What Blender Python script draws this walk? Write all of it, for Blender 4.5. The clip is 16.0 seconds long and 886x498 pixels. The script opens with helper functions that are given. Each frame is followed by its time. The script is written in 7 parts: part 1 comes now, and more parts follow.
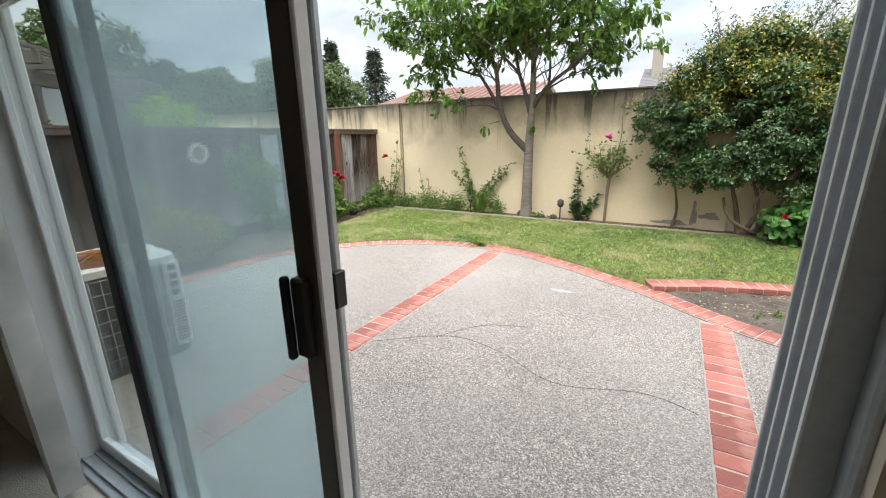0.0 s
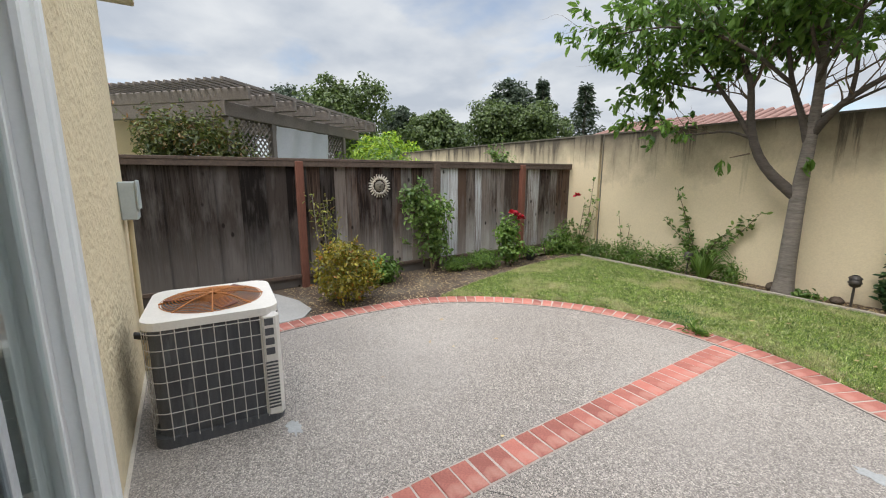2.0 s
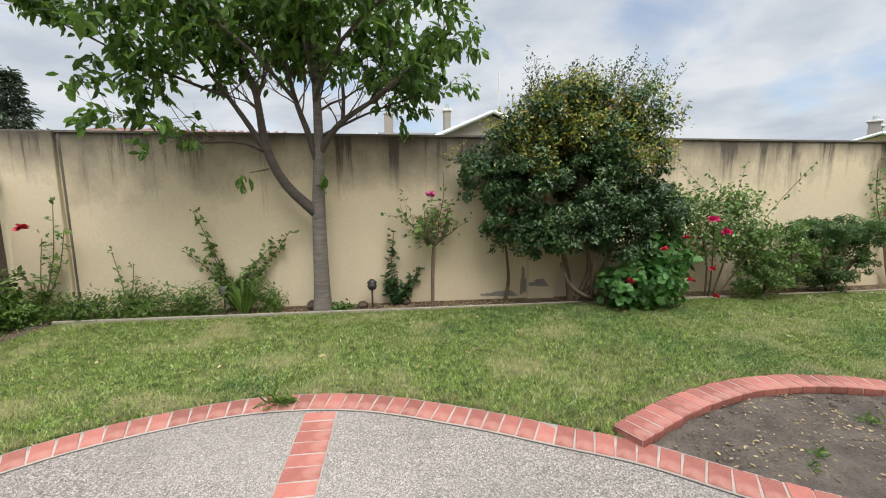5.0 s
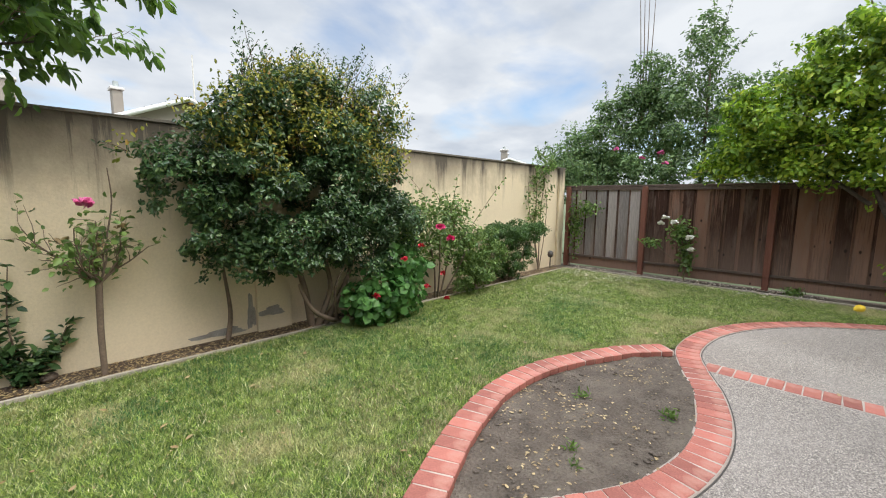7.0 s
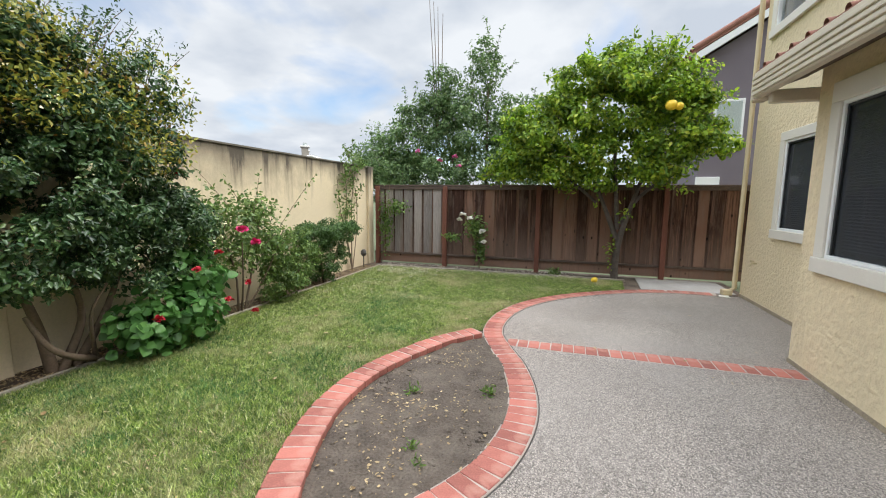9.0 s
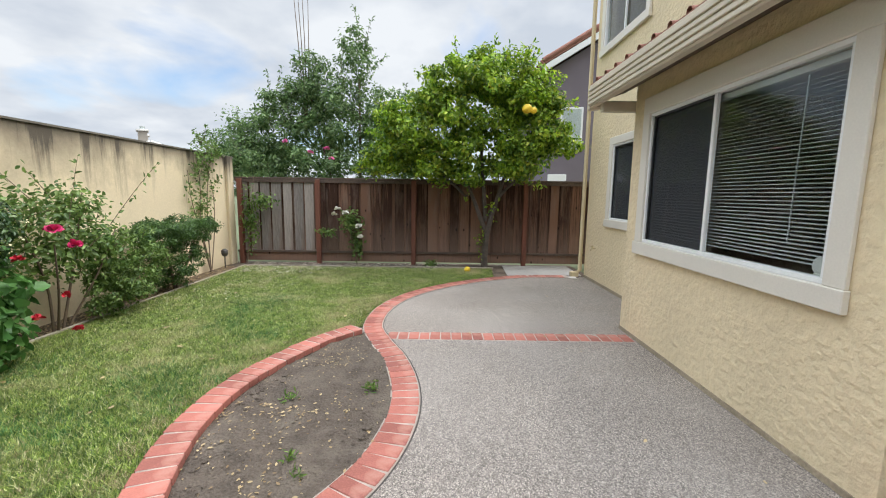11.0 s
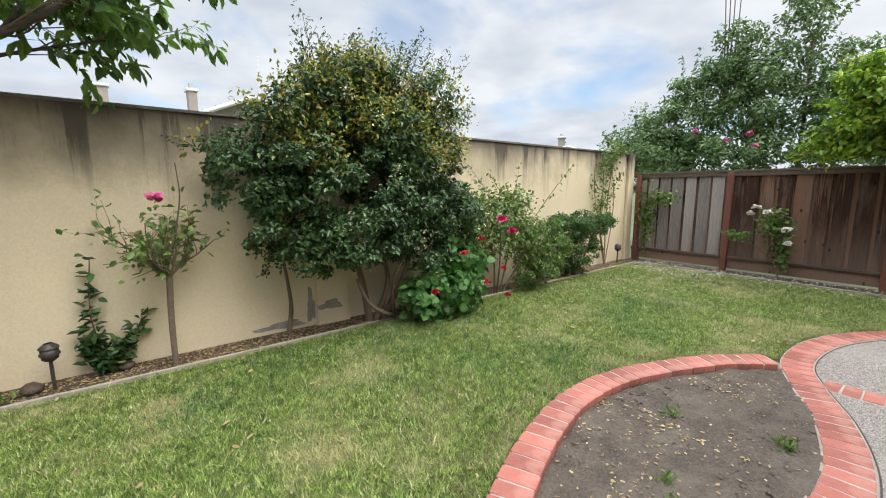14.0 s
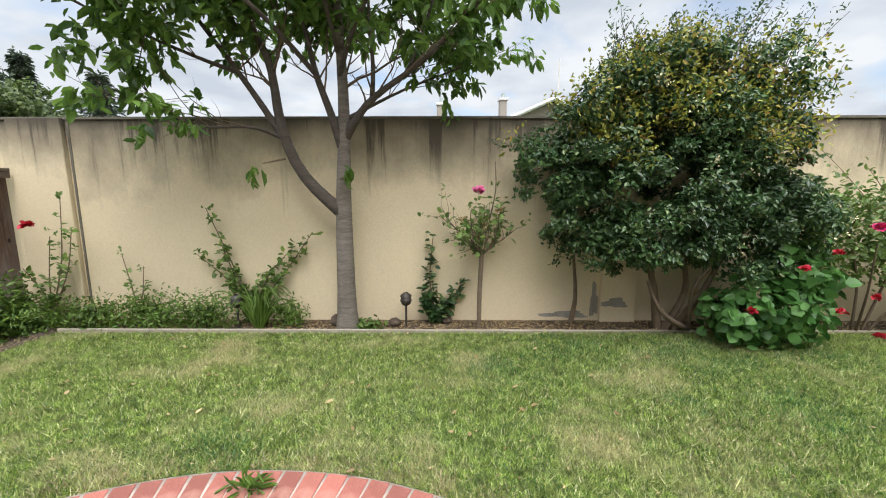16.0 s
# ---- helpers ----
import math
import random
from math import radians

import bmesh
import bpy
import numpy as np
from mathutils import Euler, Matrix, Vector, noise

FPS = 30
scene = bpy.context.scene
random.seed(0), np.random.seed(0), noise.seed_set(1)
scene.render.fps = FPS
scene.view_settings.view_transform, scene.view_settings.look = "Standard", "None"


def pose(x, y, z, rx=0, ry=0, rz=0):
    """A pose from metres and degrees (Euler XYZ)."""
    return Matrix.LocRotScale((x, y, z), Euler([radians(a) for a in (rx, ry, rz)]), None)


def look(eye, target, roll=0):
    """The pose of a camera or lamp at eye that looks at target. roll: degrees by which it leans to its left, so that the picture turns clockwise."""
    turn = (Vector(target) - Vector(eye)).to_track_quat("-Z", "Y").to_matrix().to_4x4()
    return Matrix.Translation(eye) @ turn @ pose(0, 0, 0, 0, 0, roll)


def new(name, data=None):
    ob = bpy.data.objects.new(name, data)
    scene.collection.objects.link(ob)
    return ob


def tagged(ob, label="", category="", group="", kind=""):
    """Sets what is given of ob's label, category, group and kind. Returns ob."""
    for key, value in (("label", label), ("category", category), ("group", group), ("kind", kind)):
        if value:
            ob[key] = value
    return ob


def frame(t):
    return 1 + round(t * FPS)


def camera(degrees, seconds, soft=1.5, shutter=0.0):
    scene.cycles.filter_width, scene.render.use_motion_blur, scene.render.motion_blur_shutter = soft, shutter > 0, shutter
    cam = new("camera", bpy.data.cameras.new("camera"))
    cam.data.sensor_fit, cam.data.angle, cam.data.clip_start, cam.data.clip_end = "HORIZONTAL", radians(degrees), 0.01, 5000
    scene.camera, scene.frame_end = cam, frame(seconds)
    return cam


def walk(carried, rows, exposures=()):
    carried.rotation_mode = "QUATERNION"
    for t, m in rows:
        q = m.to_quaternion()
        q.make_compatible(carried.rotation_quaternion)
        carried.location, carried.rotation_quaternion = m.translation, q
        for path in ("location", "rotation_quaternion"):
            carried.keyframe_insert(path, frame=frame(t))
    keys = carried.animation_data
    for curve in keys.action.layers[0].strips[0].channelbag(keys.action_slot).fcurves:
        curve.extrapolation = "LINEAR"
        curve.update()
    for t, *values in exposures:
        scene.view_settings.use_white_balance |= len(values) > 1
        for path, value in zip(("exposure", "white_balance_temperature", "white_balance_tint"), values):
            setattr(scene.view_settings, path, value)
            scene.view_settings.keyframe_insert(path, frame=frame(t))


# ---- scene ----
# ---- camera and walk ----
cam = camera(95.5, 16.0, 1.1)
ROWS = [
    (0.0, 0.006, -0.073, 1.524, 29.652, -15.504, 0.928),
    (0.5, -0.117, 0.259, 1.561, 31.219, -14.1, -0.481),
    (1.0, -0.284, 0.543, 1.57, 37.899, -12.713, -0.104),
    (1.5, -0.423, 0.737, 1.558, 50.583, -11.138, 0.792),
    (2.0, -0.571, 0.981, 1.529, 57.308, -10.567, -0.111),
    (2.5, -0.811, 1.217, 1.503, 48.095, -10.11, -0.096),
    (3.0, -1.069, 1.455, 1.505, 37.486, -8.961, 0.378),
    (3.5, -1.267, 1.667, 1.508, 26.156, -8.126, 0.504),
    (4.0, -1.43, 1.819, 1.516, 14.309, -8.077, 0.815),
    (4.5, -1.531, 1.958, 1.506, 3.21, -8.189, 0.605),
    (5.0, -1.502, 2.199, 1.52, -7.055, -8.069, 0.225),
    (7.5, -1.283, 3.105, 1.553, -53.201, -7.216, -0.485),
    (8.0, -1.251, 3.166, 1.548, -59.752, -7.219, -0.443),
    (8.5, -1.269, 3.153, 1.545, -66.156, -7.115, -0.392),
    (9.0, -1.261, 3.181, 1.541, -72.688, -7.104, -0.613),
    (9.5, -1.236, 3.174, 1.532, -79.277, -7.034, -0.809),
    (10.2, -1.23, 3.175, 1.531, -86.9, -7.2, -0.8),
    (10.8, -1.235, 3.18, 1.532, -90.3, -7.6, -0.8),
    (11.4, -1.245, 3.185, 1.534, -88.6, -8.1, -0.78),
    (12.0, -1.251, 3.192, 1.536, -83.021, -8.44, -0.766),
    (12.5, -1.281, 3.243, 1.534, -73.052, -8.483, -0.621),
    (13.0, -1.269, 3.261, 1.529, -61.756, -8.67, -0.213),
    (13.5, -1.237, 3.256, 1.54, -49.767, -8.534, 0.135),
    (14.0, -1.219, 3.247, 1.548, -38.097, -8.506, 0.302),
    (14.5, -1.253, 3.24, 1.549, -27.892, -8.438, 0.211),
    (15.0, -1.294, 3.207, 1.553, -18.898, -8.309, 0.182),
    (15.5, -1.31, 3.157, 1.543, -9.693, -8.312, 0.105),
    (16.0, -1.354, 3.21, 1.529, 0.498, -8.857, 0.034),
]
EXPOSURES = ((0.0, 0.95), (0.5, 0.68), (1.5, 0.43), (2.5, 0.39), (5.0, 0.41), (7.5, 0.6), (9.5, 0.62), (12.0, 0.61), (13.0, 0.61), (14.0, 0.62), (16.0, 0.64))
walk(cam, [(t, pose(x, y, z, 90 + pitch, roll, yaw)) for t, x, y, z, yaw, pitch, roll in ROWS], EXPOSURES)

# ---- light ----
SUN_EL, SUN_AZ = 58, 165
world = bpy.data.worlds.new("overcast_sky")
scene.world = world
world.use_nodes = True
wn, wl = world.node_tree.nodes, world.node_tree.links
wn.clear()


def wnode(kind, **sets):
    n = wn.new(kind)
    for k, v in sets.items():
        n.inputs[k].default_value = v
    return n


sky = wn.new("ShaderNodeTexSky")
sky.sky_type, sky.sun_disc = "NISHITA", False
sky.sun_elevation, sky.sun_rotation = radians(SUN_EL), radians(SUN_AZ)
sky_dim = wn.new("ShaderNodeVectorMath")
sky_dim.operation = "SCALE"
sky_dim.inputs["Scale"].default_value = 0.13
wl.new(sky.outputs[0], sky_dim.inputs[0])
coord = wn.new("ShaderNodeTexCoord")
sep = wn.new("ShaderNodeSeparateXYZ")
wl.new(coord.outputs["Generated"], sep.inputs[0])
lift = wn.new("ShaderNodeMath")
lift.operation = "ADD"
lift.inputs[1].default_value = 0.22
wl.new(sep.outputs[2], lift.inputs[0])
flat = wn.new("ShaderNodeVectorMath")
flat.operation = "DIVIDE"
comb = wn.new("ShaderNodeCombineXYZ")
for i in range(3):
    wl.new(lift.outputs[0], comb.inputs[i])
wl.new(coord.outputs["Generated"], flat.inputs[0])
wl.new(comb.outputs[0], flat.inputs[1])
big = wnode("ShaderNodeTexNoise", Scale=1.5, Detail=7.0, Roughness=0.5, Distortion=0.3)
wl.new(flat.outputs[0], big.inputs["Vector"])
cover = wn.new("ShaderNodeValToRGB")
cover.color_ramp.elements[0].position, cover.color_ramp.elements[1].position = 0.27, 0.46
wl.new(big.outputs[0], cover.inputs[0])
fine = wnode("ShaderNodeTexNoise", Scale=2.1, Detail=6.0, Roughness=0.5)
wl.new(flat.outputs[0], fine.inputs["Vector"])
shade = wn.new("ShaderNodeValToRGB")
el = shade.color_ramp.elements
el[0].position, el[0].color = 0.36, (0.40, 0.44, 0.50, 1)
el[1].position, el[1].color = 0.62, (0.575, 0.60, 0.63, 1)
wl.new(fine.outputs[0], shade.inputs[0])
# an overcast sky is brighter overhead
up = wn.new("ShaderNodeMapRange")
up.inputs[1].default_value, up.inputs[2].default_value = 0.42, 0.95
up.inputs[3].default_value, up.inputs[4].default_value = 1.0, 4.9
wl.new(sep.outputs[2], up.inputs[0])
cloud = wn.new("ShaderNodeVectorMath")
cloud.operation = "SCALE"
wl.new(shade.outputs[0], cloud.inputs[0])
wl.new(up.outputs[0], cloud.inputs["Scale"])
blend = wn.new("ShaderNodeMix")
blend.data_type = "RGBA"
wl.new(cover.outputs[0], blend.inputs[0])
wl.new(sky_dim.outputs[0], blend.inputs[6])
wl.new(cloud.outputs[0], blend.inputs[7])
back = wnode("ShaderNodeBackground", Strength=1.0)
wl.new(blend.outputs[2], back.inputs[0])
wout = wn.new("ShaderNodeOutputWorld")
wl.new(back.outputs[0], wout.inputs[0])
sun = bpy.data.lights.new("sun", "SUN")
sun.energy, sun.angle, sun.color = 1.95, radians(40), (1.0, 0.96, 0.9)
sun_ob = new("sun", sun)
sa, se = radians(SUN_AZ), radians(SUN_EL)
sun_ob.matrix_world = look((0, 0, 20), (-math.sin(sa) * math.cos(se), -math.cos(sa) * math.cos(se), 20 - math.sin(se)))

# ---- materials ----


def mat(name, color, rough=0.8, vary=0.25, scale=6.0, fine_scale=60.0, bump=0.3, bump_dist=0.004, metal=0.0, island=0.0,
        obj_random=0.0, spec=0.5, dark=None, stretch=(1, 1, 1), detail=6.0, second=None, second_at=(0.5, 0.7), second_scale=1.0):
    """Base colour with variation at two scales, grain and relief."""
    m = bpy.data.materials.new(name)
    m.use_nodes = True
    nt = m.node_tree
    N, L = nt.nodes, nt.links
    b = N["Principled BSDF"]
    b.inputs["Roughness"].default_value = rough
    b.inputs["Metallic"].default_value = metal
    b.inputs["Specular IOR Level"].default_value = spec
    tc = N.new("ShaderNodeTexCoord")
    mp = N.new("ShaderNodeMapping")
    mp.inputs["Scale"].default_value = stretch
    L.new(tc.outputs["Object"], mp.inputs[0])
    n1 = N.new("ShaderNodeTexNoise")
    n1.inputs["Scale"].default_value, n1.inputs["Detail"].default_value = scale, detail
    n2 = N.new("ShaderNodeTexNoise")
    n2.inputs["Scale"].default_value, n2.inputs["Detail"].default_value = fine_scale, 4
    L.new(mp.outputs[0], n1.inputs["Vector"])
    L.new(mp.outputs[0], n2.inputs["Vector"])
    add = N.new("ShaderNodeMath")
    add.operation = "ADD"
    L.new(n1.outputs[0], add.inputs[0])
    L.new(n2.outputs[0], add.inputs[1])
    last = add.outputs[0]
    for amount, node, out in ((island, "ShaderNodeNewGeometry", "Random Per Island"), (obj_random, "ShaderNodeObjectInfo", "Random")):
        if amount:
            g = N.new(node)
            ma = N.new("ShaderNodeMath")
            ma.operation = "MULTIPLY_ADD"
            ma.inputs[1].default_value = amount
            L.new(g.outputs[out], ma.inputs[0])
            L.new(last, ma.inputs[2])
            sub = N.new("ShaderNodeMath")
            sub.operation = "SUBTRACT"
            sub.inputs[1].default_value = amount / 2
            L.new(ma.outputs[0], sub.inputs[0])
            last = sub.outputs[0]
    ramp = N.new("ShaderNodeValToRGB")
    e = ramp.color_ramp.elements
    lo = dark or [c * (1 - vary) for c in color]
    hi = [min(1, c * (1 + vary)) for c in color]
    e[0].position, e[0].color = 0.30, (*lo, 1)
    e[1].position, e[1].color = 0.70, (*hi, 1)
    half = N.new("ShaderNodeMath")
    half.operation = "MULTIPLY"
    half.inputs[1].default_value = 0.5
    L.new(last, half.inputs[0])
    L.new(half.outputs[0], ramp.inputs[0])
    col = ramp.outputs[0]
    if second:
        n3 = N.new("ShaderNodeTexNoise")
        n3.inputs["Scale"].default_value, n3.inputs["Detail"].default_value = second_scale, 5
        L.new(mp.outputs[0], n3.inputs["Vector"])
        r3 = N.new("ShaderNodeMapRange")
        r3.inputs[1].default_value, r3.inputs[2].default_value = second_at
        L.new(n3.outputs[0], r3.inputs[0])
        mx = N.new("ShaderNodeMix")
        mx.data_type = "RGBA"
        L.new(r3.outputs[0], mx.inputs[0])
        L.new(col, mx.inputs[6])
        mx.inputs[7].default_value = (*second, 1)
        col = mx.outputs[2]
    L.new(col, b.inputs["Base Color"])
    if bump:
        bp = N.new("ShaderNodeBump")
        bp.inputs["Strength"].default_value, bp.inputs["Distance"].default_value = bump, bump_dist
        L.new(n2.outputs[0], bp.inputs["Height"])
        L.new(bp.outputs[0], b.inputs["Normal"])
    return m


def leaf_mat(name, lo, hi, extra=None, rough=0.45, through_light=0.35, patch=None, mottle=(2.5, 0.7, 1.3)):
    """Leaves: colour by leaf, some light passing through."""
    m = bpy.data.materials.new(name)
    m.use_nodes = True
    N, L = m.node_tree.nodes, m.node_tree.links
    b = N["Principled BSDF"]
    b.inputs["Roughness"].default_value = rough
    g = N.new("ShaderNodeNewGeometry")
    ramp = N.new("ShaderNodeValToRGB")
    e = ramp.color_ramp.elements
    e[0].position, e[0].color = 0.0, (*lo, 1)
    e[1].position, e[1].color = 0.85 if extra else 1.0, (*hi, 1)
    if extra:
        x = e.new(1.0)
        x.color = (*extra, 1)
    L.new(g.outputs["Random Per Island"], ramp.inputs[0])
    tc = N.new("ShaderNodeTexCoord")
    n = N.new("ShaderNodeTexNoise")
    n.inputs["Scale"].default_value, n.inputs["Detail"].default_value = mottle[0], 4
    L.new(tc.outputs["Object"], n.inputs["Vector"])
    hsv = N.new("ShaderNodeHueSaturation")
    mr = N.new("ShaderNodeMapRange")
    mr.inputs[1].default_value, mr.inputs[2].default_value = 0.3, 0.7
    mr.inputs[3].default_value, mr.inputs[4].default_value = mottle[1:]
    L.new(n.outputs[0], mr.inputs[0])
    L.new(mr.outputs[0], hsv.inputs["Value"])
    L.new(ramp.outputs[0], hsv.inputs["Color"])
    col = hsv.outputs[0]
    if patch:
        n4 = N.new("ShaderNodeTexNoise")
        n4.inputs["Scale"].default_value, n4.inputs["Detail"].default_value, n4.inputs["Roughness"].default_value = 1.25, 6, 0.65
        L.new(tc.outputs["Object"], n4.inputs["Vector"])
        r4 = N.new("ShaderNodeMapRange")
        r4.inputs[1].default_value, r4.inputs[2].default_value, r4.inputs[4].default_value = 0.50, 0.66, 0.8
        L.new(n4.outputs[0], r4.inputs[0])
        mx4 = N.new("ShaderNodeMix")
        mx4.data_type = "RGBA"
        L.new(r4.outputs[0], mx4.inputs[0])
        L.new(col, mx4.inputs[6])
        mx4.inputs[7].default_value = (*patch, 1)
        col = mx4.outputs[2]
    L.new(col, b.inputs["Base Color"])
    t = N.new("ShaderNodeBsdfTranslucent")
    L.new(col, t.inputs[0])
    mx = N.new("ShaderNodeMixShader")
    mx.inputs[0].default_value = through_light
    L.new(b.outputs[0], mx.inputs[1])
    L.new(t.outputs[0], mx.inputs[2])
    L.new(mx.outputs[0], N["Material Output"].inputs[0])
    return m


def board_wood(name, color, dark, bleach, foot=0.0, knots=True, tone=0.5):
    """Weathered fence board: long grain, tone by board, dark knots and a bleached foot with an uneven edge."""
    m = bpy.data.materials.new(name)
    m.use_nodes = True
    N, L = m.node_tree.nodes, m.node_tree.links
    bs = N["Principled BSDF"]
    bs.inputs["Roughness"].default_value = 0.92
    bs.inputs["Specular IOR Level"].default_value = 0.25

    def math(op, a, c, clamp=False):
        n = N.new("ShaderNodeMath")
        n.operation, n.use_clamp = op, clamp
        for k, v in ((0, a), (1, c)):
            if isinstance(v, (int, float)):
                n.inputs[k].default_value = v
            else:
                L.new(v, n.inputs[k])
        return n.outputs[0]

    def tex(scale, stretch, detail=6):
        mp = N.new("ShaderNodeMapping")
        mp.inputs["Scale"].default_value = stretch
        L.new(shift.outputs[0], mp.inputs[0])
        n = N.new("ShaderNodeTexNoise")
        n.inputs["Scale"].default_value, n.inputs["Detail"].default_value, n.inputs["Roughness"].default_value = scale, detail, 0.62
        L.new(mp.outputs[0], n.inputs["Vector"])
        return n.outputs[0]

    def blend(f, a, c):
        x = N.new("ShaderNodeMix")
        x.data_type = "RGBA"
        L.new(f, x.inputs[0])
        for k, v in ((6, a), (7, c)):
            if isinstance(v, tuple):
                x.inputs[k].default_value = (*v, 1)
            else:
                L.new(v, x.inputs[k])
        return x.outputs[2]

    def span(v, lo, hi, a=0.0, c=1.0):
        r = N.new("ShaderNodeMapRange")
        r.inputs[1].default_value, r.inputs[2].default_value, r.inputs[3].default_value, r.inputs[4].default_value = lo, hi, a, c
        L.new(v, r.inputs[0])
        return r.outputs[0]

    tc, oi = N.new("ShaderNodeTexCoord"), N.new("ShaderNodeObjectInfo")
    shift = N.new("ShaderNodeVectorMath")
    shift.operation = "MULTIPLY_ADD"
    L.new(oi.outputs["Random"], shift.inputs[0])
    shift.inputs[1].default_value = (37.0, 53.0, 71.0)
    L.new(tc.outputs["Object"], shift.inputs[2])
    grain = tex(3.0, (14, 14, 0.5))
    broad = tex(1.6, (3.0, 3.0, 0.7))
    fine = tex(9.0, (16, 16, 0.4))
    v = math("ADD", math("MULTIPLY", grain, 0.65), math("MULTIPLY", fine, 0.35))
    v = math("ADD", v, math("MULTIPLY", math("SUBTRACT", oi.outputs["Random"], 0.5), tone * 0.35))
    col = blend(span(v, 0.41, 0.585), dark, color)
    col = blend(span(broad, 0.50, 0.72, 0.0, 0.75), col, bleach)
    if foot:
        sep = N.new("ShaderNodeSeparateXYZ")
        L.new(tc.outputs["Object"], sep.inputs[0])
        z = math("ADD", sep.outputs[2], math("MULTIPLY", math("SUBTRACT", broad, 0.5), 1.6))
        z = math("ADD", z, math("MULTIPLY", math("SUBTRACT", grain, 0.5), 0.9))
        col = blend(span(z, 0.75, 0.05, 0.0, foot), col, tuple(min(1.0, c * 1.7) for c in bleach))
    if knots:
        mp = N.new("ShaderNodeMapping")
        mp.inputs["Scale"].default_value = (0.1, 5.5, 3.2)
        L.new(shift.outputs[0], mp.inputs[0])
        vo = N.new("ShaderNodeTexVoronoi")
        vo.inputs["Scale"].default_value = 1.0
        L.new(mp.outputs[0], vo.inputs["Vector"])
        col = blend(span(vo.outputs["Distance"], 0.13, 0.07, 0.0, 0.9), col, (0.012, 0.009, 0.008))
    L.new(col, bs.inputs["Base Color"])
    bp = N.new("ShaderNodeBump")
    bp.inputs["Strength"].default_value, bp.inputs["Distance"].default_value = 0.7, 0.004
    L.new(v, bp.inputs["Height"])
    L.new(bp.outputs[0], bs.inputs["Normal"])
    return m


def plain(name, color, rough=0.5, metal=0.0, vary=0.08, bump=0.05):
    return mat(name, color, rough, vary, 9.0, 140.0, bump, 0.001, metal)


def glass(name, tint=(0.9, 0.95, 0.94), mixin=0.0, mesh=None):
    m = bpy.data.materials.new(name)
    m.use_nodes = True
    N, L = m.node_tree.nodes, m.node_tree.links
    N.remove(N["Principled BSDF"])
    tr = N.new("ShaderNodeBsdfTransparent")
    tr.inputs[0].default_value = (*tint, 1)
    gl = N.new("ShaderNodeBsdfGlossy")
    gl.inputs["Roughness"].default_value = 0.02
    lw = N.new("ShaderNodeLayerWeight")
    lw.inputs[0].default_value = 0.5
    p5 = N.new("ShaderNodeMath")
    p5.operation = "POWER"
    p5.inputs[1].default_value = 5.0
    L.new(lw.outputs["Facing"], p5.inputs[0])
    fr = N.new("ShaderNodeMath")
    fr.operation = "MULTIPLY_ADD"
    fr.inputs[1].default_value, fr.inputs[2].default_value = 0.9, 0.04
    L.new(p5.outputs[0], fr.inputs[0])
    mx = N.new("ShaderNodeMixShader")
    L.new(fr.outputs[0], mx.inputs[0])
    L.new(tr.outputs[0], mx.inputs[1])
    L.new(gl.outputs[0], mx.inputs[2])
    last = mx.outputs[0]
    if mixin:
        df = N.new("ShaderNodeBsdfDiffuse" if mesh else "ShaderNodeBsdfTranslucent")
        df.inputs[0].default_value = (*(mesh or (0.62, 0.72, 0.74)), 1)
        m2 = N.new("ShaderNodeMixShader")
        m2.inputs[0].default_value = mixin
        L.new(last, m2.inputs[1])
        L.new(df.outputs[0], m2.inputs[2])
        last = m2.outputs[0]
    L.new(last, N["Material Output"].inputs[0])
    return m


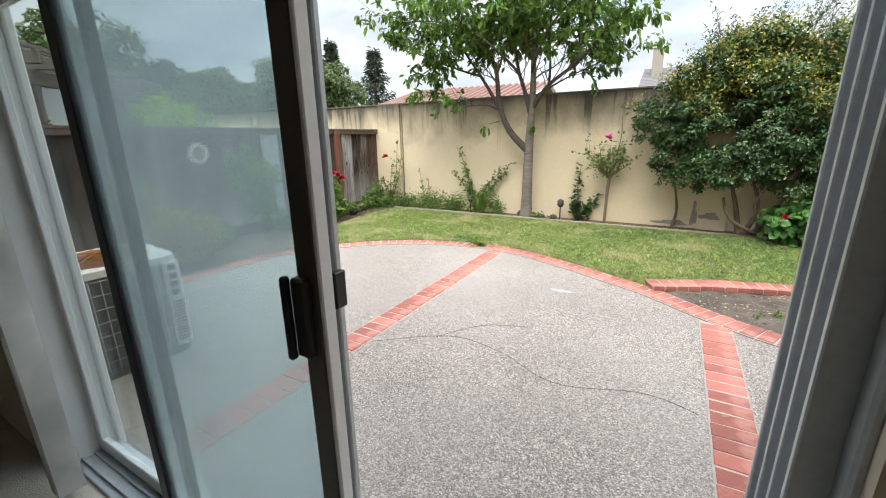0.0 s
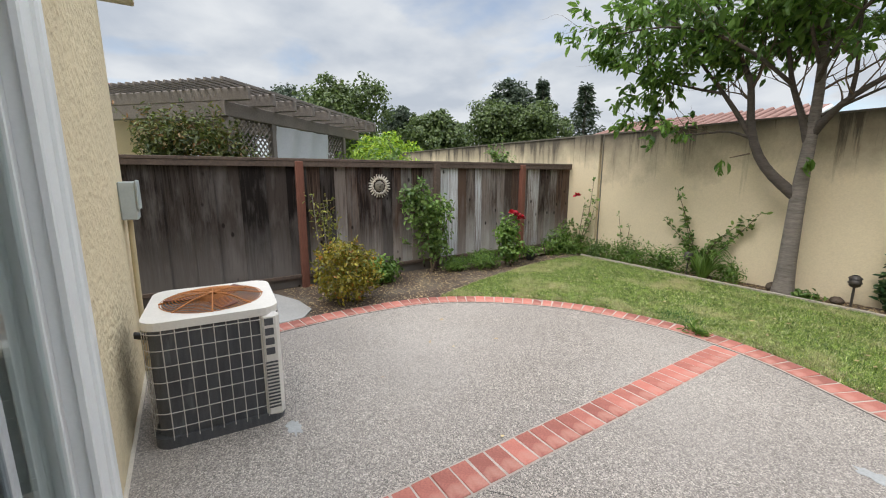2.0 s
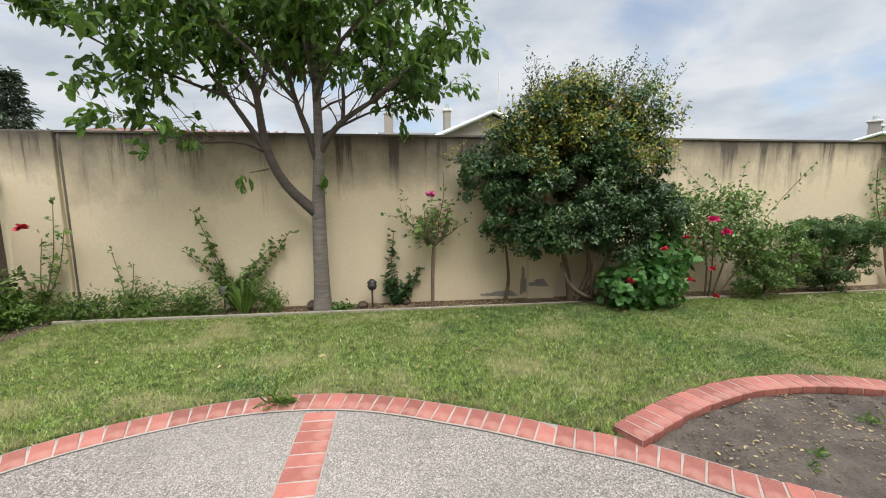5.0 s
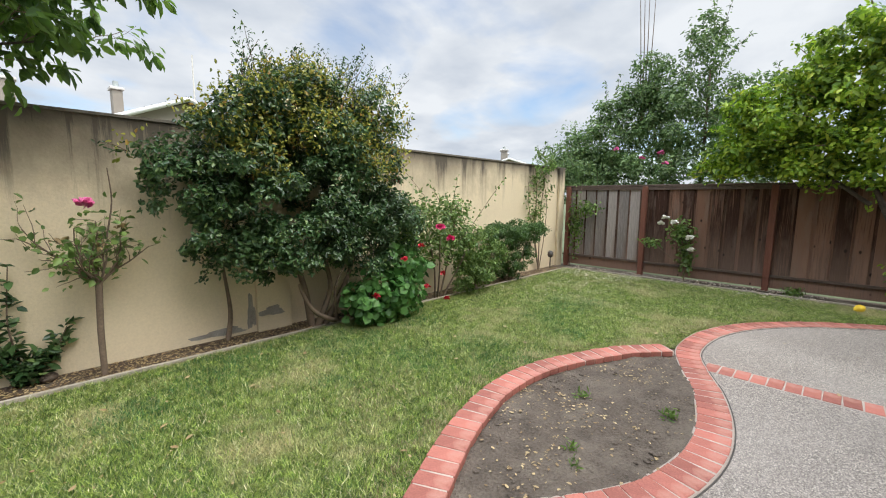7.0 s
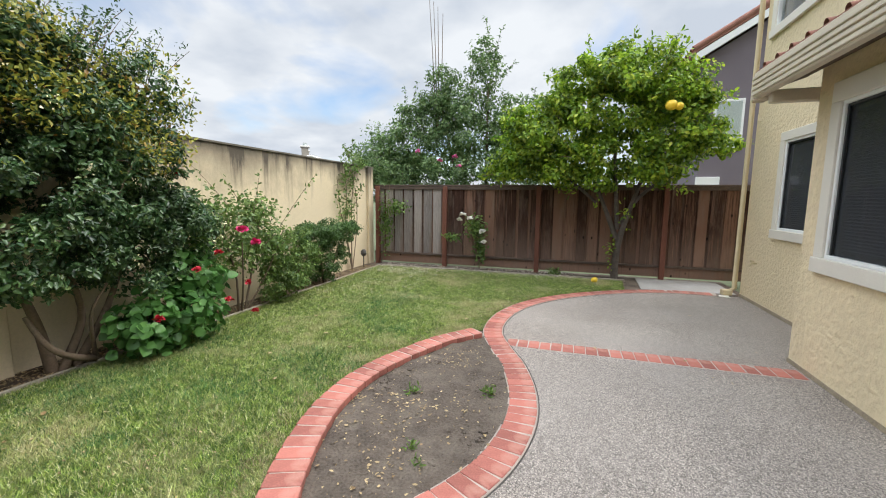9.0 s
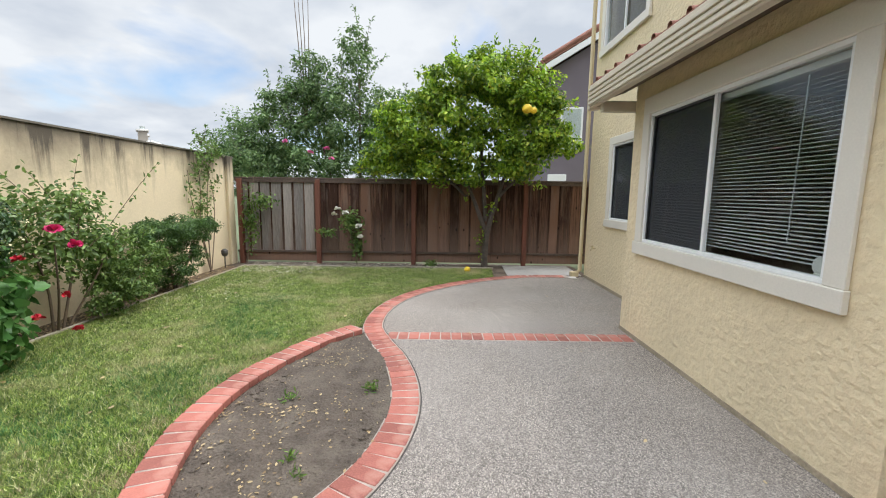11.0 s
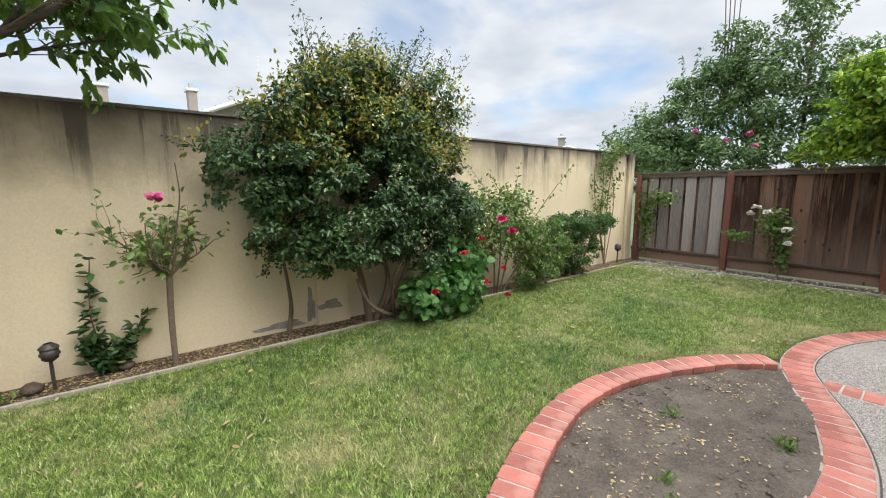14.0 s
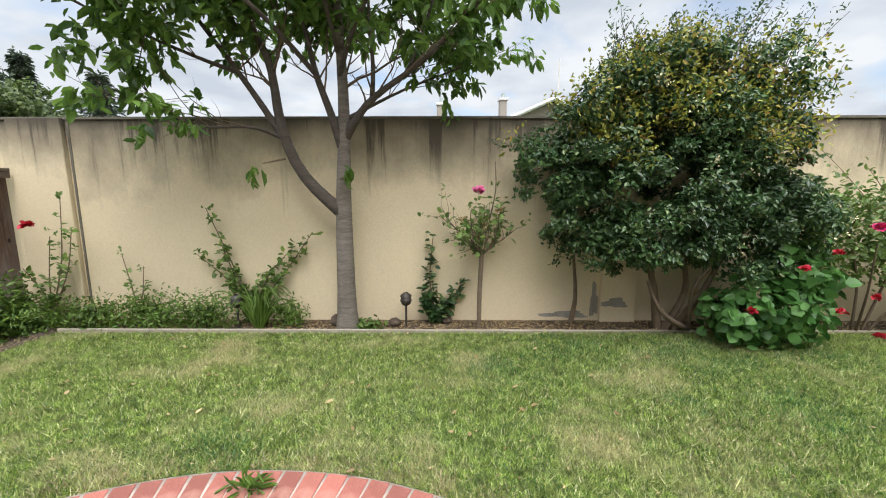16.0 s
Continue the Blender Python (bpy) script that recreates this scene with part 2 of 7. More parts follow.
def stucco_stained(name, color, streak, top, depth, rough_scale=55.0, strength=1.0):
    """Painted stucco: a broad uneven belt of mildew under the top edge, thin runs hanging from it, faint blotches below."""
    m = mat(name, color, 0.9, 0.10, 0.8, rough_scale, 0.5, 0.005)
    N, L = m.node_tree.nodes, m.node_tree.links
    b = N["Principled BSDF"]
    old = b.inputs["Base Color"].links[0].from_socket
    tc = N.new("ShaderNodeTexCoord")
    sp = N.new("ShaderNodeSeparateXYZ")
    L.new(tc.outputs["Object"], sp.inputs[0])

    def tex(scale, stretch, detail, rough=0.6):
        mp = N.new("ShaderNodeMapping")
        mp.inputs["Scale"].default_value = stretch
        L.new(tc.outputs["Object"], mp.inputs[0])
        n = N.new("ShaderNodeTexNoise")
        n.inputs["Scale"].default_value, n.inputs["Detail"].default_value, n.inputs["Roughness"].default_value = scale, detail, rough
        L.new(mp.outputs[0], n.inputs["Vector"])
        return n.outputs[0]

    def op(kind, a, c, clamp=False):
        n = N.new("ShaderNodeMath")
        n.operation, n.use_clamp = kind, clamp
        for k, v in ((0, a), (1, c)):
            if isinstance(v, (int, float)):
                n.inputs[k].default_value = v
            else:
                L.new(v, n.inputs[k])
        return n.outputs[0]

    def span(v, lo, hi, a=0.0, c=1.0):
        r = N.new("ShaderNodeMapRange")
        r.inputs[1].default_value, r.inputs[2].default_value, r.inputs[3].default_value, r.inputs[4].default_value = lo, hi, a, c
        L.new(v, r.inputs[0])
        return r.outputs[0]

    def tint(f, a, c):
        x = N.new("ShaderNodeMix")
        x.data_type = "RGBA"
        L.new(f, x.inputs[0])
        L.new(a, x.inputs[6])
        x.inputs[7].default_value = (*c, 1)
        return x.outputs[2]

    runs = tex(1.5, (3.4, 3.4, 0.2), 9, 0.7)
    cloud = tex(0.85, (1, 1, 0.7), 8, 0.65)
    wide = tex(0.33, (1, 1, 0.2), 2)
    below = op("SUBTRACT", top, sp.outputs[2])
    # a smoky belt under the coping, deeper where the cloud is thick
    deep = op("MULTIPLY", op("ADD", 0.24, op("MULTIPLY", span(cloud, 0.34, 0.68), 0.7)), span(wide, 0.38, 0.6, 0.55, 1.25))
    belt = op("SUBTRACT", 1.0, op("DIVIDE", below, op("MULTIPLY", deep, depth)), True)
    belt = op("MULTIPLY", belt, span(cloud, 0.25, 0.65, 0.6, 1.1))
    # single runs, far apart, of uneven length
    drop = op("SUBTRACT", 1.0, op("DIVIDE", below, op("MULTIPLY", op("ADD", 0.22, span(runs, 0.47, 0.70)), depth)), True)
    drop = op("MULTIPLY", drop, span(runs, 0.47, 0.60, 0.0, 1.0))
    dark = op("MULTIPLY", op("MAXIMUM", belt, op("ADD", op("MULTIPLY", belt, 0.75), op("MULTIPLY", drop, 0.75))), 0.95 * strength, True)
    col = tint(op("MULTIPLY", span(cloud, 0.45, 0.75), 0.14), old, tuple(c * 0.55 for c in color))
    col = tint(dark, col, streak)
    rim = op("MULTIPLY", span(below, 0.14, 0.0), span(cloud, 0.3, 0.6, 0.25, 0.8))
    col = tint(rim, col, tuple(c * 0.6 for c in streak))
    L.new(col, b.inputs["Base Color"])
    return m


def aggregate(name):
    """Exposed pebble concrete, paler where it is worn."""
    m = mat(name, (0.275, 0.245, 0.221), 0.85, 0.2, 0.9, 30, 0.0, second=(0.33, 0.297, 0.268), second_at=(0.48, 0.7), second_scale=0.6)
    N, L = m.node_tree.nodes, m.node_tree.links
    b = N["Principled BSDF"]
    old = b.inputs["Base Color"].links[0].from_socket
    tc = N.new("ShaderNodeTexCoord")
    v = N.new("ShaderNodeTexVoronoi")
    v.inputs["Scale"].default_value = 165
    L.new(tc.outputs["Object"], v.inputs["Vector"])
    r = N.new("ShaderNodeValToRGB")
    e = r.color_ramp.elements
    e[0].position, e[0].color = 0.08, (0.34, 0.33, 0.32, 1)
    e[1].position, e[1].color = 0.84, (1.35, 1.32, 1.27, 1)
    white = e.new(0.97)
    white.color = (2.0, 1.94, 1.86, 1)
    sep2 = N.new("ShaderNodeSeparateColor")
    L.new(v.outputs["Color"], sep2.inputs[0])
    L.new(sep2.outputs[0], r.inputs[0])
    ws = N.new("ShaderNodeTexNoise")
    ws.inputs["Scale"].default_value, ws.inputs["Detail"].default_value = 0.7, 6
    L.new(tc.outputs["Object"], ws.inputs["Vector"])
    wr = N.new("ShaderNodeMapRange")
    wr.inputs[1].default_value, wr.inputs[2].default_value = 0.40, 0.66
    wr.inputs[3].default_value, wr.inputs[4].default_value = 0.95, 0.5
    L.new(ws.outputs[0], wr.inputs[0])
    mu = N.new("ShaderNodeMix")
    mu.data_type, mu.blend_type = "RGBA", "MULTIPLY"
    L.new(wr.outputs[0], mu.inputs[0])
    L.new(old, mu.inputs[6])
    L.new(r.outputs[0], mu.inputs[7])
    L.new(mu.outputs[2], b.inputs["Base Color"])
    bp = N.new("ShaderNodeBump")
    bp.inputs["Strength"].default_value, bp.inputs["Distance"].default_value = 0.6, 0.004
    bp.invert = True
    L.new(v.outputs["Distance"], bp.inputs["Height"])
    L.new(bp.outputs[0], b.inputs["Normal"])
    return m


M_AGG = aggregate("pebble_concrete")
M_BRICK = mat("red_brick", (0.36, 0.125, 0.095), 0.9, 0.3, 7, 90, 0.6, 0.003, obj_random=0.8, second=(0.44, 0.235, 0.185), second_at=(0.50, 0.78), second_scale=7)
M_MORTAR = mat("mortar", (0.43, 0.36, 0.31), 0.9, 0.25, 12, 120)
M_SOIL = mat("soil", (0.08, 0.056, 0.04), 0.95, 0.45, 4, 45, 1.0, 0.02, second=(0.15, 0.12, 0.09), second_scale=2.2)
M_DIRT = mat("dry_dirt", (0.112, 0.088, 0.068), 0.95, 0.5, 6, 55, 1.0, 0.03, second=(0.18, 0.147, 0.115), second_scale=2.2)
M_TURF = mat("turf", (0.085, 0.125, 0.035), 0.95, 0.35, 2.5, 70, 0.8, 0.01, second=(0.20, 0.20, 0.075), second_at=(0.52, 0.72), second_scale=1.3)
M_GROUND = mat("far_ground", (0.10, 0.12, 0.06), 0.95, 0.3, 0.4, 8)
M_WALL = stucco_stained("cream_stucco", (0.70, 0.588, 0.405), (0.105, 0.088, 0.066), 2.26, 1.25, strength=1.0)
M_WALL_CLEAN = mat("pale_stucco", (0.66, 0.54, 0.34), 0.9, 0.1, 1.5, 60, 0.5, 0.005)
M_CAP = mat("mildewed_cap", (0.14, 0.125, 0.10), 0.9, 0.4, 6, 60)
M_HOUSE = mat("house_stucco", (0.74, 0.62, 0.41), 0.92, 0.10, 1.2, 21, 1.0, 0.02)
M_TRIM = mat("white_trim_paint", (0.72, 0.68, 0.60), 0.5, 0.06, 3, 80, 0.1)
M_CREAMTRIM = mat("cream_trim_paint", (0.60, 0.535, 0.42), 0.5, 0.08, 3, 80, 0.1)
M_WHITE = mat("white_vinyl", (0.80, 0.81, 0.80), 0.35, 0.04, 4, 90, 0.05)
M_ALU = mat("grey_aluminium", (0.55, 0.58, 0.60), 0.4, 0.12, 6, 90, 0.05, metal=0.3)
M_BRONZE = mat("bronze_aluminium", (0.10, 0.085, 0.07), 0.4, 0.12, 6, 90, 0.05)
M_BLACK = plain("black_plastic", (0.012, 0.012, 0.013), 0.4)
M_GASKET = plain("black_gasket", (0.02, 0.022, 0.024), 0.45)
M_GLASS = glass("clear_glass")
M_TINT = glass("hazy_glass", (0.84, 0.91, 0.92), 0.14)
M_WINGLASS = glass("window_glass", (0.85, 0.88, 0.88))
M_SCREENED = glass("screened_glass", (0.62, 0.64, 0.65), 0.5, (0.07, 0.075, 0.08))
M_BLIND = mat("blind_slats", (0.76, 0.76, 0.74), 0.5, 0.08, 4, 60, 0.0)
M_ROOM = mat("room_wall_paint", (0.70, 0.60, 0.48), 0.9, 0.08, 2, 60)
M_CARPET = mat("beige_carpet", (0.60, 0.54, 0.46), 1.0, 0.2, 5, 160, 1.0, 0.006)
M_CEIL = mat("ceiling_paint", (0.76, 0.73, 0.68), 0.9, 0.05, 2, 60)
M_FENCE_L = board_wood("weathered_dark_boards", (0.055, 0.043, 0.037), (0.009, 0.006, 0.005), (0.15, 0.135, 0.127), 0.5, tone=0.9)
M_FENCE_L2 = board_wood("brown_weathered_boards", (0.105, 0.066, 0.048), (0.018, 0.011, 0.009), (0.19, 0.165, 0.15), 0.85, tone=1.0)
M_FENCE_L3 = board_wood("silvered_boards", (0.20, 0.165, 0.145), (0.06, 0.042, 0.034), (0.29, 0.275, 0.26), 0.8)
M_FENCE_GREY = board_wood("bleached_grey_boards", (0.60, 0.61, 0.63), (0.22, 0.18, 0.16), (0.62, 0.63, 0.65), 0.0)
M_FENCE_R = board_wood("brown_redwood_boards", (0.205, 0.112, 0.076), (0.045, 0.021, 0.014), (0.215, 0.155, 0.125), 0.3, tone=0.9)
M_POST = mat("red_stained_post", (0.17, 0.065, 0.042), 0.85, 0.3, 3, 30, 0.5, 0.003, stretch=(3, 3, 0.4))
M_CAPRAIL = mat("fence_cap_rail", (0.105, 0.074, 0.058), 0.9, 0.4, 3, 30, 0.5, 0.003)
M_EDGE = mat("bleached_edging_board", (0.38, 0.335, 0.27), 0.9, 0.3, 3, 40)
M_BARK = mat("grey_bark", (0.215, 0.185, 0.16), 0.95, 0.45, 7, 34, 1.0, 0.014, stretch=(0.5, 0.5, 4.5))
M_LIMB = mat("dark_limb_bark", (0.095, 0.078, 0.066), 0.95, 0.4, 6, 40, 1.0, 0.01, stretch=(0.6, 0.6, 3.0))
M_PATCH = mat("grey_mortar", (0.30, 0.275, 0.24), 0.95, 0.35, 9, 70, 0.8, 0.006)
M_TWIG = mat("brown_twig", (0.16, 0.115, 0.08), 0.9, 0.35, 8, 60, 0.5)
M_LEAF_TREE = leaf_mat("cherry_leaves", (0.055, 0.12, 0.024), (0.20, 0.34, 0.06), through_light=0.45)
M_LEAF_DARK = leaf_mat("dark_glossy_leaves", (0.020, 0.058, 0.020), (0.090, 0.165, 0.055), (0.17, 0.24, 0.08), rough=0.3, through_light=0.25, mottle=(2.0, 0.65, 1.35))
M_LEAF_GOLD = leaf_mat("olive_new_leaves", (0.13, 0.18, 0.03), (0.42, 0.40, 0.07), (0.40, 0.22, 0.06), rough=0.45)
M_LEAF_ROSE = leaf_mat("rose_leaves", (0.07, 0.14, 0.032), (0.23, 0.34, 0.085))
M_LEAF_LEMON = leaf_mat("lemon_leaves", (0.06, 0.15, 0.014), (0.33, 0.48, 0.04), (0.50, 0.54, 0.06), through_light=0.42, mottle=(2.4, 0.6, 1.45))
M_LEAF_PHOT = leaf_mat("olive_red_tipped_leaves", (0.03, 0.05, 0.014), (0.14, 0.16, 0.035), (0.22, 0.10, 0.03))
M_LEAF_GERAN = leaf_mat("geranium_leaves", (0.04, 0.125, 0.025), (0.15, 0.33, 0.085))
M_LEAF_CLIP = leaf_mat("clipped_leaves", (0.03, 0.075, 0.02), (0.105, 0.195, 0.045))
M_VANE = leaf_mat("white_vane", (0.78, 0.78, 0.76), (0.82, 0.82, 0.80), None, 0.6, 0.45)
M_FARTILE = mat("faded_clay_tiles", (0.23, 0.125, 0.10), 0.85, 0.3, 4, 40)
M_LEAF_FERN = leaf_mat("ground_weeds", (0.06, 0.135, 0.02), (0.20, 0.31, 0.06))
M_LEAF_YEL = leaf_mat("golden_shrub_leaves", (0.10, 0.11, 0.012), (0.36, 0.30, 0.03), (0.36, 0.15, 0.02))
M_LEAF_FAR = leaf_mat("far_leaves", (0.06, 0.095, 0.03), (0.15, 0.20, 0.06))
M_LEAF_FAR2 = leaf_mat("far_dark_leaves", (0.04, 0.062, 0.04), (0.10, 0.13, 0.075))
M_LEAF_HEDGE = leaf_mat("behind_fence_leaves", (0.06, 0.13, 0.04), (0.23, 0.34, 0.12))
M_GRASS = leaf_mat("grass_blades", (0.035, 0.105, 0.016), (0.39, 0.49, 0.11), (0.78, 0.72, 0.46), through_light=0.25, patch=(0.58, 0.51, 0.28), mottle=(14.0, 0.5, 1.5))
M_GRASS_DEEP = leaf_mat("clover_patch", (0.035, 0.125, 0.035), (0.13, 0.28, 0.085), rough=0.7, through_light=0.2)
M_RED = mat("crimson_petals", (0.45, 0.012, 0.03), 0.6, 0.3, 20, 90)
M_PINK = mat("pink_petals", (0.72, 0.16, 0.36), 0.6, 0.25, 20, 90)
M_CREAMFL = mat("cream_petals", (0.75, 0.68, 0.42), 0.6, 0.2, 20, 90)
M_WHITEFL = mat("white_petals", (0.8, 0.78, 0.72), 0.6, 0.1, 20, 90)
M_LEMON = mat("lemon_skin", (0.85, 0.58, 0.04), 0.45, 0.12, 8, 90, 0.4)
M_LITTER = leaf_mat("fallen_leaves", (0.20, 0.12, 0.05), (0.55, 0.42, 0.22), through_light=0.1)
M_PETALS = leaf_mat("fallen_petals", (0.5, 0.42, 0.3), (0.8, 0.74, 0.62), through_light=0.1)
M_ROOFTILE = mat("terracotta_tiles", (0.27, 0.125, 0.09), 0.85, 0.3, 4, 40, island=0.5)
M_ROOFGREY = mat("grey_shingle", (0.16, 0.15, 0.15), 0.9, 0.3, 6, 40)
M_PURPLE = mat("mauve_siding", (0.17, 0.145, 0.165), 0.9, 0.08, 1.5, 50)
M_PERGOLA = mat("weathered_grey_timber", (0.185, 0.16, 0.14), 0.9, 0.3, 3, 40, stretch=(1, 1, 1))
M_TARP = mat("grey_cloth", (0.46, 0.47, 0.48), 0.9, 0.1, 2, 40)
# tan soffit paint, darkened so the colour carries the shade under the eave
M_SOFFIT = mat("shaded_soffit_paint", (0.12, 0.088, 0.06), 0.8, 0.12, 3, 60, 0.2)
M_FOOT = mat("soiled_stucco_foot", (0.34, 0.28, 0.20), 0.95, 0.35, 5, 50, 0.8, 0.006)
M_SLAB = mat("pale_concrete", (0.31, 0.30, 0.285), 0.9, 0.2, 2.5, 60, 0.4)
M_ACWHITE = mat("cream_enamel", (0.70, 0.66, 0.60), 0.5, 0.08, 6, 70, 0.1)
M_ACRUST = mat("rusted_steel", (0.42, 0.16, 0.045), 0.75, 0.45, 9, 70, 0.4)
M_ACFIN = mat("dark_coil_fins", (0.075, 0.077, 0.083), 0.6, 0.45, 5, 120, 0.5, stretch=(6, 6, 1), second=(0.20, 0.21, 0.22), second_at=(0.58, 0.85), second_scale=3)
M_ACGRID = mat("faded_wire", (0.50, 0.47, 0.43), 0.6, 0.15, 9, 60)
M_BOX = mat("grey_green_enamel", (0.42, 0.46, 0.45), 0.5, 0.08, 6, 70)
M_PIPE = mat("cream_pipe", (0.55, 0.45, 0.27), 0.6, 0.1, 6, 70)
M_IRON = mat("aged_metal", (0.52, 0.47, 0.40), 0.5, 0.3, 14, 90, 0.3, metal=0.3)
M_ORNFACE = mat("tarnished_metal", (0.24, 0.21, 0.17), 0.5, 0.4, 18, 90, 0.3, metal=0.3)
M_LAMPDARK = mat("dark_bronze", (0.05, 0.042, 0.036), 0.5, 0.2, 12, 90)
M_STAIN = mat("pale_spill", (0.33, 0.33, 0.325), 0.9, 0.2, 9, 80)
M_CRACK = plain("dark_crack", (0.075, 0.068, 0.06), 0.95)

# ---- building helpers ----


def np_mesh(name, verts, faces, material):
    """A mesh from arrays: verts (n, 3), faces (m, k)."""
    me = bpy.data.meshes.new(name)
    verts, faces = np.asarray(verts, np.float32), np.asarray(faces, np.int32)
    m, k = faces.shape
    me.vertices.add(len(verts))
    me.vertices.foreach_set("co", verts.ravel())
    me.loops.add(m * k)
    me.loops.foreach_set("vertex_index", faces.ravel())
    me.polygons.add(m)
    me.polygons.foreach_set("loop_start", np.arange(0, m * k, k, dtype=np.int32))
    me.update(calc_edges=True)
    if material:
        me.materials.append(material)
    return me


def place(name, me, parent=None, label="", smooth=False, m=None):
    ob = new(name, me)
    if smooth:
        me.polygons.foreach_set("use_smooth", np.ones(len(me.polygons), bool))
    if m is not None:
        ob.matrix_basis = m
    if parent:
        ob.parent = parent
    if label:
        ob["label"] = label
    return ob


def part(name, bm, material, parent=None, label="", smooth=False, m=None):
    me = bpy.data.meshes.new(name)
    bm.to_mesh(me)
    bm.free()
    me.materials.append(material)
    return place(name, me, parent, label, smooth, m)


def thing(name, label, category, group="", at=(0, 0, 0), kind="", turn=0):
    ob = new(name)
    ob.empty_display_size = 0.1
    ob.matrix_basis = pose(*at, 0, 0, turn)
    return tagged(ob, label, category, group, kind)


def box(bm, x0, x1, y0, y1, z0, z1, bevel=0.0, m=None):
    r = bmesh.ops.create_cube(bm, size=1)
    vs = r["verts"]
    bmesh.ops.transform(bm, matrix=Matrix.LocRotScale(((x0 + x1) / 2, (y0 + y1) / 2, (z0 + z1) / 2), None, (x1 - x0, y1 - y0, z1 - z0)), verts=vs)
    if bevel:
        es = {e for v in vs for e in v.link_edges}
        r = bmesh.ops.bevel(bm, geom=list(es), offset=bevel, segments=1, affect="EDGES")
        vs = list({v for f in r["faces"] for v in f.verts} | {v for v in vs if v.is_valid})
    if m is not None:
        bmesh.ops.transform(bm, matrix=m, verts=vs)
    return bm


def boxp(name, dims, material, parent=None, bevel=0.004, label="", m=None):
    return part(name, box(bmesh.new(), *dims, bevel), material, parent, label, m=m)


def structure(name, dims, material, label, bevel=0.0):
    ob = boxp(name, dims, material, None, bevel)
    return tagged(ob, label, name.split("_")[0], kind="structure")


def tubes(paths, sides=7):
    """Tapered tubes along polylines: [(points, radii), ...] -> verts, quads."""
    V, F, n = [], [], 0
    ang = np.linspace(0, 2 * np.pi, sides, endpoint=False)
    for pts, rad in paths:
        pts = np.asarray(pts, float)
        rad = np.broadcast_to(np.asarray(rad, float), (len(pts),))
        tan = np.gradient(pts, axis=0)
        tan /= np.linalg.norm(tan, axis=1, keepdims=True) + 1e-9
        ref = np.array([0.0, 0.0, 1.0]) if abs(tan[0, 2]) < 0.9 else np.array([1.0, 0.0, 0.0])
        u = np.cross(tan, ref)
        u /= np.linalg.norm(u, axis=1, keepdims=True) + 1e-9
        w = np.cross(tan, u)
        ring = pts[:, None] + rad[:, None, None] * (np.cos(ang)[None, :, None] * u[:, None] + np.sin(ang)[None, :, None] * w[:, None])
        V.append(ring.reshape(-1, 3))
        k = len(pts)
        i, j = np.meshgrid(np.arange(k - 1), np.arange(sides), indexing="ij")
        a = n + i * sides + j
        b = n + i * sides + (j + 1) % sides
        F.append(np.stack([a, b, b + sides, a + sides], -1).reshape(-1, 4))
        n += k * sides
    return np.concatenate(V), np.concatenate(F)


def tube_part(name, paths, material, parent=None, sides=7, label=""):
    return place(name, np_mesh(name, *tubes(paths, sides), material), parent, label, smooth=True)


def leaf_arrays(pos, rng, size, aspect=0.45, out=None, droop=0.3, spread=1.0, facing=None):
    """Folded pointed leaves at pos, roughly along the directions out."""
    n = len(pos)
    d = rng.normal(size=(n, 3)) * spread
    if out is not None:
        d += out
    d[:, 2] -= droop
    d /= np.linalg.norm(d, axis=1, keepdims=True) + 1e-9
    up = rng.normal(size=(n, 3)) * 0.6 + np.array([0, 0, 1.0])
    if facing is not None:
        up = facing + rng.normal(size=(n, 3)) * 0.55 + np.array([0, 0, 0.45])
        up /= np.linalg.norm(up, axis=1, keepdims=True)
        d -= up * (d * up).sum(1, keepdims=True) * 0.85
        d /= np.linalg.norm(d, axis=1, keepdims=True) + 1e-9
    s = np.cross(d, up)
    s /= np.linalg.norm(s, axis=1, keepdims=True) + 1e-9
    nn = np.cross(s, d)
    L = size * rng.uniform(0.6, 1.3, (n, 1))
    W = L * aspect / 2
    v = np.stack([pos, pos + d * L * 0.35 + s * W + nn * W * 0.35, pos + d * L * 0.75 + s * W * 0.75 + nn * W * 0.2, pos + d * L - nn * L * 0.12,
                  pos + d * L * 0.75 - s * W * 0.75 + nn * W * 0.2, pos + d * L * 0.35 - s * W + nn * W * 0.35], 1)
    base = np.arange(n)[:, None] * 6
    f = np.concatenate([base + np.array([[0, 1, 2, 3]]), base + np.array([[0, 3, 4, 5]])])
    return v.reshape(-1, 3), f


def tube_each(name, paths, material, parent, sides=7):
    """Each stem or limb as a part of its own."""
    return [tube_part(name, [p], material, parent, sides) for p in paths]


def leaves(name, pos, rng, size, material, parent=None, label="", **kw):
    ob = place(name, np_mesh(name, *leaf_arrays(np.asarray(pos), rng, size, **kw), material), parent, label)
    return ob


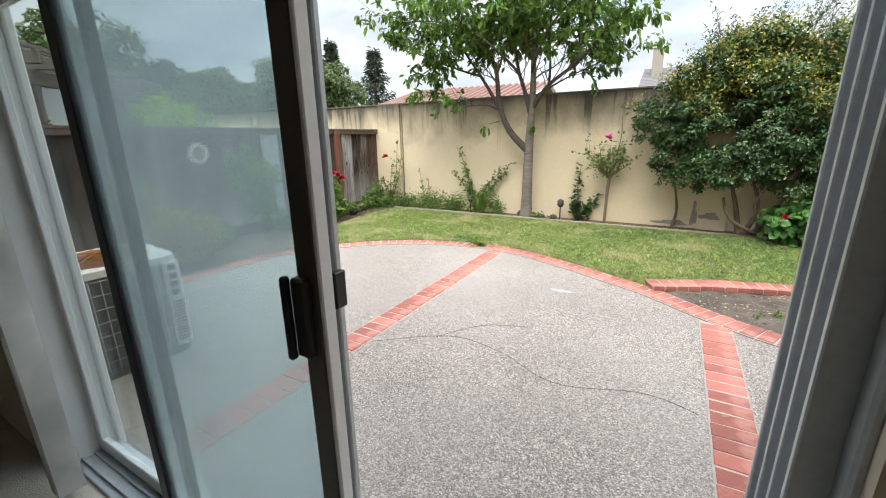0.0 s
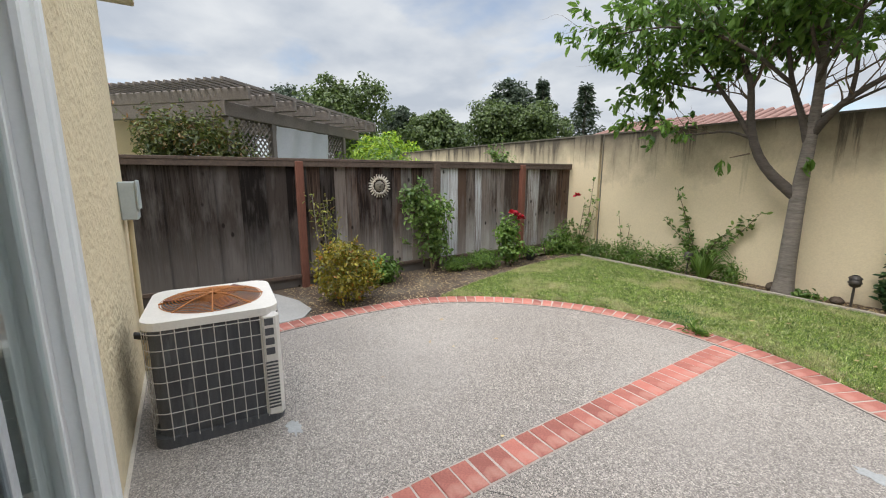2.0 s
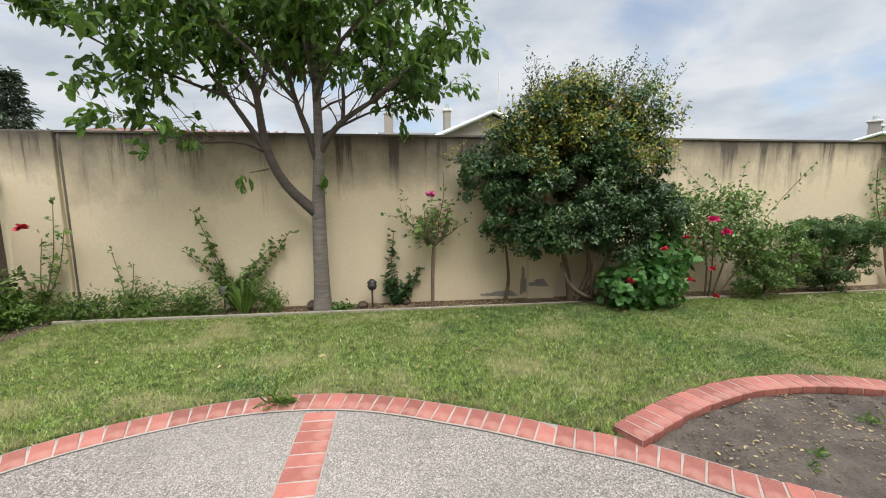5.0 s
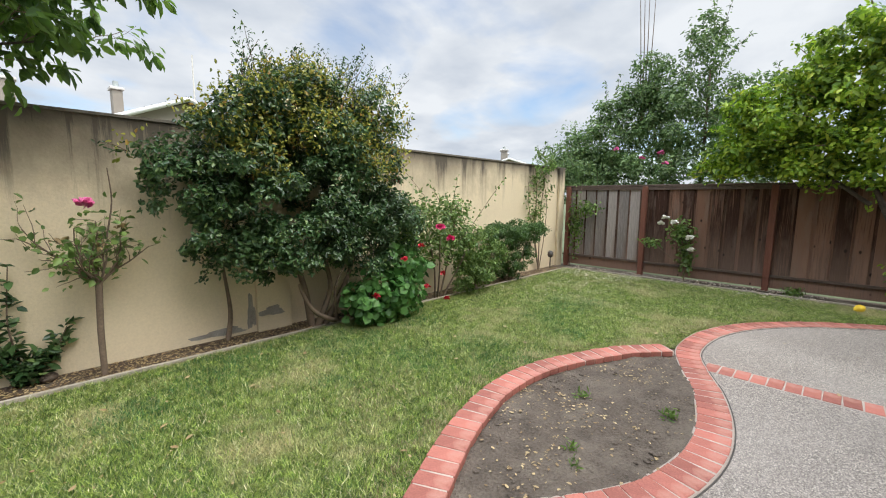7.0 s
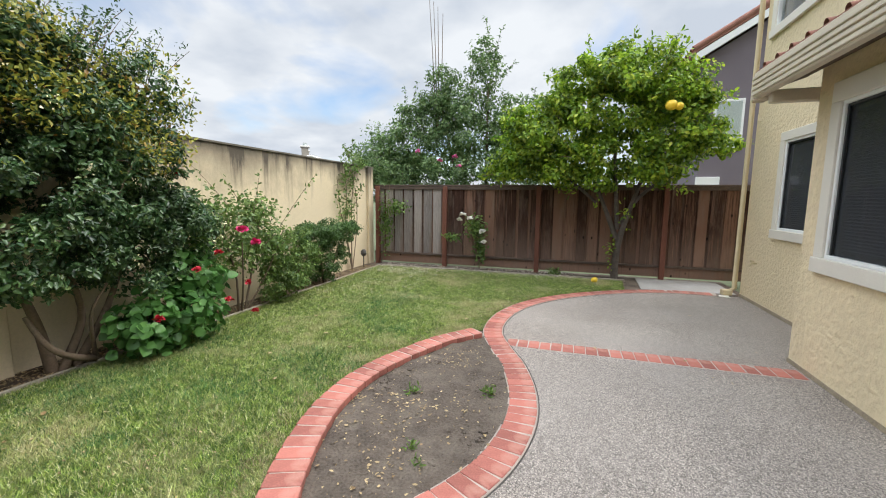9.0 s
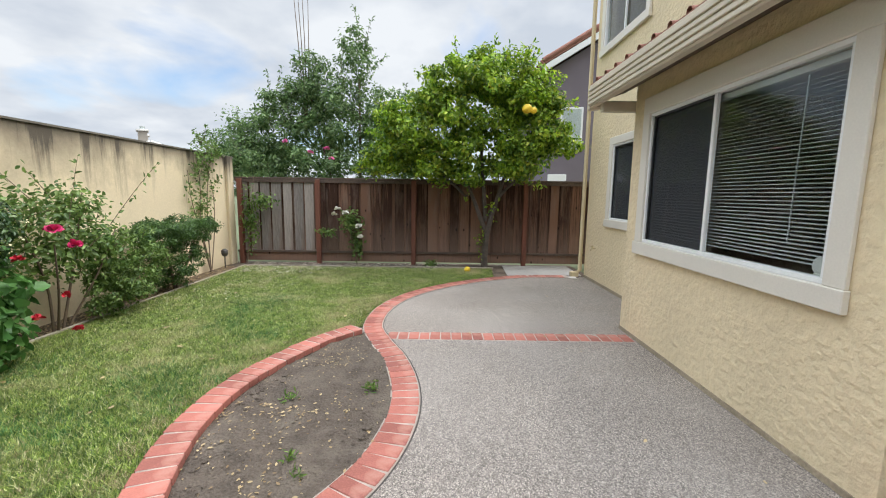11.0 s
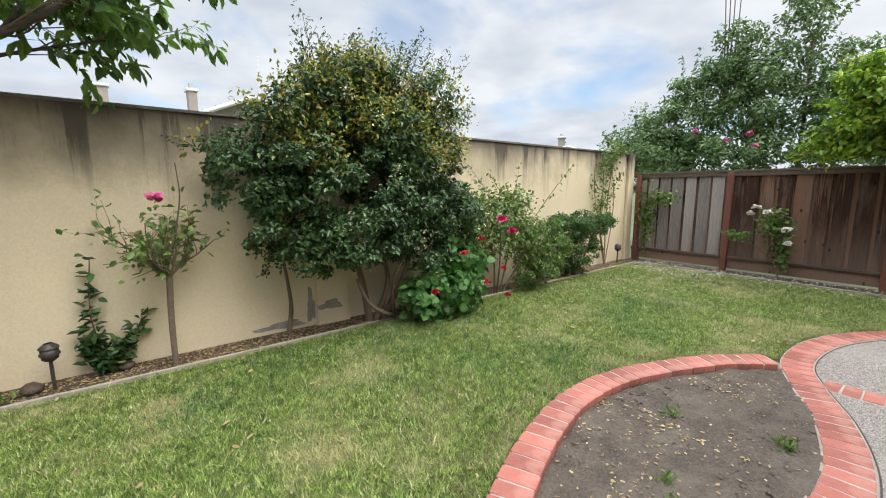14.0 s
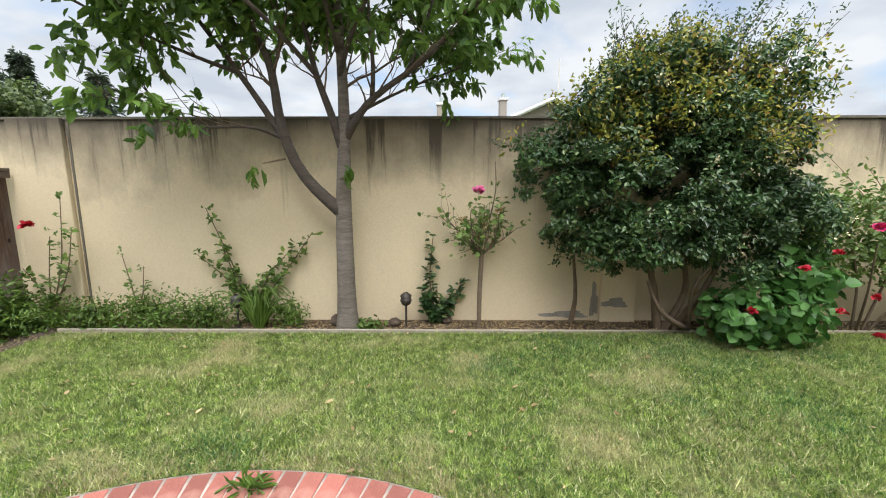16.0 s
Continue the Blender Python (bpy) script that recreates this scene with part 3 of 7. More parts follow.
def grow(rng, start, way, length, radius, depth, bend=0.25, lift_up=0.1, forks=3, shrink=0.68, segs=6):
    """A limb and its branches: tubes, and the points along the outer twigs with their directions."""
    paths, tips = [], []
    p, d = np.array(start, float), np.array(way, float)
    d /= np.linalg.norm(d)
    pts, rad = [p.copy()], [radius]
    for i in range(segs):
        d = d + rng.normal(size=3) * bend * 0.5 + np.array([0, 0, lift_up]) * 0.5
        d /= np.linalg.norm(d)
        p = p + d * length / segs
        pts.append(p.copy())
        rad.append(radius * (1 - 0.6 * (i + 1) / segs))
        if depth > 0 and i >= segs // 3:
            for _ in range(1 if rng.random() < 0.6 else forks - 1):
                side = np.cross(d, rng.normal(size=3))
                side /= np.linalg.norm(side) + 1e-9
                sub, st = grow(rng, p, d * 0.55 + side * 0.8, length * shrink * rng.uniform(0.6, 1.0), rad[-1] * 0.65, depth - 1, bend, lift_up, forks, shrink, max(4, segs - 1))
                paths += sub
                tips += st
        if depth <= 1:
            tips.append((p.copy(), d.copy()))
    paths.append((pts, rad))
    return paths, tips


def blob_points(rng, lobes, n, shell=0.55):
    """Points in a set of ellipsoids (x, y, z, rx, ry, rz), denser towards the skin, and their outward ways."""
    lob = np.array(lobes, float)
    vol = lob[:, 3] * lob[:, 4] * lob[:, 5]
    k = rng.choice(len(lob), n, p=vol ** 0.7 / (vol ** 0.7).sum())
    d = rng.normal(size=(n, 3))
    d /= np.linalg.norm(d, axis=1, keepdims=True)
    r = (shell + (1 - shell) * rng.random((n, 1))) * rng.normal(1.0, 0.07, (n, 1))
    return lob[k, :3] + d * r * lob[k, 3:], d


def clumped(rng, lobes, n, clumps, radius, shell=0.55):
    """Leaves gathered in many small clumps over the skin of a set of ellipsoids, with gaps between."""
    c, d = blob_points(rng, lobes, clumps, shell)
    k = rng.integers(0, clumps, n)
    q = rng.normal(size=(n, 3))
    q /= np.linalg.norm(q, axis=1, keepdims=True)
    r = radius * rng.uniform(0.5, 1.25, clumps)[k][:, None] * rng.random((n, 1)) ** 0.4
    p = c[k] + q * r * np.array([1.0, 1.0, 0.7])
    f = d[k] * 0.7 + q
    return p, f / (np.linalg.norm(f, axis=1, keepdims=True) + 1e-9)


def smooth_curve(ctrl, step=0.02):
    """An even polyline through control points (Catmull-Rom)."""
    c = np.array(ctrl, float)
    c = np.vstack([2 * c[0] - c[1], c, 2 * c[-1] - c[-2]])
    out = []
    for i in range(1, len(c) - 2):
        t = np.linspace(0, 1, 40, endpoint=False)[:, None]
        a, b, e, g = c[i - 1], c[i], c[i + 1], c[i + 2]
        out.append(0.5 * (2 * b + (e - a) * t + (2 * a - 5 * b + 4 * e - g) * t ** 2 + (3 * b - a - 3 * e + g) * t ** 3))
    out.append(c[-2][None])
    p = np.concatenate(out)
    s = np.concatenate([[0], np.cumsum(np.linalg.norm(np.diff(p, axis=0), axis=1))])
    k = np.arange(0, s[-1], step)
    return np.stack([np.interp(k, s, p[:, 0]), np.interp(k, s, p[:, 1])], 1)


def offset_line(p, d):
    t = np.gradient(p, axis=0)
    t /= np.linalg.norm(t, axis=1, keepdims=True)
    return p + d * np.stack([-t[:, 1], t[:, 0]], 1)


def inside(pts, poly):
    """Which points lie in the polygon."""
    x, y = pts[:, 0], pts[:, 1]
    c = np.zeros(len(pts), bool)
    q = np.roll(poly, 1, axis=0)
    for (x1, y1), (x2, y2) in zip(poly, q):
        if y1 != y2:
            c ^= ((y1 > y) != (y2 > y)) & (x < (x2 - x1) * (y - y1) / (y2 - y1) + x1)
    return c


def sheet(name, poly, z, thick, material):
    bm = bmesh.new()
    vs = [bm.verts.new((x, y, z)) for x, y in poly]
    f = bm.faces.new(vs)
    f.normal_update()
    if f.normal.z < 0:
        f.normal_flip()
    r = bmesh.ops.extrude_face_region(bm, geom=[f])
    bmesh.ops.translate(bm, vec=(0, 0, -thick), verts=[v for v in r["geom"] if isinstance(v, bmesh.types.BMVert)])
    bmesh.ops.triangulate(bm, faces=[g for g in bm.faces if len(g.verts) > 4])
    bmesh.ops.recalc_face_normals(bm, faces=bm.faces[:])
    return part(name, bm, material)


def ribbon(name, line, width, z, thick, material, parent=None):
    """A flat strip along a line, with thickness."""
    a, b = offset_line(line, width / 2), offset_line(line, -width / 2)
    n = len(line)
    V = np.concatenate([np.column_stack([a, np.full(n, z)]), np.column_stack([b, np.full(n, z)]), np.column_stack([a, np.full(n, z - thick)]), np.column_stack([b, np.full(n, z - thick)])])
    i = np.arange(n - 1)
    F = np.concatenate([np.stack(q, 1) for q in ((i, i + n, i + n + 1, i + 1), (i + 2 * n, i, i + 1, i + 1 + 2 * n), (i + n, i + 3 * n, i + 3 * n + 1, i + n + 1))])
    return place(name, np_mesh(name, V, F, material), parent)

# ---- ground, patio, lawn ----
rng = np.random.default_rng(7)
ground = structure("ground", (-400, 400, -400, 400, -0.30, -0.06), M_GROUND, "flat ground of gardens reaching the horizon")

EDGE = [(-4.6, 1.1), (-4.73, 2.1), (-4.74, 2.75), (-4.64, 3.4), (-4.28, 4.05), (-3.68, 4.62), (-3.07, 4.92), (-2.45, 5.06), (-1.75, 5.0), (-1.05, 4.72),
        (-0.5, 4.43), (-0.08, 4.2), (0.35, 3.86), (0.8, 3.58), (1.3, 3.45), (1.8, 3.46), (2.35, 3.6), (2.85, 3.82), (3.3, 3.97), (3.85, 3.97), (4.4, 3.84),
        (4.95, 3.55), (5.5, 3.05), (6.0, 2.35), (6.32, 1.6), (6.36, 0.75)]
BED = [(-0.1, 4.33), (0.35, 4.55), (0.75, 4.70), (1.2, 4.80), (1.7, 4.79), (2.2, 4.65), (2.75, 4.40), (3.12, 4.10)]
edge_line, bed_line = smooth_curve(EDGE), smooth_curve(BED)
patio_rim = offset_line(edge_line, -0.10)[::4]
patio_poly = [tuple(p) for p in patio_rim] + [(6.36, 0.40), (3.27, 0.40), (3.27, 0.9), (0.5, 0.9), (0.5, 0.62), (-4.53, 0.62)]
patio = tagged(sheet("patio", patio_poly, 0.0, 0.10, M_AGG), "grey exposed-pebble concrete patio with worn pale areas", "patio", kind="structure")
soil = tagged(sheet("ground_soil", [(-6.3, 0.2), (-4.3, 0.2), *[tuple(p) for p in edge_line[::8]], (6.36, 0.3), (7.7, 0.3), (7.7, 7.8), (-6.3, 7.8)], -0.012, 0.05, M_SOIL),
              "brown soil of the garden beds with bark mulch", "soil", kind="structure")
dirt_rim = np.concatenate([offset_line(bed_line, -0.09)[::8], offset_line(edge_line, 0.10)[(edge_line[:, 0] > -0.02) & (edge_line[:, 0] < 3.12)][::-8]])
dg = np.stack(np.meshgrid(np.arange(0.0, 3.2, 0.018), np.arange(3.4, 4.9, 0.018), indexing="ij"), -1)
dz = np.array([[0.014 * noise.noise((x * 2.3, y * 2.3, 1.0)) + 0.013 * noise.noise((x * 8, y * 8, 4.0)) + 0.008 * abs(noise.noise((x * 23, y * 23, 7.0))) for x, y in row] for row in dg]) + 0.002
di, dj = np.meshgrid(np.arange(dg.shape[0] - 1), np.arange(dg.shape[1] - 1), indexing="ij")
dq = (di * dg.shape[1] + dj).ravel()
dq = dq[inside(dg.reshape(-1, 2)[dq] + 0.009, dirt_rim)]
dirt = tagged(place("ground_bed", np_mesh("ground_bed", np.column_stack([dg.reshape(-1, 2), dz.ravel()]), np.stack([dq, dq + dg.shape[1], dq + dg.shape[1] + 1, dq + 1], 1), M_DIRT), smooth=True), "bare dry uneven dirt in the empty planting bed", "dirt bed", kind="structure")


def brick_shape(length, width, height):
    bm = box(bmesh.new(), -length / 2, length / 2, -width / 2, width / 2, -height, 0, 0.004)
    me = bpy.data.meshes.new("brick")
    bm.to_mesh(me)
    bm.free()
    me.materials.append(M_BRICK)
    return me


BRICKS = [brick_shape(0.104 + 0.0015 * (i % 3), 0.208 + 0.004 * (i % 2), 0.055) for i in range(4)]
LATER = []


def brick_course(label, line, top, start=0.06, end=0.02, pitch=0.1155, bedding=0.228):
    """Bricks laid side by side across a line, on a mortar strip; the bricks themselves are made last."""
    th = tagged(ribbon("brick_edging", line, bedding, top - 0.004, 0.06, M_MORTAR), label, "brick edging", "brick courses of the patio")
    s = np.concatenate([[0], np.cumsum(np.linalg.norm(np.diff(line, axis=0), axis=1))])
    t = np.gradient(line, axis=0)
    for q in np.arange(start, s[-1] - end, pitch):
        x, y = np.interp(q, s, line[:, 0]), np.interp(q, s, line[:, 1])
        a = math.degrees(math.atan2(np.interp(q, s, t[:, 1]), np.interp(q, s, t[:, 0])))
        LATER.append((th, pose(x, y, top + random.uniform(-0.003, 0.003), random.uniform(-0.8, 0.8), random.uniform(-0.8, 0.8), a + random.uniform(-1.2, 1.2))))
    return th


brick_course("curved course of red bricks along the patio edge", edge_line, 0.010)
brick_course("raised curved course of red bricks round the dirt bed", bed_line, 0.055, bedding=0.19)
for x, y0, y1 in ((-2.03, 0.75, 4.90), (0.435, 1.10, 3.68), (2.99, 1.10, 3.74)):
    brick_course("straight band of red bricks across the patio", np.column_stack([np.full(120, x), np.linspace(y0, y1, 120)]), 0.007)

joint = tagged(ribbon("expansion_joint", offset_line(edge_line, -0.121), 0.008, 0.0035, 0.003, M_CRACK), "dark expansion joint along the brick edge", "joint")
lawn_poly = np.array([(-4.72, 3.6), (-5.05, 4.5), (-5.35, 5.6), (-5.5, 6.5), (-5.45, 7.22), (7.02, 7.30), (7.0, 2.15), (6.2, 2.2)] +
                     [tuple(p) for p in offset_line(edge_line, 0.12)[(edge_line[:, 0] > 3.2) & (edge_line[:, 0] < 6.05)][::-10]] +
                     [tuple(p) for p in offset_line(bed_line, 0.12)[::-10]] +
                     [tuple(p) for p in offset_line(edge_line, 0.12)[(edge_line[:, 0] < -0.15) & (edge_line[:, 1] > 3.5)][::-10]])
lawn = tagged(sheet("ground_lawn", [tuple(p) for p in lawn_poly], 0.0, 0.03, M_TURF), "green lawn with dry yellowish patches", "lawn", kind="structure")


def blades(name, n, low, high, height, width, material, keep):
    p = rng.uniform(low, high, (n, 2))
    p = p[keep(p)]
    n = len(p)
    a = rng.uniform(0, 2 * np.pi, n)
    # tufts: taller and shorter spots a hand wide
    tuft = np.sin(p[:, 0] * 23 + 3 * np.sin(p[:, 1] * 9)) * np.sin(p[:, 1] * 27 + 3 * np.sin(p[:, 0] * 11))
    h = height * rng.uniform(0.5, 1.3, n) * (1 + 0.15 * tuft)
    s = np.column_stack([np.cos(a), np.sin(a), np.zeros(n)]) * width
    leanv = np.column_stack([rng.normal(0, 0.6, n), rng.normal(0, 0.6, n), np.ones(n)]) * h[:, None]
    b = np.column_stack([p, np.zeros(n)])
    V = np.stack([b - s, b + s, b + leanv], 1).reshape(-1, 3)
    return place(name, np_mesh(name, V, np.arange(3 * n).reshape(-1, 3), material))


def patchy(p, thr, scale=0.9, off=0.0):
    return np.array([noise.noise((x * scale + off, y * scale, 0.3)) for x, y in p]) > thr


tagged(blades("grass", 1150000, (-5.6, 2.0), (7.05, 7.32), 0.03, 0.0029, M_GRASS, lambda p: inside(p, lawn_poly)), "short green lawn grass with dry blades", "grass", kind="stuff")
tagged(blades("coarse_grass", 120000, (-5.6, 2.0), (7.05, 7.32), 0.038, 0.0045, leaf_mat("coarse_blades", (0.05, 0.12, 0.025), (0.50, 0.56, 0.18), (0.80, 0.75, 0.52)), lambda p: inside(p, lawn_poly) & (np.sin(p[:, 0] * 9 + np.sin(p[:, 1] * 7) * 2) * np.sin(p[:, 1] * 8 + np.sin(p[:, 0] * 6) * 2) > -0.1)), "coarser pale blades among the lawn", "grass", kind="stuff")
clover = [(1.76, 5.17, 0.34), (4.0, 5.76, 0.38), (3.25, 5.6, 0.28), (1.16, 5.77, 0.24), (4.45, 5.5, 0.25), (1.95, 5.65, 0.2), (2.95, 5.05, 0.22), (-2.7, 5.35, 0.2), (0.3, 5.9, 0.15), (-0.9, 6.4, 0.25), (0.9, 6.75, 0.45), (-0.2, 6.95, 0.4), (2.0, 6.8, 0.3)]


def near_clover(p):
    keep = np.zeros(len(p))
    for x, y, q in clover:
        keep += np.exp(-((p[:, 0] - x) ** 2 + (p[:, 1] - y) ** 2) / (q * q))
    keep *= 0.35 + 0.65 * (np.sin(p[:, 0] * 11 + 2) * np.sin(p[:, 1] * 13 + p[:, 0] * 5) > -0.2)
    return (rng.random(len(p)) < keep * 0.55) & inside(p, lawn_poly)


tagged(blades("clover_patch", 330000, (-3.2, 4.9), (5.2, 7.2), 0.032, 0.0042, M_GRASS_DEEP, near_clover), "darker patches of clover in the lawn", "clover", kind="stuff")

for nm, dims in (("edging_board", (-5.5, 7.06, 7.27, 7.295, -0.02, 0.034)), ("edging_board", (7.03, 7.055, 2.1, 7.25, -0.02, 0.04))):
    tagged(boxp(nm, dims, M_EDGE, None, 0.006), "bleached wooden edging board between lawn and bed", "edging", "lawn edging")
tagged(sheet("pavement_slab", [(6.49, 0.44), (7.5, 0.44), (7.5, 1.85), (6.42, 1.9)], 0.002, 0.06, M_SLAB), "small pale concrete slab by the fence", "slab", kind="structure")
tagged(sheet("pavement_path", [(-6.1, 1.2), (-4.75, 1.2), (-4.86, 1.95), (-5.1, 2.1), (-5.5, 2.05), (-6.1, 1.8)], 0.004, 0.06, M_SLAB), "rounded pale concrete step by the dark fence", "slab", kind="structure")


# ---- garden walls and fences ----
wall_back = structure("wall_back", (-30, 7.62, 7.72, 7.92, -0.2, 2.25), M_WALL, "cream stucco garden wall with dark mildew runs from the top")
structure("wall_back_cap", (-30, 7.62, 7.700, 7.94, 2.25, 2.275), M_CAP, "mildew-blackened top edge of the garden wall")
for x0, x1, z1 in ((-6.12, -5.52, 2.262), (0.40, 0.80, 0.78), (7.28, 7.50, 2.262)):
    structure("wall_pilaster", (x0, x1, 7.66, 7.718, -0.1, z1), M_WALL, "cream stucco pilaster of the garden wall", 0.006)
structure("wall_joint", (-5.50, -5.475, 7.712, 7.719, 0.0, 2.25), M_CAP, "dark vertical joint in the stucco wall")


M_FENCE_RGREY = mat("greyed_redwood_boards", (0.27, 0.235, 0.215), 0.9, 0.4, 2.0, 22, 0.6, 0.004, obj_random=0.5, stretch=(3.5, 3.5, 0.3), second=(0.15, 0.09, 0.065), second_at=(0.5, 0.7))


def fence(name, label, x, ys, top, board_mat, posts, facing, kick=True, low=0.12, overlap=False):
    """A board fence along y at x: boards, posts, cap and kick rail; facing is the side (+1 or -1 along x) that the yard sees."""
    th = thing(name, label, "fence")
    y0, y1 = ys
    boxp("cap_rail", (x - 0.06, x + 0.06, y0, y1, top - 0.03, top + 0.008), M_CAPRAIL, th, 0.004)
    boxp("top_rail", (x - 0.02, x + 0.035 * facing + 0.02, y0, y1, top - 0.10, top - 0.032) if facing > 0 else (x - 0.055, x + 0.02, y0, y1, top - 0.10, top - 0.032), M_CAPRAIL, th, 0.003)
    f = x + 0.022 * facing
    boxp("bottom_rail", (min(f, f + 0.04 * facing), max(f, f + 0.04 * facing), y0, y1, low - 0.01, low + 0.035), M_CAPRAIL, th, 0.003)
    if kick:
        boxp("kick_board", (x - 0.018, x + 0.018, y0, y1, low - 0.2, low - 0.012), board_mat, th, 0.003)
    for y in posts:
        a, b = sorted((x + 0.024 * facing, x + 0.115 * facing))
        boxp("post", (a, b, y - 0.047, y + 0.047, -0.1, top - 0.032), M_CAPRAIL if y == 4.43 else M_POST, th, 0.005)
    y, i = y0, 0
    while y < y1 - 0.03:
        w = (random.uniform(0.155, 0.185) if i % 2 else random.uniform(0.06, 0.085)) if overlap else (random.uniform(0.24, 0.29) if y < 2.2 else random.uniform(0.14, 0.20))
        bleached = (not overlap and (5.1 < y < 5.28 or 6.33 < y < 6.5 or 6.62 < y < 6.8 or 4.5 < y < 4.7 or 7.0 < y < 7.1)) or (overlap and y > 5.75 and i % 2 == 1)
        proud = (0.016 if i % 2 else -0.012) if overlap else (0.0095 if i % 2 else -0.0095)
        w2 = w + (0.03 if overlap and i % 2 else 0 if overlap else 0.014)
        LATER.append((th, (x + proud * (1 if facing > 0 else -1), min(y + w / 2, y1 - 0.02), w2 * 0.985, low, top - 0.034, (M_FENCE_GREY if not overlap else M_FENCE_RGREY) if bleached else (board_mat if overlap else random.choices((M_FENCE_L, M_FENCE_L2, M_FENCE_L3), (1, 0, 0) if y < 2.3 else ((3, 5, 1) if y < 3.6 else ((1, 5, 3) if y < 4.7 else (0, 3, 3))))[0]))))
        y += w
        i += 1
    return th


fence("board_fence", "tall dark weathered board fence with red-brown posts", -6.2, (0.25, 7.66), 1.72, M_FENCE_L, (2.30, 4.43, 6.29), 1, low=0.13)
fence("board_fence", "reddish-brown board-on-board fence with a grey end", 7.6, (-0.6, 7.66), 1.85, M_FENCE_R, (5.87, 3.80, 1.38, 7.55), -1, low=0.24, overlap=True)

# ---- own house ----
structure("wall_door_side", (-4.53, -2.46, 0.42, 0.60, -0.1, 2.9), M_HOUSE, "tan textured stucco house wall beside the sliding door")
structure("wall_above_door", (-2.46, 0.24, 0.42, 0.60, 2.12, 2.9), M_HOUSE, "tan stucco house wall above the sliding door")
structure("wall_door_return", (0.24, 0.52, 0.42, 0.60, -0.1, 2.9), M_HOUSE, "tan stucco house wall beside the door jamb")
structure("wall_left_end", (-4.53, -4.35, -6.0, 0.42, -0.1, 2.9), M_HOUSE, "tan stucco end wall of the house")


def wall_with_window(name, x0, x1, yf, yb, z1, win, material, label):
    """A wall facing +y with one window opening through it."""
    wx0, wx1, wz0, wz1 = win
    bm = bmesh.new()
    for d in ((x0, wx0, yb, yf, -0.1, z1), (wx1, x1, yb, yf, -0.1, z1), (wx0, wx1, yb, yf, -0.1, wz0), (wx0, wx1, yb, yf, wz1, z1)):
        box(bm, *d)
    return tagged(part(name, bm, material), label, "wall", kind="structure")


def window(name, label, yf, win, trim, mullion=None, blind=True, screen_side=None, pad=0.12, top_pad=0.12):
    """White window in its opening: outer trim, frame, panes, sill and slatted blind."""
    x0, x1, z0, z1 = win
    th = thing(name, label, "window", "house windows", kind="structure")
    for nm, d in (("trim", (x0 - pad, x1 + pad, yf, yf + 0.03, z1, z1 + top_pad)), ("trim", (x0 - pad, x0, yf, yf + 0.03, z0, z1)), ("trim", (x1, x1 + pad, yf, yf + 0.03, z0, z1)),
                  ("window_sill", (x0 - pad - 0.01, x1 + pad + 0.01, yf, yf + 0.045, z0 - pad, z0))):
        boxp(nm, d, trim, th, 0.005)
    fw = 0.032
    for d in ((x0, x1, yf - 0.06, yf + 0.012, z1 - fw, z1), (x0, x1, yf - 0.06, yf + 0.012, z0, z0 + fw), (x0, x0 + fw, yf - 0.06, yf + 0.012, z0 + fw, z1 - fw), (x1 - fw, x1, yf - 0.06, yf + 0.012, z0 + fw, z1 - fw)):
        boxp("window_frame", d, M_WHITE, th, 0.004)
    edges = [x0 + fw, x1 - fw]
    if mullion:
        boxp("mullion", (mullion - 0.018, mullion + 0.018, yf - 0.026, yf + 0.006, z0 + fw, z1 - fw), M_WHITE, th, 0.004)
        edges = [x0 + fw, mullion - 0.018, mullion + 0.018, x1 - fw]
    for i in range(0, len(edges), 2):
        g = boxp("pane", (edges[i], edges[i + 1], yf - 0.034, yf - 0.028, z0 + fw, z1 - fw), M_SCREENED if screen_side == i // 2 else M_WINGLASS, th, 0)
        g.visible_shadow = False
        if screen_side == i // 2:
            boxp("screen_frame", (edges[i + 1] - 0.022, edges[i + 1], yf - 0.02, yf - 0.005, z0 + fw, z1 - fw), M_GASKET, th, 0.002)
            boxp("screen_frame", (edges[i], edges[i + 1], yf - 0.02, yf - 0.005, z1 - fw - 0.02, z1 - fw), M_GASKET, th, 0.002)
    if blind:
        bl = thing("window_blind", "lowered grey horizontal slat blind behind the glass", "blind", "house blinds")
        boxp("head_rail", (x0 + fw, x1 - fw, yf - 0.11, yf - 0.06, z1 - 0.08, z1 - 0.035), M_BLIND, bl, 0.003)
        z = z1 - 0.13
        sl = box(bmesh.new(), 0, x1 - x0 - 2 * fw - 0.02, -0.012, 0.012, -0.001, 0.001)
        me = bpy.data.meshes.new("slat")
        sl.to_mesh(me)
        sl.free()
        me.materials.append(M_BLIND)
        while z > z0 + 0.08:
            LATER.append((bl, me, pose(x0 + fw + 0.01, yf - 0.085, z, -15, 0, 0)))
            z -= 0.0265
        tube_part("cord", [([(x0 + 0.35, yf - 0.066, z1 - 0.1), (x0 + 0.36, yf - 0.066, z0 + 0.2)], 0.004)], M_WHITE, bl, 5)
    return th


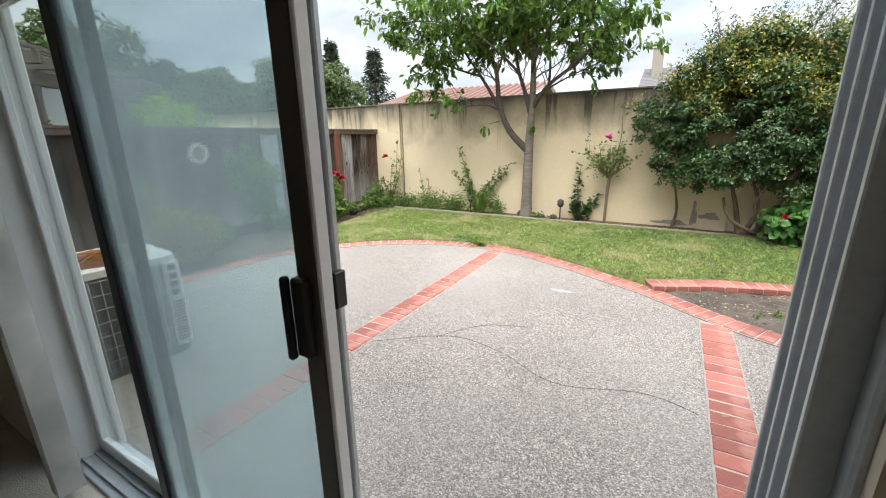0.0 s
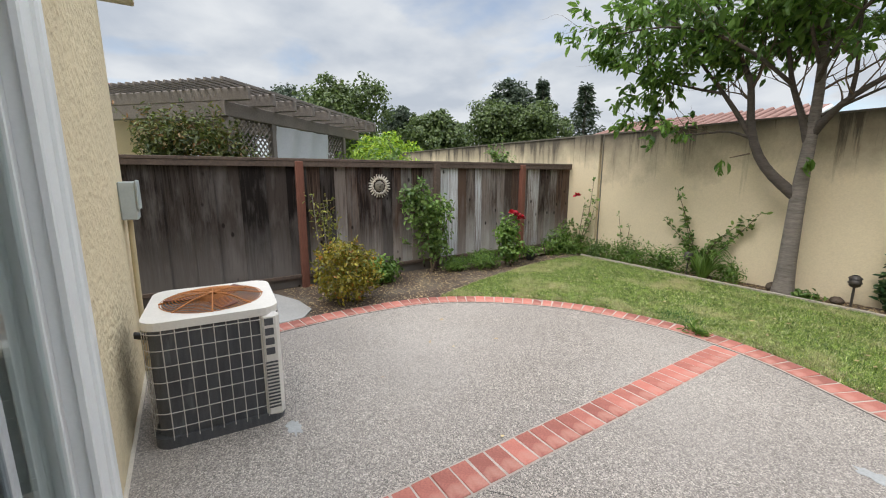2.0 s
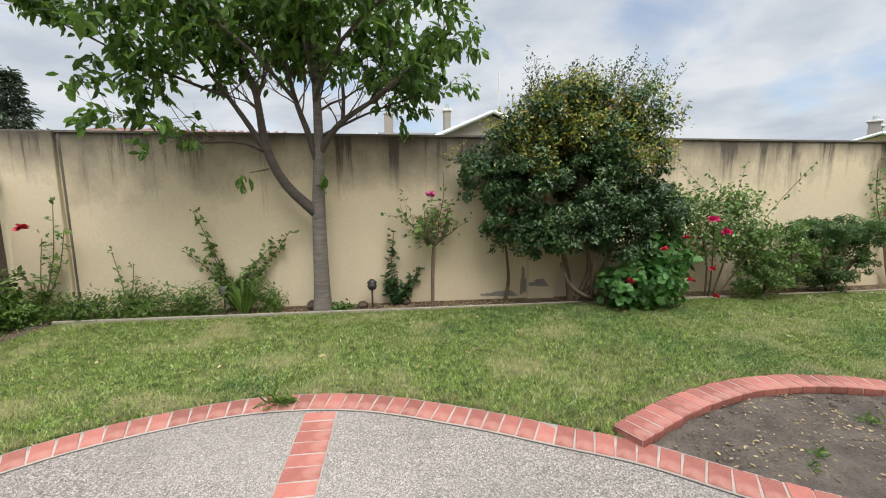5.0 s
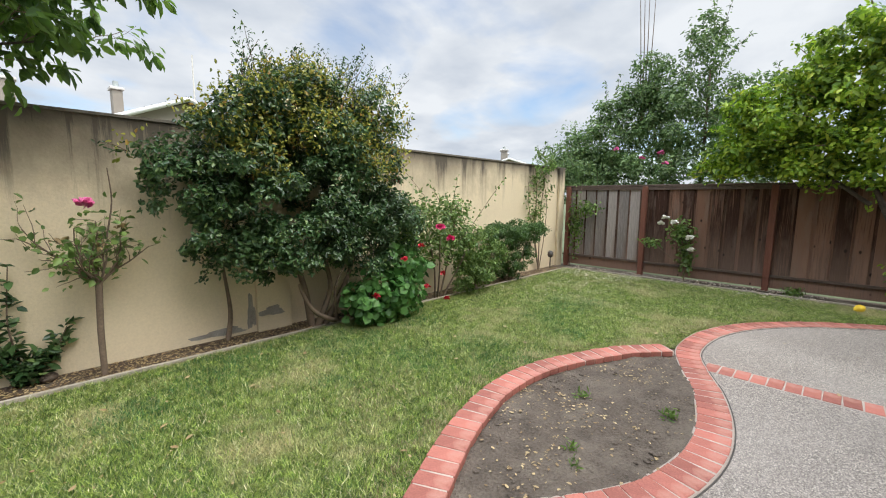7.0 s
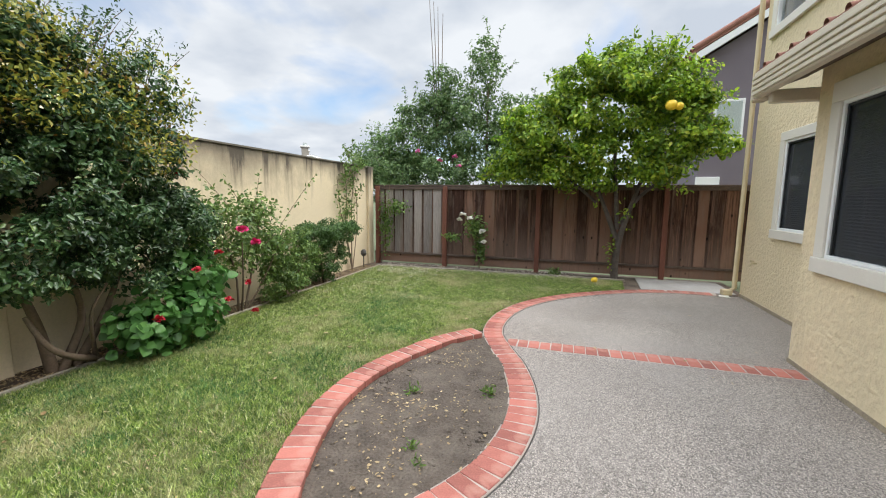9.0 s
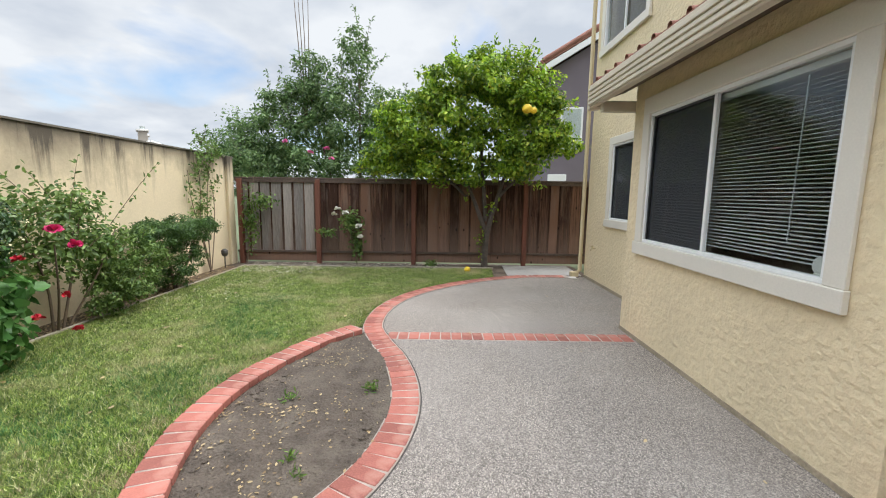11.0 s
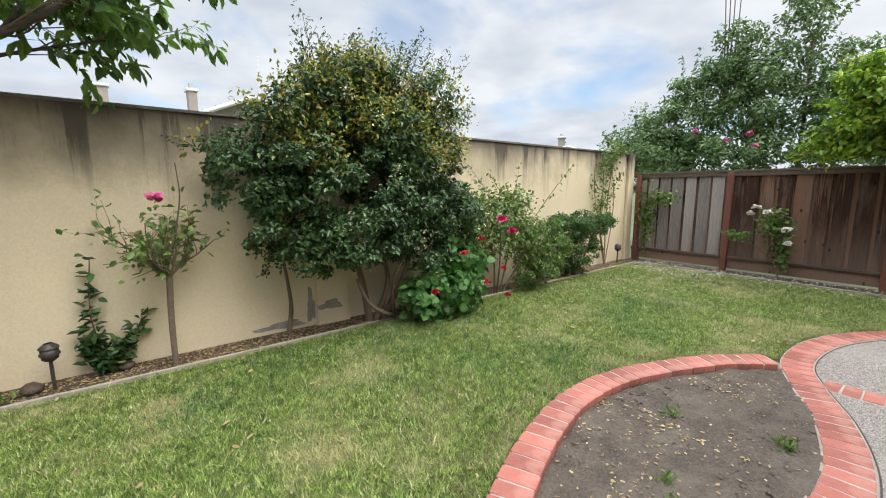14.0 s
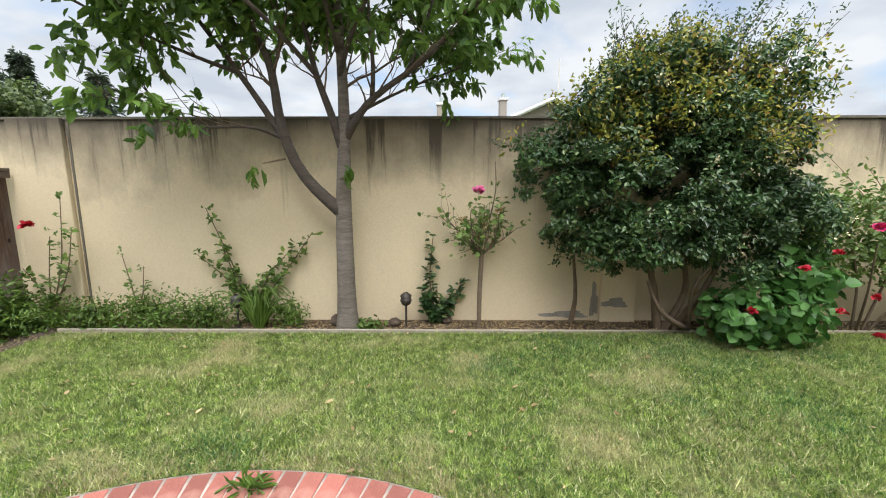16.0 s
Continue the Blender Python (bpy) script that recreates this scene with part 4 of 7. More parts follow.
BIG = (0.92, 2.96, 1.07, 2.37)
W2 = (4.25, 5.385, 1.165, 2.365)
UP = (4.6, 6.06, 4.05, 5.05)
wall_with_window("wall_bay", 0.52, 3.34, 1.07, 0.89, 2.75, BIG, M_HOUSE, "tan textured stucco wall of the low wing with the big window")
structure("wall_bay_left", (0.52, 0.70, 0.6, 0.89, -0.1, 2.75), M_HOUSE, "tan stucco return of the low wing")
structure("wall_bay_right", (3.16, 3.34, -3.0, 0.89, -0.1, 2.75), M_HOUSE, "tan stucco return of the low wing")
wall_with_window("wall_far", 3.27, 6.40, 0.43, 0.25, 2.9, W2, M_HOUSE, "tan stucco wall of the two-storey wing")
wall_with_window("wall_upper", 0.52, 6.40, 0.425, 0.25, 5.6, UP, M_HOUSE, "tan stucco upper storey wall").location = (0, 0, 0)
for v in bpy.data.objects["wall_upper"].data.vertices:
    if v.co.z < 0:
        v.co.z = 2.9
structure("wall_right_end", (6.22, 6.40, -6, 0.25, -0.1, 5.6), M_HOUSE, "tan stucco end wall of the house")
structure("wall_upper_left", (0.52, 0.70, -6.0, 0.25, 2.9, 5.6), M_HOUSE, "tan stucco end of the upper storey")
structure("ceiling_low", (-4.53, 0.52, -6.2, 0.60, 2.9, 3.0), M_CEIL, "flat top of the low wing")
structure("wall_house_back", (-4.53, 6.40, -6.2, -6.0, -0.1, 5.6), M_HOUSE, "tan stucco rear wall of the house")
structure("ceiling_house", (0.52, 6.40, -6.2, 0.42, 5.6, 5.75), M_CEIL, "flat top of the house")
structure("wall_foot", (0.54, 3.35, 1.06, 1.078, -0.05, 0.04), M_FOOT, "grey concrete foot of the stucco wall")
structure("wall_foot_far", (3.36, 6.40, 0.426, 0.442, -0.05, 0.045), M_FOOT, "grey concrete foot of the stucco wall")
window("window_1", "large white sliding window with slat blinds in tan stucco", 1.07, BIG, M_TRIM, 2.0, True, 1, 0.13, 0.17)
window("window_2", "white-framed window with slat blinds in tan stucco", 0.43, W2, M_TRIM, None, True, 0)
window("window_3", "white-framed upper window reflecting the sky", 0.43, UP, M_TRIM, 5.3, False)
for i, (x0, x1, y0, y1) in enumerate(((0.70, 3.09, -2.2, 0.88), (3.4, 6.2, -2.5, 0.24))):
    structure("wall_room_dark", (x0, x1, y0, y0 + 0.05, 0, 2.6), M_ROOM, "dim inner wall behind the window")
structure("ceiling_rooms", (0.52, 6.2, -6, 0.42, 2.62, 2.7), M_CEIL, "inner ceiling of the house")

# low roof of the wing
eave = thing("eave", "cream fascia gutter and soffit under a tile roof edge", "eave")
boxp("fascia", (0.2, 3.60, 1.42, 1.50, 2.555, 2.80), M_CREAMTRIM, eave, 0.01)
for z in (2.575, 2.625, 2.675, 2.725):
    boxp("fascia_rib", (0.2, 3.60, 1.50, 1.514, z, z + 0.034), M_CREAMTRIM, eave, 0.005)
# soffit board; its shade is in the base colour
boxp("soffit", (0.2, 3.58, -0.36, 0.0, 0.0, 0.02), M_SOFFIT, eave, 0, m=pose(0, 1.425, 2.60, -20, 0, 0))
boxp("gutter_end", (3.58, 3.74, 1.34, 1.47, 2.54, 2.70), M_CREAMTRIM, eave, 0.02)
boxp("rafter_tail", (3.37, 3.46, 0.44, 1.42, 2.47, 2.585), M_CREAMTRIM, eave, 0.01)
roof = thing("tile_roof", "red-brown clay barrel tiles along the eave", "roof")
deck = box(bmesh.new(), 0.2, 3.60, -1.07, 0.0, -0.03, 0.0)
part("roof_deck", deck, M_ROOFTILE, roof, m=Matrix.Translation((0, 1.49, 2.81)) @ Matrix.Rotation(radians(-6), 4, "X"))
for x in np.arange(0.3, 3.6, 0.24):
    tube_part("roof_tile", [([(x, 1.49, 2.815), (x, 1.0, 2.867), (x, 0.45, 2.92)], (0.034, 0.042, 0.045))], M_ROOFTILE, roof, 10)
dn = thing("downspout", "cream metal downspout at the house corner", "downspout")
tube_part("pipe", [([(6.44, 0.50, 5.5), (6.44, 0.50, 0.12), (6.42, 0.60, 0.05)], 0.038)], M_PIPE, dn, 8)
boxp("outlet", (6.36, 6.50, 0.54, 0.68, 0.0, 0.09), M_PIPE, dn, 0.01)
tagged(sheet("splash_stain", [(6.2, 0.62), (6.38, 0.60), (6.36, 0.78), (6.24, 0.80)], 0.006, 0.004, M_WHITEFL), "white paint spill on the concrete", "stain")
fau = thing("hose_bib", "small brass hose tap on the stucco", "tap")
tube_part("spout", [([(5.9, 0.43, 0.62), (5.9, 0.50, 0.62), (5.9, 0.52, 0.57)], 0.014)], M_PIPE, fau, 7)
tube_part("wheel", [([(5.9, 0.49, 0.635), (5.9, 0.49, 0.66)], 0.028)], M_PIPE, fau, 9)

# left eave and porch light
eave2 = thing("eave", "brown roof eave of the upper storey end", "eave")
boxp("fascia", (-4.95, -4.60, -2.0, 0.80, 2.86, 3.02), M_CREAMTRIM, eave2, 0.01)
boxp("roof_deck", (-4.98, -4.53, -2.0, 0.86, 3.02, 3.07), M_ROOFTILE, eave2, 0.005)
pl = thing("porch_light", "white wall-mounted porch light", "lamp")
boxp("mount", (-3.08, -2.98, 0.60, 0.65, 2.36, 2.46), M_WHITE, pl, 0.01)
tube_part("arm", [([(-3.03, 0.64, 2.42), (-3.03, 0.70, 2.46), (-3.03, 0.73, 2.42)], 0.014)], M_WHITE, pl, 8)
tube_part("shade", [([(-3.03, 0.73, 2.42), (-3.03, 0.73, 2.38), (-3.03, 0.73, 2.33)], (0.02, 0.04, 0.05))], M_WHITE, pl, 12)

# ---- room behind the door ----
structure("floor_room", (-4.35, 0.52, -6.0, 0.62, -0.1, 0.005), M_CARPET, "beige loop carpet indoors")
structure("ceiling_room", (-4.35, 0.52, -6.0, 0.42, 2.40, 2.5), M_CEIL, "white indoor ceiling")
structure("wall_room_right", (0.42, 0.52, -6.0, 0.42, 0.0, 2.4), M_ROOM, "beige indoor wall")
structure("wall_room_left", (-4.35, -4.25, -6.0, 0.42, 0.0, 2.4), M_ROOM, "beige indoor wall")
structure("wall_room_front", (-4.25, -2.46, 0.38, 0.42, 0.0, 2.4), M_ROOM, "beige indoor wall beside the sliding door")
structure("wall_room_jamb", (0.20, 0.42, 0.38, 0.42, 0.0, 2.4), M_ROOM, "beige indoor wall beside the sliding door")

door = thing("door_1", "open aluminium sliding glass patio door with a screen", "sliding door", kind="structure")
bm = bmesh.new()
for y in (0.43, 0.475, 0.52, 0.565):
    box(bm, 0.155, 0.215, y, y + 0.012, 0.02, 2.08, 0.002)
box(bm, 0.19, 0.24, 0.40, 0.61, 0.02, 2.12, 0.004)
part("jamb", bm, M_ALU, door, "ribbed grey aluminium jamb")
bm = bmesh.new()
box(bm, -2.46, -2.41, 0.40, 0.62, 0.02, 2.12, 0.004)
box(bm, -2.46, -2.33, 0.60, 0.63, 0.0, 2.16, 0.006)
box(bm, -2.41, -2.36, 0.44, 0.60, 0.02, 2.12, 0.004)
box(bm, -2.52, -2.45, 0.60, 0.65, 0.0, 2.18, 0.008)
part("jamb", bm, M_WHITE, door, "white jamb with grooves")
boxp("head", (-2.41, 0.19, 0.42, 0.60, 2.06, 2.12), M_ALU, door, 0.003)
bm = bmesh.new()
box(bm, -2.41, 0.19, 0.42, 0.62, 0.0, 0.022, 0.003)
for y in (0.455, 0.505, 0.56):
    box(bm, -2.41, 0.19, y - 0.004, y + 0.004, 0.022, 0.038, 0.001)
part("track", bm, M_ALU, door)


def sash(name, x0, x1, y, left, right, pane_mat, stile, label="", rail=0.07, thick=0.03):
    p = boxp(name, (x1 - stile, x1, y - thick / 2, y + thick / 2, 0.035, 2.06), right, door, 0.004, label)
    boxp("stile", (x0, x0 + stile, y - thick / 2, y + thick / 2, 0.035, 2.06), left, p, 0.004)
    boxp("rail", (x0 + stile, x1 - stile, y - thick / 2, y + thick / 2, 0.035, 0.035 + rail), left, p, 0.004)
    boxp("rail", (x0 + stile, x1 - stile, y - thick / 2, y + thick / 2, 2.06 - rail, 2.06), left, p, 0.004)
    g = boxp("pane", (x0 + stile, x1 - stile, y - 0.003, y + 0.003, 0.035 + rail, 2.06 - rail), pane_mat, p, 0)
    g.visible_shadow = False
    return p


sash("fixed_panel", -2.36, -1.50, 0.545, M_WHITE, M_GASKET, M_GLASS, 0.045, "fixed glass panel in a black frame")
slid = sash("sliding_panel", -1.60, -0.605, 0.485, M_GASKET, M_BRONZE, M_TINT, 0.06, "sliding glass panel with a bronze edge")
boxp("edge_trim", (-0.603, -0.590, 0.468, 0.502, 0.04, 2.06), M_WHITE, slid, 0.003, "pale edge strip")
sash("screen_panel", -1.80, -0.655, 0.585, M_ALU, M_ALU, glass("insect_screen", (0.88, 0.91, 0.92), 0.09), 0.035, "insect screen in a grey frame", 0.04, 0.02)
bm = bmesh.new()
box(bm, -0.662, -0.618, 0.445, 0.47, 1.07, 1.25, 0.006)
box(bm, -0.676, -0.658, 0.430, 0.45, 1.065, 1.255, 0.005)
part("handle", bm, M_BLACK, slid, "black pull handle")
boxp("latch", (-0.654, -0.640, 0.555, 0.59, 1.14, 1.23), M_BLACK, slid, 0.003, "black latch")
vb = thing("vertical_blind", "drawn-back white vertical blind beside the door", "blind")
for i in range(4):
    boxp("vane", (-2.22 + i * 0.025, -2.215 + i * 0.025, 0.30, 0.395, 0.04, 2.2), M_VANE, vb, 0.001)
boxp("head_rail", (-2.40, 0.15, 0.33, 0.37, 2.2, 2.24), M_WHITE, vb, 0.003)

# dry thatch where the lawn meets the bricks and below the lemon tree
thatch_line = np.concatenate([offset_line(bed_line, 0.24), offset_line(edge_line, 0.18)[edge_line[:, 1] > 3.4]])


def near_thatch(p):
    k = np.full(len(p), 9.0)
    for q in thatch_line[::12]:
        k = np.minimum(k, (p[:, 0] - q[0]) ** 2 + (p[:, 1] - q[1]) ** 2)
    bare = np.exp(-((p[:, 0] - 6.35) / 0.45) ** 2 - ((p[:, 1] - 5.4) / 0.8) ** 2) + 0.7 * np.exp(-((p[:, 0] - 0.45) / 0.35) ** 2 - ((p[:, 1] - 5.45) / 0.25) ** 2) + 0.4 * np.exp(-((p[:, 0] - 2.45) / 0.3) ** 2 - ((p[:, 1] - 5.35) / 0.2) ** 2)
    return (rng.random(len(p)) < np.exp(-k / 0.008) * 0.9 + bare * 0.5) & inside(p, lawn_poly)


tagged(blades("dry_thatch", 600000, (-4.9, 2.1), (7.0, 6.6), 0.03, 0.0034, leaf_mat("thatch_straw", (0.22, 0.17, 0.09), (0.52, 0.43, 0.26), through_light=0.15), near_thatch), "straw-coloured dry thatch along the brick edging", "thatch", kind="stuff")
for x0, x1, z0, z1 in ((0.42, 0.70, 0.16, 0.27), (0.30, 0.39, 0.02, 0.42), (-0.25, 0.28, 0.02, 0.10)):
    yy = 7.656 if x0 > 0.4 else 7.716
    a = np.linspace(0, 2 * np.pi, 22)[:-1]
    rr = 1 + 0.25 * np.sin(a * 3 + x0 * 9) + 0.12 * np.sin(a * 7)
    bm = bmesh.new()
    bm.faces.new([bm.verts.new(((x0 + x1) / 2 + np.cos(t) * r * (x1 - x0) / 2, yy, (z0 + z1) / 2 + np.sin(t) * r * (z1 - z0) / 2)) for t, r in zip(a, rr)])
    tagged(part("mortar_patch", bm, M_PATCH), "rough grey mortar patch at the wall foot", "stain")

# ---- garden plants ----


def limb(pts, r0, r1, n=9):
    """A smooth tapered limb through a few points."""
    c = np.array(pts, float)
    s = np.linspace(0, len(c) - 1, n)
    out = np.stack([np.interp(s, np.arange(len(c)), c[:, i]) for i in range(3)], 1)
    for _ in range(2):
        out[1:-1] = 0.25 * out[:-2] + 0.5 * out[1:-1] + 0.25 * out[2:]
    return out, np.linspace(r0, r1, n)


def leaf_spots(rg, tips, per, spread):
    p = np.array([t[0] for t in tips])
    d = np.array([t[1] for t in tips])
    p, d = np.repeat(p, per, 0), np.repeat(d, per, 0)
    return p + rg.normal(size=p.shape) * spread, d


def cherry_tree():
    rg = np.random.default_rng(21)
    th = thing("cherry_tree", "young broad-leaved tree with grey trunk by the wall", "tree")
    mains = [
        limb([(-2.43, 7.42, -0.05), (-2.43, 7.42, 0.5), (-2.43, 7.42, 1.28), (-2.41, 7.41, 1.7), (-2.38, 7.40, 2.1), (-2.38, 7.38, 2.8), (-2.42, 7.3, 3.6), (-2.36, 7.25, 4.3)], 0.106, 0.022, 18),
        limb([(-2.45, 7.42, 1.26), (-2.60, 7.40, 1.40), (-2.84, 7.38, 1.63), (-3.0, 7.36, 2.0), (-3.04, 7.34, 2.4), (-3.04, 7.30, 2.72), (-3.15, 7.25, 2.95), (-3.36, 7.15, 3.3), (-3.5, 7.1, 3.8)], 0.072, 0.016, 18),
        limb([(-3.0, 7.36, 2.02), (-3.18, 7.3, 2.35), (-3.37, 7.22, 2.66), (-3.66, 7.1, 3.1), (-3.9, 6.95, 3.5)], 0.045, 0.012, 12),
        limb([(-3.0, 7.36, 2.0), (-3.14, 7.28, 2.08), (-3.3, 7.2, 2.12), (-3.7, 7.1, 2.04), (-3.97, 7.0, 2.2), (-4.05, 6.95, 2.42)], 0.024, 0.007, 12),
        limb([(-3.34, 7.24, 2.6), (-3.6, 7.1, 2.68), (-4.15, 6.9, 2.9), (-4.55, 6.7, 3.1)], 0.026, 0.007, 10),
        limb([(-2.42, 7.4, 1.92), (-2.5, 7.36, 2.25), (-2.63, 7.3, 2.6), (-2.68, 7.25, 3.0), (-2.8, 7.1, 3.7)], 0.055, 0.014, 12),
        limb([(-2.38, 7.4, 2.0), (-2.25, 7.34, 2.2), (-2.06, 7.28, 2.4), (-1.65, 7.15, 2.6), (-1.2, 7.0, 2.95), (-0.9, 6.9, 3.3)], 0.055, 0.012, 14),
        limb([(-2.08, 7.3, 2.38), (-2.04, 7.25, 2.7), (-2.1, 7.2, 3.1), (-2.0, 7.1, 3.7)], 0.03, 0.010),
        limb([(-1.75, 7.18, 2.55), (-1.6, 7.3, 2.85), (-1.5, 7.4, 3.3), (-1.3, 7.4, 3.8)], 0.026, 0.010),
        limb([(-3.04, 7.32, 2.6), (-2.92, 7.25, 2.9), (-2.9, 7.1, 3.4)], 0.022, 0.008),
        limb([(-2.4, 7.35, 2.6), (-2.1, 6.9, 3.1), (-1.5, 6.5, 3.5), (-0.9, 6.3, 3.6)], 0.03, 0.010),
        limb([(-2.62, 7.3, 2.6), (-3.0, 6.8, 3.1), (-3.6, 6.4, 3.4), (-4.2, 6.2, 3.4)], 0.03, 0.010),
        limb([(-2.4, 7.3, 2.8), (-2.4, 6.7, 3.3), (-2.3, 6.2, 3.5)], 0.026, 0.010),
        limb([(-2.42, 7.3, 3.0), (-2.8, 7.8, 3.6), (-3.2, 8.2, 4.1)], 0.025, 0.010),
        limb([(-2.36, 7.4, 2.2), (-1.8, 7.5, 2.5), (-1.1, 7.5, 2.75)], 0.024, 0.008),
    ]
    for _, rad in mains[2:]:
        rad *= 0.85
    mains[0][1][0] *= 1.25
    mains[0][1][1] *= 1.06
    paths, tips = list(mains), []
    for i, (pts, rad) in enumerate(mains):
        first = 11 if i == 0 else (9 if i == 1 else len(pts) // 3)
        for j in range(first, len(pts)):
            d = pts[j] - pts[j - 1]
            d = d / np.linalg.norm(d)
            for _ in range(2 if j % 2 else 1):
                side = rg.normal(size=3)
                side[2] = abs(side[2]) * 0.6
                sub, st = grow(rg, pts[j], d * 0.6 + side * 0.65, rg.uniform(0.45, 0.95), max(0.0055, rad[j] * 0.32), 1, 0.3, 0.10, 2, 0.6, 5)
                paths += sub
                tips += st
    # bare inside, leafy round the rim
    def rim(t):
        x, y, z = t[0]
        q = ((x + 2.6) / 1.55) ** 2 + ((y - 7.2) / 0.9) ** 2 + ((z - 2.45) / 0.75) ** 2
        return q > rg.uniform(0.3, 1.0)

    tips = [t for t in tips if rim(t) and not (t[0][2] < 2.5 and t[0][0] < -2.9 and rg.random() < 0.6) and t[0][2] > 2.0 and -4.75 < t[0][0] < -0.35 and t[0][1] < 8.8]
    for p, q in (((-2.47, 7.4, 1.6), (-2.35, 7.25, 1.62)), ((-2.95, 7.28, 1.8), (-3.15, 7.2, 1.75))):
        paths.append(limb([p, q], 0.012, 0.006, 4))
    tips += [((-2.34, 7.24, 1.66), (0.3, -0.3, -0.5)), ((-3.28, 7.15, 1.60), (-0.3, -0.2, -0.6)), ((-3.2, 7.18, 1.68), (-0.2, -0.2, -0.6)), ((-4.1, 6.95, 2.0), (-0.3, 0, -0.6))] * 2
    tube_part("trunk", paths[:1], M_BARK, th, 14, "grey ringed bark")
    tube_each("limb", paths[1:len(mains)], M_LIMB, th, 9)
    tagged(tube_part("twig", paths[len(mains):], M_TWIG, th, 5), kind="stuff")
    ends = [t for i, t in enumerate(tips) if i % 3 == 2 or rg.random() < 0.05]
    p, d = leaf_spots(rg, ends, 7, 0.03)
    leaves("crown", p, rg, 0.14, M_LEAF_TREE, th, "drooping green leaves", aspect=0.42, out=d * 0.5 + np.array([0, 0, -0.5]), droop=0.3, spread=0.6)
    p, d = leaf_spots(rg, tips, 1, 0.05)
    leaves("inner_leaves", p, rg, 0.10, M_LEAF_TREE, th, aspect=0.42, out=d * 0.5, droop=0.6, spread=0.7)
    return th


def shrub(name, label, lobes, n, size, material, seed, stems=None, shell=0.5, aspect=0.5, category="shrub", droop=0.2, extra=None, twig_n=0, twig_len=0.4, group="", clumps=0, clump_r=0.14, walled=True):
    """A leafy shrub: stems, a body of leaves in lobes, and twigs that stick out of it."""
    rg = np.random.default_rng(seed)
    th = thing(name, label, category, group)
    if stems:
        tube_each("stem", [limb(*s) for s in stems], M_TWIG, th, 6)
    p, d = clumped(rg, lobes, n, clumps, clump_r, shell) if clumps else blob_points(rg, lobes, n, shell)
    p[:, 2] = np.maximum(p[:, 2], 0.01)
    if walled:
        p[:, 1] = np.minimum(p[:, 1], 7.70)
    leaves("foliage", p, rg, size, material, th, aspect=aspect, out=d * 0.35, droop=droop, spread=0.7, facing=d)
    if twig_n:
        k = rg.choice(len(p), twig_n)
        tw, tp = [], []
        for i in k:
            e = d[i] * 0.6 + np.array([0, 0, 0.7]) + rg.normal(size=3) * 0.25
            L = twig_len * rg.uniform(0.5, 1.2)
            a, b, c = p[i], p[i] + e * L * 0.55, p[i] + e * L + np.array([0, 0, -0.05])
            tw.append(limb([a, b, c], 0.005, 0.002, 5))
            for s in np.linspace(0.15, 1.0, 9):
                tp.append((a + (c - a) * s + rg.normal(size=3) * 0.012, e))
        tagged(tube_part("twig", tw, M_TWIG, th, 4), kind="stuff")
        q, dd = leaf_spots(rg, tp, 2, 0.012)
        leaves("twig_leaves", q, rg, size * 0.95, extra or material, th, aspect=aspect * 0.9, out=dd * 0.6, droop=0.1, spread=0.8)
    return th, p, d, rg


def petals(name, centre, r, material, parent, seed, n=26):
    """A full rose bloom of cupped petals."""
    rg = np.random.default_rng(seed)
    d = rg.normal(size=(n, 3))
    d /= np.linalg.norm(d, axis=1, keepdims=True)
    d[:, 2] = np.abs(d[:, 2]) * 0.9 - 0.25
    ob = leaves(name, np.array(centre) + d * r * 0.25, rg, r * 1.0, material, parent, aspect=1.1, out=d * 1.5, droop=-0.3, spread=0.25)
    return ob


cherry_tree()

# the big evergreen bush on the wall
BUSH = [(-0.2, 7.27, 1.78, 0.52, 0.40, 0.47), (-0.02, 7.27, 1.2, 0.36, 0.36, 0.42), (0.2, 7.2, 0.88, 0.24, 0.26, 0.36), (0.65, 7.15, 1.6, 0.88, 0.58, 0.78), (0.95, 7.2, 2.3, 0.92, 0.5, 0.55),
        (0.75, 7.2, 2.68, 0.45, 0.38, 0.25), (0.3, 7.2, 2.3, 0.5, 0.4, 0.38), (1.6, 7.2, 2.45, 0.38, 0.4, 0.42), (1.55, 7.15, 1.6, 0.6, 0.55, 0.75), (1.85, 7.1, 1.2, 0.42, 0.42, 0.48), (0.75, 7.05, 1.05, 0.6, 0.48, 0.33), (1.45, 7.05, 0.92, 0.42, 0.38, 0.38)]
bush, bp, bd, brg = shrub("evergreen_bush", "huge dark glossy evergreen bush leaning on the wall", BUSH, 52000, 0.052, M_LEAF_DARK, 5,
                          [([(0.95, 7.45, 0), (0.85, 7.4, 0.5), (0.6, 7.3, 1.2)], 0.05, 0.02), ([(1.0, 7.4, 0), (1.15, 7.3, 0.45), (0.95, 7.1, 0.9)], 0.04, 0.02),
                           ([(1.25, 7.35, 0.02), (0.95, 7.1, 0.16), (0.72, 7.05, 0.32), (0.66, 7.15, 0.6)], 0.035, 0.018), ([(1.1, 7.4, 0), (1.35, 7.3, 0.5), (1.5, 7.2, 1.1)], 0.04, 0.02),
                           ([(0.05, 7.6, 0), (0.1, 7.6, 0.3), (0.0, 7.45, 0.8)], 0.03, 0.015), ([(1.2, 7.3, 0.05), (1.0, 7.0, 0.55), (1.1, 6.9, 0.8)], 0.02, 0.01)], 0.62, 0.5, twig_n=130, twig_len=0.22, clumps=520, clump_r=0.145)
sel = (bp + bd * 0.1)[bp[:, 2] + 0.25 * np.sin(bp[:, 0] * 5) > 1.95]
up_rng = np.random.default_rng(55)
